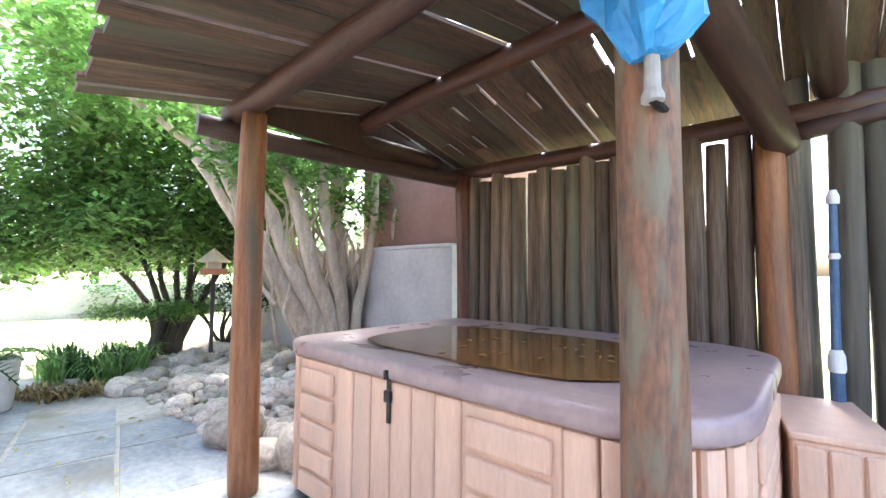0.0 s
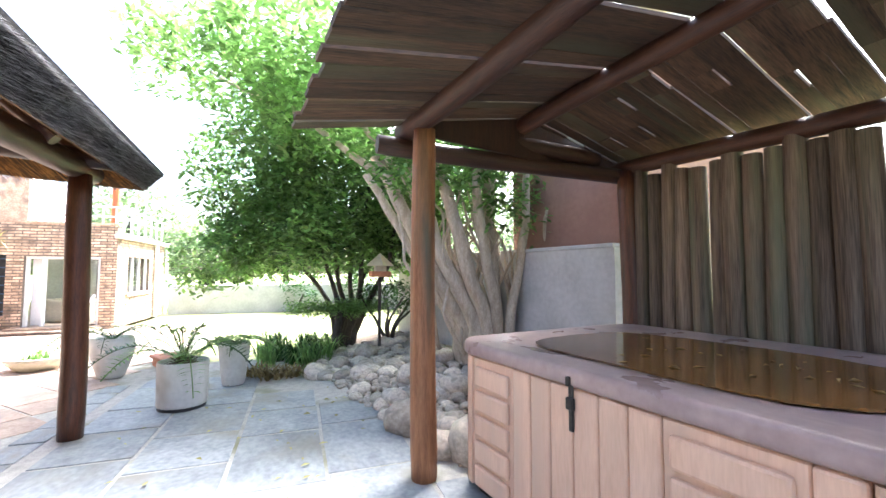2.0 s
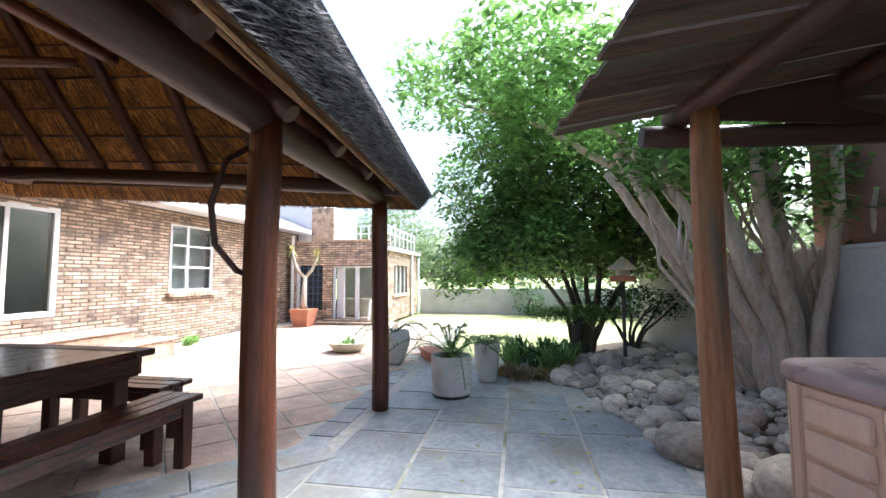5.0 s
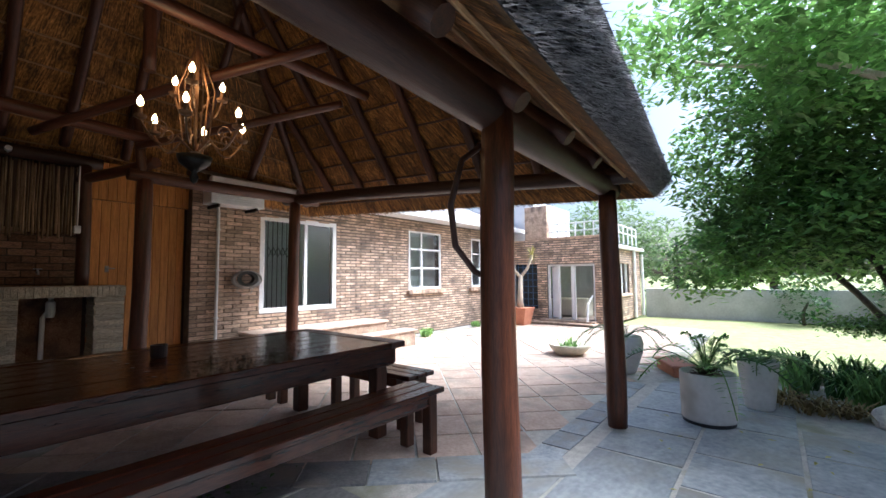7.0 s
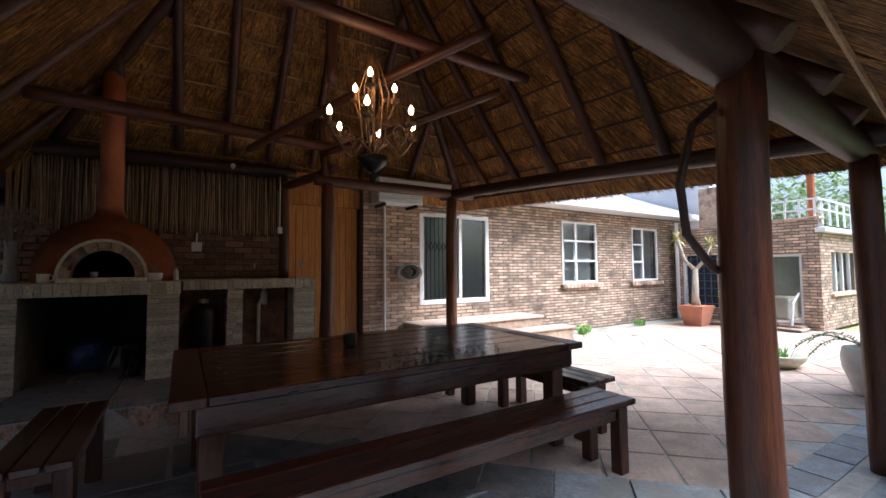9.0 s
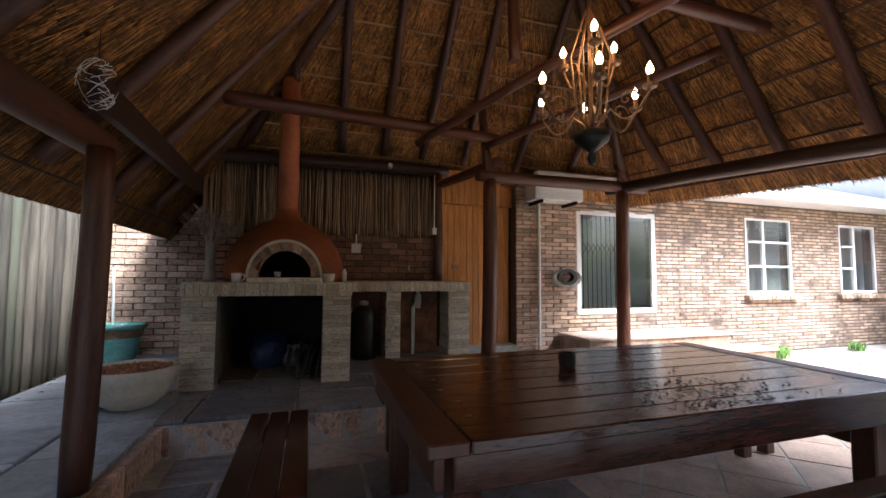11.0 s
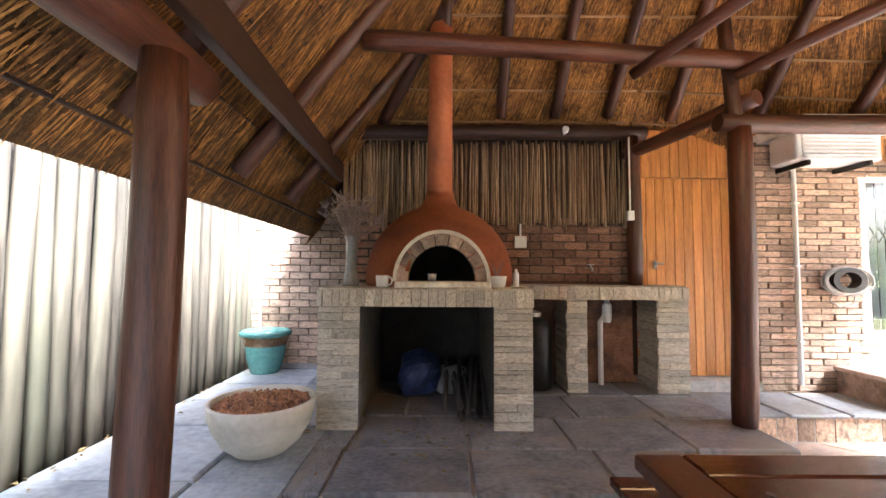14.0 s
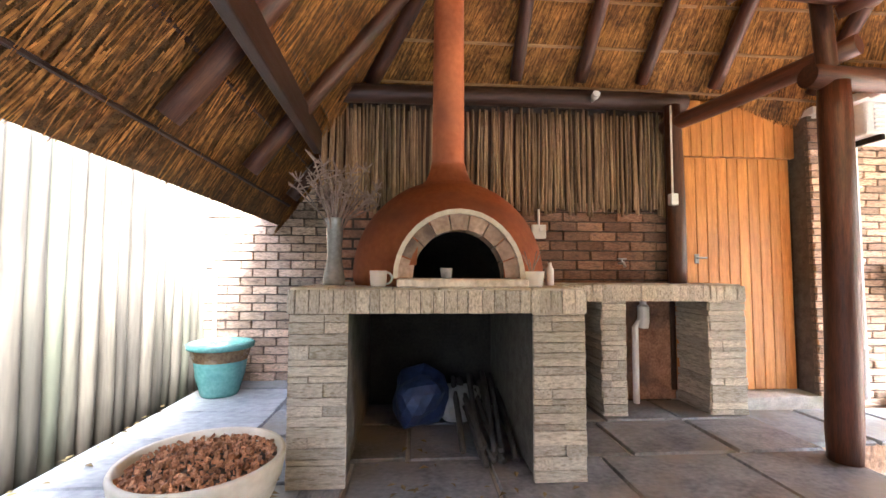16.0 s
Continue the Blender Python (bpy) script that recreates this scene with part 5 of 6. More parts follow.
for k in range(46):
    a, b = rng.uniform(0, 6.28), rng.uniform(0.05, 0.22)
    z = rng.uniform(0.42, 0.60)
    p1 = (0.3 * b * math.cos(a), 0.3 * b * math.sin(a), 0.34)
    p2 = (b * math.cos(a), b * math.sin(a), z)
    tube_points(bm, [(0, 0, 0.2), p1, p2], 0.004, 4)
    for q in range(7):
        tube_points(bm, [p2, (p2[0] + rng.uniform(-0.05, 0.05), p2[1] + rng.uniform(-0.05, 0.05), p2[2] + rng.uniform(-0.02, 0.06))], 0.0035, 4)
part("dry_flower_spray", bm, TWIG, vase, "dry grey branching flower heads")
socket = thing("wall_socket", "white plastic electric socket on the brick wall", "socket", (-0.63, -7.665, 1.58))
part("plate", box((-0.06, 0, 0), (0.06, 0.03, 0.12), 0.006, 2), WHITE_PLASTIC, socket)
part("switch", box((-0.03, 0.03, 0.06), (0.0, 0.036, 0.095), 0.002), WHITE_PAINT, socket)
part("conduit", tube_points(bmesh.new(), [(0, 0.012, 0.12), (0, 0.012, 0.25)], 0.01, 6), WHITE_PLASTIC, socket)
jbox = thing("junction_box", "small white junction box with conduit on the post", "junction box", (-1.61, -7.34, 1.83))
part("box", box((-0.03, -0.02, 0), (0.03, 0.03, 0.09), 0.005), WHITE_PLASTIC, jbox)
part("conduit", tube_points(bmesh.new(), [(0.0, 0, 0.09), (0.0, 0, 0.8)], 0.008, 6), WHITE_PLASTIC, jbox)
tap = thing("tap", "chrome garden tap on the brick wall", "tap", (-1.33, -7.665, 1.38))
part("spout", tube_points(bmesh.new(), [(0, 0, 0), (0, 0.08, 0), (0, 0.10, -0.03)], 0.012, 8), STEEL, tap)
part("handle", box((-0.04, 0.045, 0.03), (0.04, 0.06, 0.042), 0.004), STEEL, tap)
part("valve", tube_points(bmesh.new(), [(0, 0.05, 0), (0, 0.05, 0.035)], 0.009, 8), STEEL, tap)
spot = thing("spotlight", "small white spotlight on the wall beam", "spotlight", (-1.02, -7.42, 2.70))
part("head", lathe([(0.01, 0), (0.03, 0.02), (0.03, 0.06), (0, 0.06)], 12), WHITE_PLASTIC, spot, m=Matrix.Rotation(radians(-70), 4, "X"))
part("bracket", box((-0.01, -0.03, -0.02), (0.01, 0.02, 0.03), 0.003), STEEL, spot)
drum = thing("gas_bottle", "black metal drum standing under the counter", "drum", (-0.72, -7.42, PLAT))
part("body", lathe([(0, 0), (0.15, 0), (0.16, 0.02), (0.16, 0.55), (0.13, 0.62), (0.05, 0.66), (0, 0.66)], 24), BLACK_METAL, drum, smooth=True)
part("lid", lathe([(0.05, 0.66), (0.06, 0.70), (0, 0.72)], 14), WHITE_PLASTIC, drum)
wpipe = thing("sink_pipe", "white plastic waste pipe under the counter", "pipe", (-1.38, -7.52, PLAT))
part("tube", tube_points(bmesh.new(), [(0, 0, 0), (0, 0, 0.6), (-0.06, 0.02, 0.7), (-0.06, 0.02, 0.85)], 0.025, 10), WHITE_PLASTIC, wpipe)
part("trap", lathe([(0.035, 0.55), (0.045, 0.6), (0.045, 0.72), (0.03, 0.74)], 12), WHITE_PLASTIC, wpipe, m=Matrix.Translation((-0.06, 0.02, 0.05)))
bag = thing("rubbish_bag", "crumpled dark blue plastic sack under the oven", "sack", (0.38, -7.2, PLAT))
bm = bmesh.new()
bmesh.ops.create_icosphere(bm, subdivisions=3, radius=0.2)
for v in bm.verts:
    v.co *= 1 + 0.35 * noise.noise(v.co * 7)
    v.co.z = max(0.0, v.co.z + 0.18)
part("sack", bm, BLUE_BAG, bag)
bag2 = thing("rubbish_bag", "crumpled grey plastic sack under the oven", "sack", (0.10, -7.25, PLAT))
bm = bmesh.new()
bmesh.ops.create_icosphere(bm, subdivisions=3, radius=0.16)
for v in bm.verts:
    v.co *= 1 + 0.35 * noise.noise(v.co * 8 + Vector((3, 1, 2)))
    v.co.z = max(0.0, v.co.z * 0.8 + 0.12)
part("sack", bm, RUBBER_GREY, bag2)
for k in range(14):
    fx, lift = -0.12 + 0.035 * (k % 7), 0.02 + 0.05 * (k // 7)
    w = thing("firewood", "rough split firewood lying under the oven", "firewood", (fx, -7.0, PLAT), 0, "firewood under the oven")
    log("billet", (rng.uniform(-0.12, 0.12), -0.42 + rng.uniform(-0.1, 0.1), lift + 0.16 + 0.02 * (k % 3)), (rng.uniform(-0.06, 0.06), 0.42 + rng.uniform(-0.1, 0.1), lift), 0.022, 0.017, BARK_DARK, w, seg=6, rough=0.3, seed=300 + k)

# ---- planters and garden ----
def planter(label, at, prof, mat, name="planter"):
    p = thing(name, label, "planter", at)
    part("pot", lathe(prof, 36), mat, p, smooth=True)
    return p


def blade(bm, base, tip, sag, w, n=5):
    base, tip = Vector(base), Vector(tip)
    d = tip - base
    side = d.cross(Vector((0, 0, 1)))
    side = side.normalized() if side.length > 1e-4 else Vector((1, 0, 0))
    rows = []
    for i in range(n + 1):
        f = i / n
        p = base + d * f + Vector((0, 0, sag * math.sin(math.pi * f) - sag * 0.0))
        ww = w * (0.5 + 1.2 * f * (1 - f) * 2) * (1 - 0.85 * f)
        rows.append((bm.verts.new(p - side * ww), bm.verts.new(p + side * ww)))
    for (a, b), (c, e) in zip(rows, rows[1:]):
        bm.faces.new((a, b, e, c))


def frond(bm, base, direction, length, rise, droop, leaflet, r):
    """A feather leaf: a bowed rib with two rows of leaflets."""
    base, d = Vector(base), Vector(direction).normalized()
    side = d.cross(Vector((0, 0, 1))).normalized()
    pts = [base + d * length * f + Vector((0, 0, rise * math.sin(f * 1.9) - droop * f * f)) for f in [q / 12 for q in range(13)]]
    tube_points(bm, pts, 0.005, 4)
    for i in range(1, 13):
        for sub in (0, 0.5):
            p = pts[i - 1].lerp(pts[i], sub)
            ll = leaflet * math.sin(math.pi * (0.12 + 0.8 * (i + sub) / 13.5))
            for s in (-1, 1):
                blade(bm, p, p + side * s * ll + d * ll * 0.5 + Vector((0, 0, r.uniform(-0.02, 0.03))), 0.01, 0.016, 2)


cyc = planter("off-white cylindrical planter with a young cycad", (-4.87, -1.48, 0), [(0, 0.03), (0.205, 0.03), (0.21, 0.045), (0.215, 0.42), (0.212, 0.43), (0.195, 0.43), (0.19, 0.37), (0, 0.37)], WHITE_POT)
part("base_ring", lathe([(0, 0), (0.2, 0), (0.2, 0.03), (0, 0.03)], 32), BLACK_PLASTIC, cyc)
part("soil", lathe([(0.19, 0.38), (0.1, 0.41), (0, 0.42)], 24), EARTH, cyc)
bm = bmesh.new()
r6 = random.Random(6)
for k in range(60):
    a = r6.uniform(0, 6.28)
    blade(bm, (0.03 * math.cos(a), 0.03 * math.sin(a), 0.37), (r6.uniform(0.08, 0.2) * math.cos(a), r6.uniform(0.08, 0.2) * math.sin(a), r6.uniform(0.36, 0.50)), 0.03, 0.02, 3)
part("crown_base", bm, EARTH, cyc, "dark brown scaly stem")
for k in range(7):
    bm = bmesh.new()
    a = 2 * math.pi * k / 7 + 0.3
    frond(bm, (0, 0, 0.42), (math.cos(a), math.sin(a), 0), r6.uniform(0.65, 1.0), 0.30, r6.uniform(0.26, 0.42), 0.14, r6)
    part("frond", bm, LEAF_DARK if k % 2 else LEAF_TREE, cyc)
bm = bmesh.new()
for k in range(7):
    a = 0.9 * k
    frond(bm, (0, 0, 0.42), (math.cos(a), math.sin(a), 0), r6.uniform(0.1, 0.22), r6.uniform(0.26, 0.36), 0.0, 0.07, r6)
part("new_leaves", bm, LEAF_TREE, cyc, "bright new upright leaves")

tall = planter("tall tapered off-white planter with arching fern", (-5.58, -1.14, 0), [(0, 0), (0.105, 0), (0.12, 0.02), (0.15, 0.28), (0.168, 0.44), (0.17, 0.46), (0.152, 0.46), (0.14, 0.42), (0, 0.41)], WHITE_POT)
bm = bmesh.new()
for k in range(9):
    a = 2 * math.pi * k / 9
    frond(bm, (0, 0, 0.42), (math.cos(a), math.sin(a), 0), r6.uniform(0.3, 0.5), 0.18, 0.22, 0.07, r6)
part("fern", bm, LEAF_FAR, tall)
belly = planter("grey-white rounded planter with arching palm leaves", (-6.40, -2.58, 0), [(0, 0), (0.12, 0), (0.14, 0.03), (0.225, 0.28), (0.235, 0.38), (0.215, 0.47), (0.205, 0.48), (0.19, 0.45), (0, 0.43)], WHITE_POT)
bm = bmesh.new()
for k in range(8):
    a = 2 * math.pi * k / 8 + 0.2
    frond(bm, (0, 0, 0.44), (math.cos(a), math.sin(a), 0), r6.uniform(0.5, 0.8), 0.25, 0.28, 0.09, r6)
part("fern", bm, LEAF_DARK, belly)
low = planter("low pale bowl planter with small succulents", (-7.2, -3.66, 0), [(0, 0), (0.2, 0), (0.30, 0.09), (0.33, 0.16), (0.31, 0.17), (0.28, 0.12), (0, 0.11)], CREAM_POT)
bm = bmesh.new()
for k in range(50):
    a, rr = r6.uniform(0, 6.28), r6.uniform(0, 0.18)
    b = r6.uniform(0, 6.28)
    p = Vector((rr * math.cos(a), rr * math.sin(a), 0.11))
    blade(bm, p, p + Vector((0.08 * math.cos(b), 0.08 * math.sin(b), r6.uniform(0.06, 0.18))), 0.01, 0.02, 3)
part("succulents", bm, LEAF_TREE, low)
trough = thing("planter_box", "terracotta-coloured low rectangular trough", "planter", (-6.75, -2.05, 0), 30)
bm = box((-0.3, -0.13, 0), (0.3, 0.13, 0.14), 0.01)
add_box(bm, (-0.33, -0.16, 0.11), (0.33, 0.16, 0.15), 0.01)
part("body", bm, CLAY_POT, trough)

palm = thing("potted_aloe_tree", "forked pale-stemmed tree aloe in a square terracotta pot", "potted tree", (-10.5, -6.3, 0))
palm.scale = (0.9, 0.9, 0.9)
bm = bmesh.new()
vs0 = [bm.verts.new((sx * 0.2, sy * 0.2, 0)) for sx, sy in ((-1, -1), (1, -1), (1, 1), (-1, 1))]
vs1 = [bm.verts.new((sx * 0.29, sy * 0.29, 0.42)) for sx, sy in ((-1, -1), (1, -1), (1, 1), (-1, 1))]
vs2 = [bm.verts.new((sx * 0.31, sy * 0.31, 0.5)) for sx, sy in ((-1, -1), (1, -1), (1, 1), (-1, 1))]
for a, b in ((vs0, vs1), (vs1, vs2)):
    for k in range(4):
        bm.faces.new((a[k], a[(k + 1) % 4], b[(k + 1) % 4], b[k]))
bm.faces.new(vs0[::-1])
bm.faces.new(vs2)
part("pot", bm, CLAY_POT, palm)
part("trunk", tube_points(bmesh.new(), [(0, 0, 0.45), (0.02, 0, 0.7), (0, 0.02, 1.45)], [0.12, 0.085, 0.06], 10), BARK_PALE, palm, smooth=True)
for sx, sy, ht in ((-0.25, 0.28, 2.05), (0.2, -0.3, 2.2)):
    part("limb", tube_points(bmesh.new(), [(0, 0.02, 1.4), (sx * 0.6, sy * 0.6, 1.65), (sx, sy, ht)], [0.05, 0.045, 0.04], 8), BARK_PALE, palm, smooth=True)
    bm = bmesh.new()
    for k in range(34):
        a = r6.uniform(0, 6.28)
        blade(bm, (sx, sy, ht - 0.02), (sx + r6.uniform(0.12, 0.33) * math.cos(a), sy + r6.uniform(0.12, 0.33) * math.sin(a), ht + r6.uniform(-0.35, 0.3)), 0.08, 0.02, 4)
    part("leaf_tuft", bm, LEAF_YELLOW, palm)

# river stone bed, rising towards the wall
def bed_edge(x):
    return 0.40 + (x + 3.2) * 0.26 if x > -5.5 else -0.95


def garden_line(x):
    return 2.19 + 0.18 * (x + 3.2)


def mound(x, y):
    return 0.20 * max(0.0, min(1.0, (y - bed_edge(max(x, -5.49)) - 0.15) / 1.1))


bed = thing("stone_bed", "bed of rounded river pebbles beside the paving", "stones", (0, 0, 0))
bm = bmesh.new()
for ix in range(24):
    for iy in range(14):
        ax, ay = -7.9 + ix * 0.21, -1.0 + iy * 0.24
        if bed_edge(ax) - 0.24 < ay < garden_line(ax) + 0.3:
            bm.faces.new([bm.verts.new((px, py, mound(px, py) - 0.015)) for px, py in ((ax, ay), (ax + 0.21, ay), (ax + 0.21, ay + 0.24), (ax, ay + 0.24))])
bmesh.ops.remove_doubles(bm, verts=bm.verts[:], dist=0.001)
bmesh.ops.solidify(bm, geom=bm.faces[:], thickness=0.12)
part("soil", bm, EARTH, bed)
pebbles = []
for s in range(7):
    bm = bmesh.new()
    bmesh.ops.create_icosphere(bm, subdivisions=2, radius=1.0)
    for v in bm.verts:
        v.co *= 1 + 0.22 * noise.noise(v.co * 0.9 + Vector((s * 5.1, 0, 0)))
    me = bpy.data.meshes.new("pebble")
    bm.to_mesh(me)
    bm.free()
    me.shade_smooth()
    me.materials.append(PEBBLE)
    pebbles.append(me)


def pebble(x, y, s, flat=0.6, z=None):
    o = new("pebble", rng.choice(pebbles))
    o.parent = bed
    o.matrix_basis = pose(x, y, (mound(x, y) + s * flat * 0.55 - 0.02) if z is None else z, rng.uniform(-12, 12), rng.uniform(-12, 12), rng.uniform(0, 360)) @ Matrix.Diagonal((s, s * rng.uniform(0.65, 0.95), s * flat, 1))


def in_bed(x, y):
    return bed_edge(x) + 0.06 < y < garden_line(x) - 0.15 and (x > -5.6 or y > -0.15) and not (x > -2.75 and y > 0.3)


for x, y, s in ((-3.62, 0.42, 0.23), (-3.12, 0.5, 0.16), (-2.98, 0.75, 0.25), (-3.2, 1.05, 0.2), (-4.25, 0.42, 0.14), (-3.4, 1.5, 0.2), (-3.0, 1.35, 0.2), (-4.1, 1.0, 0.16), (-5.62, -0.25, 0.17), (-5.9, 0.05, 0.16), (-6.2, 0.45, 0.19), (-5.2, 0.25, 0.15), (-4.7, 0.7, 0.18), (-6.5, 0.75, 0.16), (-5.0, 1.2, 0.17)):
    pebble(x, y, s, 0.72)
count = 0
while count < 285:
    x, y = rng.uniform(-7.0, -2.75), rng.uniform(-0.3, 2.1)
    if in_bed(x, y):
        pebble(x, y, rng.choice((0.05, 0.06, 0.08, 0.08, 0.1, 0.13)), 0.6)
        count += 1
verts, faces = [], []
base_me = pebbles[0]
bv = [v.co.copy() for v in base_me.vertices]
bf = [tuple(f.vertices) for f in base_me.polygons]
for k in range(2200):
    x, y = rng.uniform(-7.2, -2.78), rng.uniform(-0.3, 2.2)
    if not in_bed(x, y):
        continue
    s = rng.uniform(0.025, 0.06)
    m = pose(x, y, mound(x, y) + s * 0.2, 0, 0, rng.uniform(0, 360)) @ Matrix.Diagonal((s, s * 0.8, s * 0.6, 1))
    n0 = len(verts)
    verts += [tuple(m @ v) for v in bv]
    faces += [tuple(i + n0 for i in f) for f in bf]
me = bpy.data.meshes.new("gravel")
me.from_pydata(verts, [], faces)
me.shade_smooth()
me.materials.append(PEBBLE)
gr = new("gravel", me)
gr.parent = bed
tagged(gr, "small pebbles between the larger stones", kind="stuff")

# strap-leaved plants and dry litter round the pond
def strap_clump(at, n, h, spread, mat, label, name="strap_plant"):
    t = thing(name, label, "plant", at)
    bm = bmesh.new()
    for k in range(n):
        a, s = r6.uniform(0, 6.28), r6.uniform(0.3, 1)
        b = Vector((r6.uniform(-0.1, 0.1), r6.uniform(-0.1, 0.1), 0))
        blade(bm, b, b + Vector((spread * s * math.cos(a), spread * s * math.sin(a), h * r6.uniform(0.25, 0.9))), h * 0.45, 0.016, 5)
    part("leaves", bm, mat, t)


for k, (x, y) in enumerate(((-6.1, -0.35), (-6.45, -0.5), (-6.5, -0.1), (-6.75, -0.3), (-6.9, -0.05), (-6.8, -0.75), (-7.2, -0.3), (-7.3, -0.8), (-6.4, -0.85))):
    strap_clump((x, y, -0.05), 55, 0.42, 0.38, LEAF_DARK if k % 2 else LEAF_TREE, "clump of arching green strap leaves beside the pebbles")
for k, (x, y) in enumerate(((-5.75, -0.75), (-5.95, -0.95), (-5.8, -0.5))):
    strap_clump((x, y, -0.08), 70, 0.22, 0.35, DRY_LEAF, "clump of dry brown strap leaves by the paving")
# weeds along the house wall
for k, (x, y) in enumerate(((-7.3, -6.9), (-7.6, -7.1), (-7.0, -7.1), (-9.4, -7.0), (-0.95, -5.75))):
    strap_clump((x, y, 0.0), 50, 0.16 if k < 4 else 0.07, 0.14 if k < 4 else 0.06, LEAF_TREE, "tuft of small green weeds in a paving joint", "weed")


# ---- trees ----
def crown(name, blobs, per, size, mat, parent, seed, label=""):
    r = random.Random(seed)
    verts, faces = [], []
    for (cx, cy, cz, rx, ry, rz) in blobs:
        for k in range(int(per * rx * ry * rz)):
            while True:
                u = Vector((r.uniform(-1, 1), r.uniform(-1, 1), r.uniform(-1, 1)))
                if 0.12 < u.length_squared < 1:
                    break
            if noise.noise((cx + u.x * rx * 2.2, cy + u.y * ry * 2.2, cz + u.z * rz * 2.2)) < -0.22:
                continue
            c = Vector((cx + u.x * rx, cy + u.y * ry, cz + u.z * rz))
            for q in range(3):
                p = c + Vector((r.gauss(0, 0.06), r.gauss(0, 0.06), r.gauss(0, 0.05)))
                a = r.uniform(0, 6.28)
                d = Vector((math.cos(a), math.sin(a), r.uniform(-0.9, 0.25))).normalized()
                s = d.cross(Vector((r.uniform(-0.4, 0.4), r.uniform(-0.4, 0.4), 1))).normalized()
                ln = size * r.uniform(0.7, 1.3)
                w = ln * 0.21
                n0 = len(verts)
                verts += [p, p + d * ln * 0.45 + s * w, p + d * ln, p + d * ln * 0.45 - s * w]
                faces.append((n0, n0 + 1, n0 + 2, n0 + 3))
    me = bpy.data.meshes.new(name)
    me.from_pydata([tuple(v) for v in verts], [], faces)
    me.materials.append(mat)
    ob = new(name, me)
    ob.parent = parent
    if label:
        tagged(ob, label)
    return ob


def limb(parent, pts, r0, r1, mat, name="limb"):
    n = len(pts)
    pts2, rad = [], []
    for i in range((n - 1) * 5 + 1):
        f = i / ((n - 1) * 5)
        j = min(int(f * (n - 1)), n - 2)
        p = Vector(pts[j]).lerp(Vector(pts[j + 1]), f * (n - 1) - j)
        p += Vector((noise.noise(p * 1.7), noise.noise(p * 1.7 + Vector((5, 2, 1))), 0)) * 0.10
        pts2.append(p)
        rad.append((r0 + (r1 - r0) * f) * (1 + 0.15 * noise.noise(p * 4)))
    return part(name, tube_points(bmesh.new(), pts2, rad, 9), mat, parent, smooth=True)


tree = thing("garden_tree", "leafy multi-stemmed garden tree with dark slender stems", "tree", (-7.45, 0.35, -0.05))
for dx, dy, h in ((0, 0, 2.6), (0.35, 0.1, 2.8), (-0.3, 0.25, 2.6), (0.15, -0.3, 2.4), (0.5, 0.35, 2.9), (-0.15, -0.15, 2.2), (-0.6, -0.5, 2.0)):
    limb(tree, [(dx * 0.25, dy * 0.25, 0), (dx * 0.7, dy * 0.6, 0.8), (dx * 1.5, dy * 1.5, 1.5), (dx * 2.2, dy * 2.2, h)], 0.055, 0.025, BARK_DARK, "stem")
crown("crown", [(0, 0.0, 2.5, 1.5, 1.5, 1.2), (-0.2, -1.2, 2.1, 1.1, 1.0, 0.95), (0.3, 0.9, 2.2, 1.1, 1.0, 0.9), (-0.6, -1.7, 1.75, 0.8, 0.7, 0.6), (0.9, -0.4, 1.8, 0.8, 0.8, 0.55), (0.8, 1.4, 2.8, 1.1, 1.1, 0.9), (0.4, -0.5, 3.2, 1.0, 1.1, 0.8), (-0.2, -1.6, 2.9, 1.1, 1.0, 0.9), (0.0, -0.6, 3.9, 1.2, 1.2, 0.7), (0.2, -2.0, 1.5, 0.6, 0.6, 0.55), (0.5, 0.8, 2.0, 0.7, 0.9, 0.5)], 2300, 0.12, LEAF_TREE, tree, 11)
# inner leaves coloured dark to stand in for shade within the crown
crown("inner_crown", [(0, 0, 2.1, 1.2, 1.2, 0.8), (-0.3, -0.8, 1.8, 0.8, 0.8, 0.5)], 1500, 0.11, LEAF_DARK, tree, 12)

fig = thing("fig_tree", "old tree with many pale smooth twisted trunks", "tree", (-4.75, 1.38, 0.15))
fig.scale = (0.8, 0.8, 0.8)
for k, (bx, by, tx, ty, th, r0) in enumerate(((0, 0.2, -0.4, -1.5, 3.1, 0.12), (0.15, 0.25, -0.3, -1.2, 3.1, 0.11), (0.2, 0.35, 0.0, -0.95, 3.1, 0.11), (-0.1, 0.1, -0.7, -1.4, 2.9, 0.09), (0.25, 0.4, 0.2, -0.5, 3.0, 0.09), (0.1, 0.45, 0.0, -0.2, 3.1, 0.10), (-0.1, 0.5, -0.3, 0.1, 3.1, 0.09), (0.3, 0.45, 0.2, 0.3, 3.0, 0.07), (0.35, 0.95, 0.2, 0.1, 2.3, 0.05), (0.45, 1.05, 0.3, 0.2, 2.4, 0.045))):
    limb(fig, [(bx, by, -0.2), (bx * 1.1 + tx * 0.12, by + ty * 0.12, 0.6), (tx * 0.5 + bx, ty * 0.5 + by, 1.5), (tx + bx, ty + by, th)], r0 * 1.3, r0 * 0.7, BARK_PALE, "trunk")
for k in range(30):
    y0, z0 = r6.uniform(-0.8, 0.6), r6.uniform(0.2, 1.6)
    limb(fig, [(r6.uniform(-0.2, 0.2), y0 + 0.2, z0), (r6.uniform(-0.3, 0.3), y0 + r6.uniform(-0.3, 0.3), z0 + 0.6), (r6.uniform(-0.4, 0.4), y0 + r6.uniform(-0.5, 0.5), z0 + 1.4)], 0.032, 0.014, BARK_PALE, "branch")
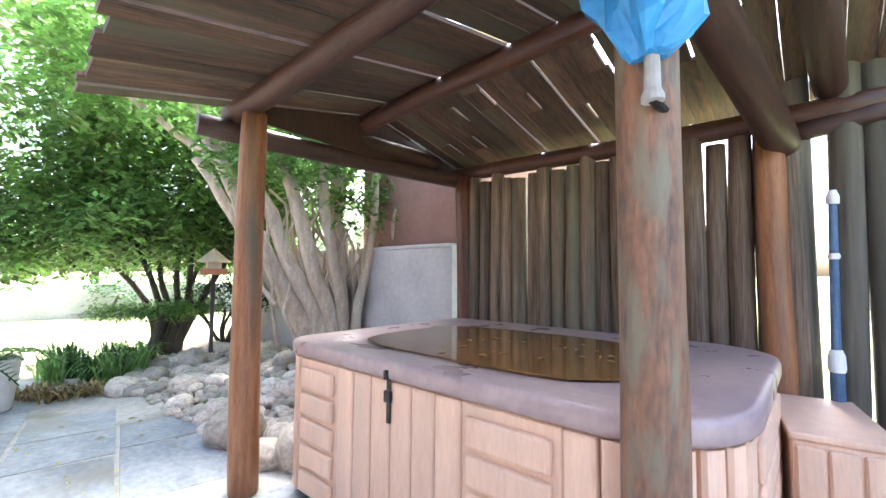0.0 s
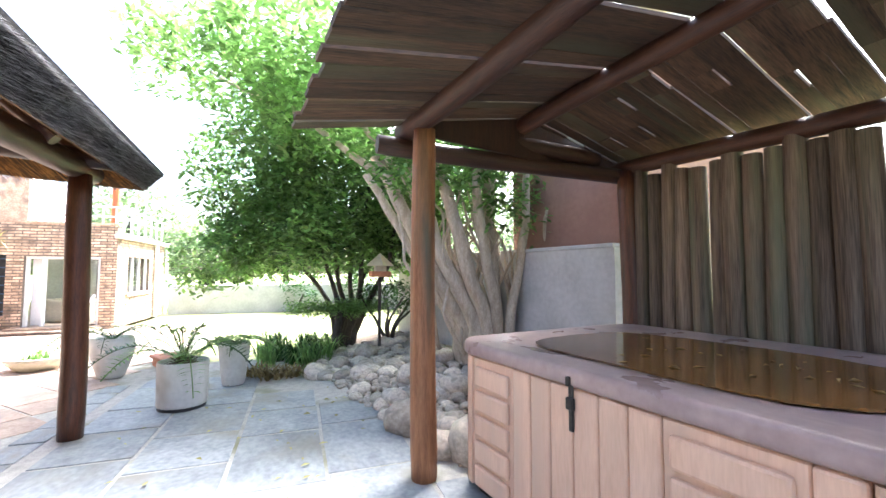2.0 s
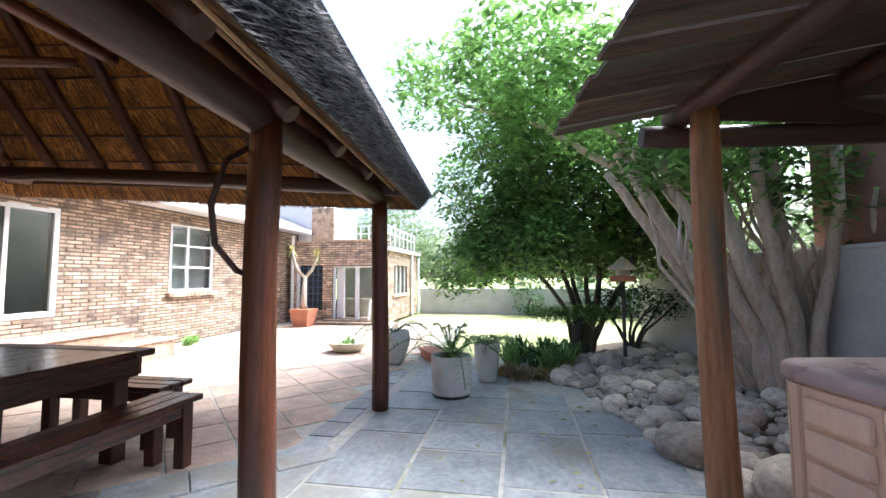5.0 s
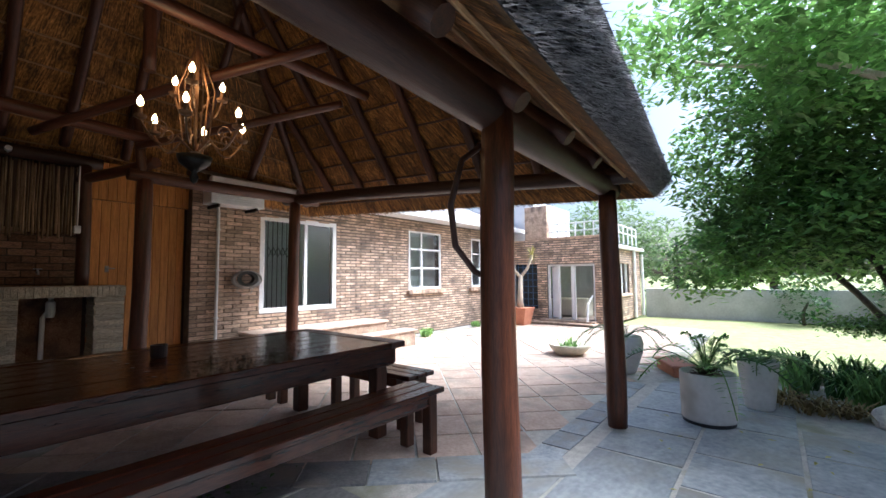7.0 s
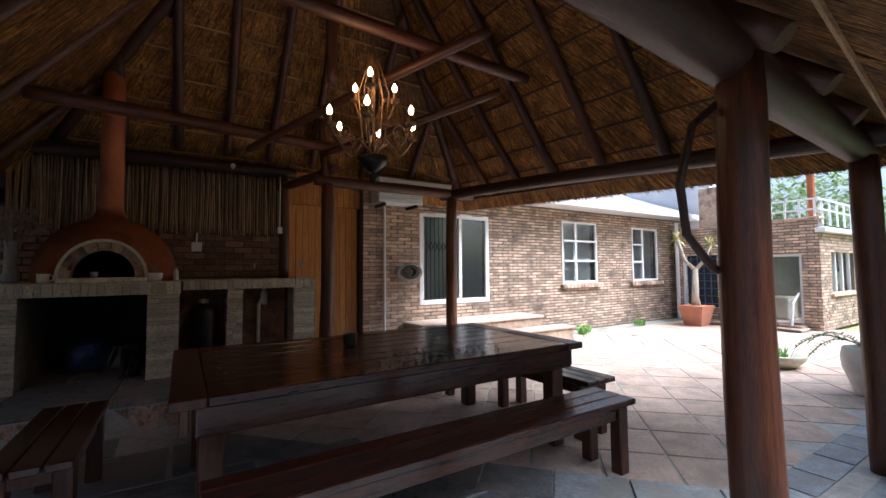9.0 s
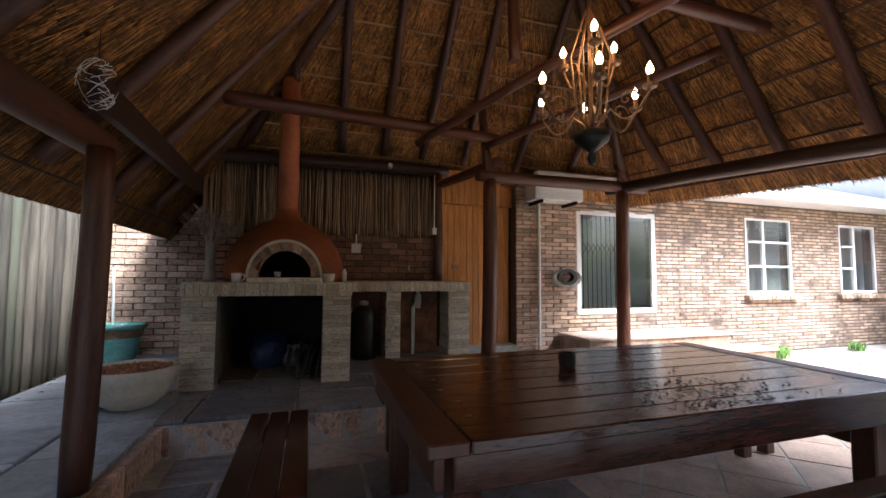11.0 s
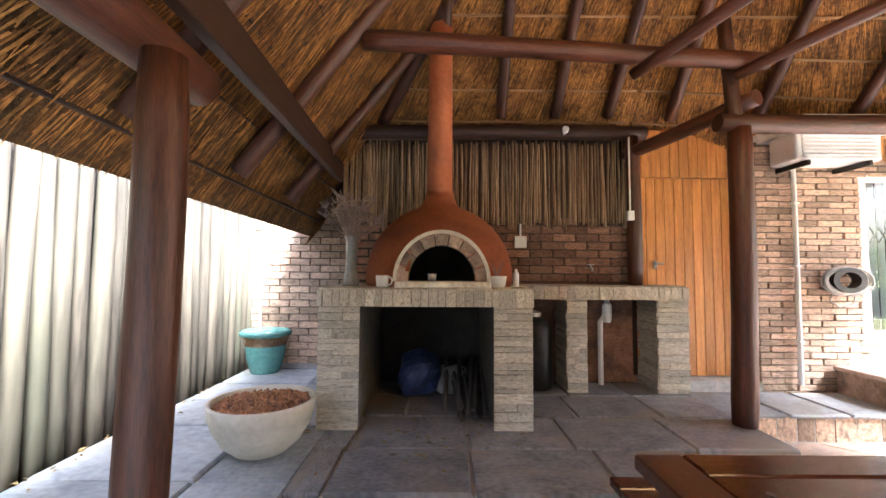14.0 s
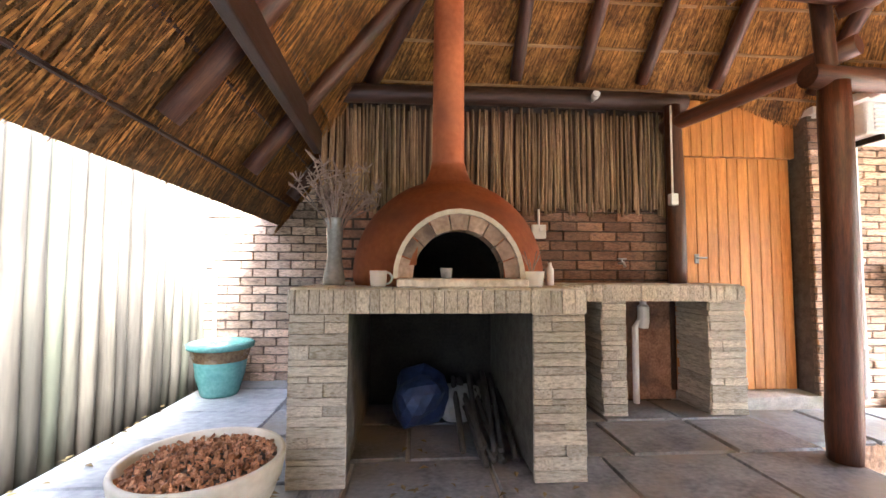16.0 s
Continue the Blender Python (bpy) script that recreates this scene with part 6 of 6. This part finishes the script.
limb(fig, [(-0.5, -1.1, 2.8), (-1.2, -2.2, 3.8), (-2.0, -3.8, 4.7)], 0.06, 0.025, BARK_PALE)
limb(fig, [(-0.2, -1.1, 2.9), (-0.6, -1.6, 3.9), (-1.0, -2.4, 4.9)], 0.055, 0.02, BARK_PALE)
crown("crown", [(0.3, 0.3, 2.6, 0.7, 0.8, 0.35), (0.35, 1.05, 2.2, 0.4, 0.4, 0.4), (0.45, 1.1, 1.6, 0.28, 0.3, 0.35), (0.2, -0.9, 2.75, 0.6, 0.6, 0.3), (0.4, 0.5, 2.2, 0.4, 0.5, 0.3), (0.5, -0.3, 2.9, 0.6, 0.6, 0.35), (-0.2, -0.2, 3.4, 1.5, 1.3, 0.6)], 1500, 0.14, LEAF_TREE, fig, 13)
crown("high_crown", [(-0.9, -1.6, 4.1, 1.5, 1.5, 0.9), (-0.6, -2.4, 4.6, 1.4, 1.3, 0.8), (-2.0, -3.6, 4.9, 1.6, 1.5, 0.7), (-1.3, -2.8, 3.6, 0.8, 0.8, 0.4)], 620, 0.16, LEAF_TREE, fig, 16)

mush = thing("clipped_shrub", "flat-topped clipped green shrub on a dark stem", "shrub", (-6.75, 0.12, -0.05))
limb(mush, [(0, 0, 0), (0.03, 0, 0.3), (0, 0, 0.74)], 0.06, 0.045, BARK_DARK, "stem")
crown("crown", [(0, -0.1, 0.78, 0.5, 0.7, 0.07), (0.1, -0.45, 0.76, 0.45, 0.4, 0.06), (-0.1, 0.35, 0.8, 0.4, 0.4, 0.06)], 60000, 0.055, LEAF_TREE, mush, 14)
bush = thing("shrub", "dark green shrub with bare crooked branches", "shrub", (-6.9, 0.95, 0.1))
for k in range(6):
    a = k * 1.05
    limb(bush, [(0, 0, 0), (0.2 * math.cos(a), 0.2 * math.sin(a), 0.4), (0.55 * math.cos(a), 0.55 * math.sin(a), 0.8)], 0.03, 0.012, BARK_DARK, "branch")
crown("crown", [(0, 0, 0.8, 0.7, 0.6, 0.25)], 9000, 0.07, LEAF_DARK, bush, 15)
feeder = thing("bird_feeder", "small roofed wooden bird feeder on a pole", "bird feeder", (-6.35, 0.66, 0))
part("pole", tube_points(bmesh.new(), [(0, 0, 0), (0, 0, 1.2)], 0.025, 8), BARK_DARK, feeder)
part("tray", box((-0.14, -0.14, 1.2), (0.14, 0.14, 1.28), 0.005), CLAY_POT, feeder)
bm = bmesh.new()
add_lathe(bm, [(0.2, 1.36), (0.19, 1.38), (0.0, 1.55)], 4)
part("roof", bm, CREAM_POT, feeder)
part("house", box((-0.08, -0.08, 1.28), (0.08, 0.08, 1.37), 0.004), CREAM_POT, feeder)

for k, (x, y, s, h) in enumerate(((-18, -3.8, 1.7, 3.6), (-19, -1.0, 2.2, 4.4), (-18.5, 1.8, 1.9, 3.8), (-20, -7, 2.6, 5.0), (-22, 5.5, 2.2, 4.2), (-17, 5.8, 2.0, 3.8), (-13, 6.0, 1.9, 3.8), (-10, 6.2, 1.6, 3.6), (-20, -9.5, 2.4, 4.6))):
    t = thing("tree", "hazy pale green leafy tree beyond the boundary wall", "tree", (x, y, 0), 0, "trees beyond the wall")
    limb(t, [(0, 0, 0), (0.1, 0, h * 0.4), (0, 0.1, h * 0.7)], 0.14, 0.06, BARK_DARK, "trunk")
    # distance haze is mixed into the pale leaf colour of these trees
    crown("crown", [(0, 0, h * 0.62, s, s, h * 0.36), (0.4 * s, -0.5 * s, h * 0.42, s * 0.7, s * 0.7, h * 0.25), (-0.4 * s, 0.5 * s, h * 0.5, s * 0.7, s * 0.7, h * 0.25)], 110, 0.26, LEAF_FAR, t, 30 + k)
for k, (x, y) in enumerate(((-14.6, 3.2), (-12.8, 3.3), (-11.0, 3.2), (-14.9, 1.4), (-14.9, -0.4))):
    t = thing("shrub", "dark green shrub growing against the boundary wall", "shrub", (x, y, -0.05), 0, "shrubs at the wall")
    limb(t, [(0, 0, 0), (0.1, 0.1, 0.6)], 0.05, 0.03, BARK_DARK, "stem")
    crown("crown", [(0, 0, 0.75, 0.9, 0.6, 0.7)], 900, 0.14, LEAF_DARK, t, 60 + k)

# ---- hanging ring on the pavilion post ----
ring = thing("rope_ring", "dark bent branch hanging from the pavilion post", "hanging branch", (-2.28, -2.06, 1.26))
ring.scale = (0.8, 0.8, 0.8)
part("loop", tube_points(bmesh.new(), [(0.06, 0.05, 0.0), (0.26, 0.03, 0.06), (0.40, 0.0, 0.2), (0.44, 0.0, 0.42), (0.36, 0.02, 0.68), (0.2, 0.05, 0.8), (0.05, 0.08, 0.86)], 0.018, 8), BEAM_DARK, ring)
basket = thing("wire_basket", "ball of white wire mesh hung from the beam", "wire ball", (0.88, -4.36, 2.16))
bm = bmesh.new()
for k in range(40):
    a, b = rng.uniform(0, 6.28), rng.uniform(0, 3.14)
    c, e = a + rng.uniform(0.6, 1.8), b + rng.uniform(-0.8, 0.8)
    f = lambda u, v: (0.08 * math.cos(u) * math.sin(v), 0.08 * math.sin(u) * math.sin(v), 0.12 * math.cos(v))
    tube_points(bm, [f(a, b), f((a + c) / 2, (b + e) / 2), f(c, e)], 0.0016, 4)
part("wire", bm, WHITE_PLASTIC, basket)
part("hanger", tube_points(bmesh.new(), [(0, 0, 0.09), (0.0, 0, 0.26)], 0.002, 4), BLACK_METAL, basket)

# ---- paving slabs, bricks (pieces last) ----
def slab_mesh(seed, mat, bev=0.006):
    r = random.Random(seed)
    bm = box((0, 0, -0.03), (1, 1, 0.0))
    for v in bm.verts:
        v.co.x += r.uniform(-0.012, 0.012)
        v.co.y += r.uniform(-0.012, 0.012)
    top = [f for f in bm.faces if f.normal.z > 0.5]
    bmesh.ops.bevel(bm, geom=list(top[0].edges), offset=0.012, segments=1, affect="EDGES")
    me = bpy.data.meshes.new("slab")
    bm.to_mesh(me)
    bm.free()
    me.materials.append(mat)
    return me


SLABS = [slab_mesh(s, SLATE) for s in range(5)]
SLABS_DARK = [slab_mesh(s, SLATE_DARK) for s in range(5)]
TANS = [slab_mesh(s, TAN_PAVER) for s in range(5)]


def slab(parent, meshes, x, y, z, w, d, turn=0.0):
    o = new("slab", rng.choice(meshes))
    o.parent = parent
    o.matrix_basis = pose(x, y, z + rng.uniform(-0.003, 0.003), 0, 0, turn) @ Matrix.Diagonal((w, d, 1, 1))


def tan_zone(x, y):
    return y < -2.2 and x < -2.9 + (-2.5 - y) * 0.92


def on_platform(x, y):
    return (-1.28 < x < 0.93 and y < -5.5) or (-2.03 < x <= -1.28 and y < -6.1) or (x >= 0.93 and y < -2.9)


rows = [3.3, 2.7, 2.1, 1.53, 0.93, 0.33, -0.27, -0.87, -1.5, -2.1, -2.7, -3.3, -3.9, -4.5, -5.1, -5.5]
for a, b in zip(rows, rows[1:]):
    x = -6.0 + rng.uniform(-0.3, 0.1)
    while x < 2.4:
        w = rng.choice((0.6, 0.6, 0.75, 0.9))
        cx, cy = x + w / 2, (a + b) / 2
        skip = (cy > bed_edge(min(cx, -2.9)) + 0.1 and cx < -2.85) or tan_zone(cx, cy) or on_platform(cx, cy) or (cx < -5.3 and cy > -0.8) or cx > 2.45
        if not skip:
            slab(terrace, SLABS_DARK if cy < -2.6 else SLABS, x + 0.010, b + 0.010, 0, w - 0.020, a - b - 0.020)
        x += w
# clay pavers laid on the diagonal under and beyond the table
s = 0.46
c45 = math.sqrt(0.5)
for i in range(-36, 40):
    for j in range(-36, 40):
        u, v = i * s, j * s
        x, y = -5.0 + (u - v) * c45, -4.6 + (u + v) * c45
        cx, cy = x, y + s * c45
        if tan_zone(cx, cy) and -11.2 < cx and -6.9 < cy < -2.45 and not on_platform(cx, cy) and cx > -8.0:
            slab(yard if cx < -6 else terrace, TANS, x, y, 0, s - 0.014, s - 0.014, 45)
part("slabs", (lambda bm: [add_box(bm, (-12 + i * 0.5, -6.9 + j * 0.5, -0.02), (-12 + i * 0.5 + 0.485, -6.9 + j * 0.5 + 0.485, 0.0)) for i in range(8) for j in range(9)] and bm)(bmesh.new()), TAN_PAVER, yard)

# border course of slate between the two pavings
x = -5.9
while x < -3.2:
    w = rng.uniform(0.3, 0.5)
    slab(terrace, SLABS, x, -2.44, 0.002, w - 0.015, 0.22)
    x += w
run = 0.0
while run < 3.9:
    w = rng.uniform(0.34, 0.5)
    slab(terrace, SLABS if run < 1.2 else SLABS_DARK, -3.45 + run * 0.677, -2.26 - run * 0.736, 0.008, w - 0.012, 0.34, -47.4)
    run += w

# slabs of the platform, with a rough lip
for y0, y1 in ((-5.52, -6.05), (-6.05, -6.62), (-6.62, -7.15), (-7.15, -7.6)):
    x = -1.30 if y0 > -6.0 else -2.06
    xe = 0.95
    while x < xe - 0.05:
        w = min(rng.choice((0.55, 0.65, 0.75)), xe - x)
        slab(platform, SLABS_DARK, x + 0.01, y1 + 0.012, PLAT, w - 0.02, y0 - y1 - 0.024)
        x += w
y = -2.95
while y > -8.35:
    d = rng.choice((0.5, 0.6, 0.75))
    for x0, w in ((0.93, 0.5), (1.43, 0.88)):
        slab(platform, SLABS, x0 + 0.012, y - d + 0.012, PLAT, w - 0.024, d - 0.024)
    y -= d
x = -2.06
while x > -3.5:
    slab(platform, SLABS, x - 0.48, -7.38, PLAT - 0.025, 0.46, 0.62)
    x -= 0.5
# riser bricks
BRICKS = []
for sd in range(5):
    r = random.Random(sd)
    bm = box((0, 0, 0), (1, 0.06, 1), 0.0)
    bmesh.ops.bevel(bm, geom=bm.edges[:], offset=0.012, segments=1, affect="EDGES")
    for v in bm.verts:
        v.co.y += r.uniform(-0.004, 0.004)
    me = bpy.data.meshes.new("brick")
    bm.to_mesh(me)
    bm.free()
    me.materials.append(BRICK_RED)
    BRICKS.append(me)
HOUSE_BRICKS = []
for me in BRICKS:
    me2 = me.copy()
    me2.materials.clear()
    me2.materials.append(BRICK_HOUSE)
    HOUSE_BRICKS.append(me2)


def brick(parent, x, y, z, w, h, turn=0.0, meshes=BRICKS, d=1.0):
    o = new("brick", rng.choice(meshes))
    o.parent = parent
    o.matrix_basis = pose(x, y, z, 0, 0, turn) @ Matrix.Diagonal((w, d, h, 1))


for x0, x1, y in ((-1.28, 0.93, -5.60), (-2.03, -1.28, -6.165), (-3.5, -2.06, -6.855)):
    x = x0
    while x < x1 - 0.03:
        w = min(rng.uniform(0.12, 0.2), x1 - x)
        brick(platform, x, y, 0.01, w - 0.012, PLAT - 0.05, 0, HOUSE_BRICKS)
        x += w
y = -2.9
while y > -5.5:
    w = rng.uniform(0.15, 0.24)
    brick(platform, 0.95, y - w, 0.01, w - 0.012, PLAT - 0.05, 90, HOUSE_BRICKS)
    y -= w

# brick face of the oven wall

def wall_bricks(parent, x0, x1, z0, z1, y, holes, meshes, near, bw, bh, tag, m=None):
    """Courses of brick; the near stretch as single pieces, the rest joined."""
    r = random.Random(9)
    vs, fs = [], []
    single = 0
    row, z = 0, z0
    while z < z1 - 0.02:
        x = x0 - (bw / 2 if row % 2 else 0)
        while x < x1:
            a, b = max(x, x0), min(x + bw - 0.010, x1)
            x += bw
            if b - a < 0.03:
                continue
            if any(a < h[1] and b > h[0] and z < h[3] and z + bh > h[2] for h in holes):
                for h in holes:
                    if a < h[1] and b > h[0] and z + bh * 0.5 < h[3] and z + bh * 0.5 > h[2]:
                        if a < h[0]:
                            b = min(b, h[0])
                        elif b > h[1]:
                            a = max(a, h[1])
                        else:
                            b = a
                if b - a < 0.03:
                    continue
            if near[0] < (a + b) / 2 < near[1] and single < 300:
                brick(parent, a, y - 0.05, z, b - a, bh - 0.011, 0, meshes, r.uniform(0.9, 1.25))
                single += 1
            else:
                n0, e = len(vs), 0.006
                yy = y + 0.006 + r.uniform(-0.006, 0.008)
                vs += [(a, y - 0.05, z), (b, y - 0.05, z), (b, y - 0.05, z + bh - 0.011), (a, y - 0.05, z + bh - 0.011), (a + e, yy, z + e), (b - e, yy, z + e), (b - e, yy, z + bh - 0.011 - e), (a + e, yy, z + bh - 0.011 - e)]
                fs += [tuple(n0 + k for k in f) for f in ((4, 7, 6, 5), (0, 4, 5, 1), (1, 5, 6, 2), (2, 6, 7, 3), (3, 7, 4, 0))]
        z += bh
        row += 1
    me = bpy.data.meshes.new("bricks")
    me.from_pydata(vs, [], fs)
    me.materials.append(meshes[0].materials[0])
    ob = new("bricks", me)
    ob.parent = parent
    if m is not None:
        ob.matrix_basis = m
    tagged(ob, tag, kind="stuff")


wall_bricks(wall_oven, -1.78, 1.08, 0.26, 1.86, -7.68, [(-1.7, 1.0, 0.0, 1.15)], BRICKS, (-1.7, 0.2), 0.235, 0.082, "rustic bricks of the oven wall, daylight-pale in the recess")
# recess takes paler house brick: its stronger daylight is put into the colour
wall_bricks(wall_oven, 1.02, 2.5, 0.26, 2.5, -8.36, [], HOUSE_BRICKS, (0, 3), 0.235, 0.082, "rustic bricks of the oven wall, daylight-pale in the recess")
wall_bricks(wall_house, -12.2, -2.86, 0.0, 2.6, HY - 0.03, holes, HOUSE_BRICKS, (-3.9, -2.8), 0.25, 0.06, "brown face bricks of the house wall")

wall_bricks(wing, -15.0, WX, 0.0, 2.05, WY, [(-13.7, -12.2, 0.75, 1.65)], HOUSE_BRICKS, (90, 91), 0.25, 0.065, "face bricks of the house wing")
wall_bricks(wing, -7.3, WY, 0.0, WT, 0.0, [(-7.12, -6.30, 0.34, 1.64), (-6.0, -4.66, 0.09, 1.6)], HOUSE_BRICKS, (90, 91), 0.25, 0.065, "face bricks of the house wing", Matrix(((0, 1, 0, WX), (1, 0, 0, 0), (0, 0, 1, 0), (0, 0, 0, 1))))

# fallen leaves on the floor and the table
r6 = random.Random(8)
for cx, cy, sp, n, z, mat, lab in ((-1.5, -3.75, 0.45, 120, 0.012, LEAF_DARK, "fallen green leaves under the table"), (-3.8, -0.6, 1.8, 60, 0.012, LEAF_YELLOW, "scattered yellow leaves on slate paving"), (-1.85, -3.62, 0.5, 260, 0.763, WET_LITTER, "dark wet leaf litter on the table top"), (2.25, -6.2, 0.12, 60, PLAT + 0.01, DRY_LEAF, "dry leaves along the fence foot"), (0.3, -6.15, 0.7, 50, PLAT + 0.01, DRY_LEAF, "dry leaves on the oven platform"), (-1.75, 1.45, 0.6, 26, 0.8515, DRY_LEAF, "dry leaves floating on the tub cover")):
    bm = bmesh.new()
    for k in range(n):
        x, y = cx + r6.gauss(0, sp * (0.5 if "fence" not in lab else 0.35)), cy + r6.gauss(0, sp * 0.35 if "fence" not in lab else 1.0)
        if "table top" in lab:
            y = max(-4.7, min(-3.45, y))
        a = r6.uniform(0, 6.28)
        d = Vector((math.cos(a), math.sin(a), 0))
        s2 = Vector((-d.y, d.x, 0))
        ln = r6.uniform(0.03, 0.07) * (0.55 if "table top" in lab else 1)
        p = Vector((x, y, z))
        up = Vector((0, 0, r6.uniform(0.001, 0.014)))
        vs = [bm.verts.new(q) for q in (p, p + d * ln * 0.5 + s2 * ln * 0.2 + up, p + d * ln, p + d * ln * 0.5 - s2 * ln * 0.2 + up * 0.6)]
        bm.faces.new(vs)
    o = part("fallen_leaves", bm, mat)
    tagged(o, lab, "leaves", kind="stuff")
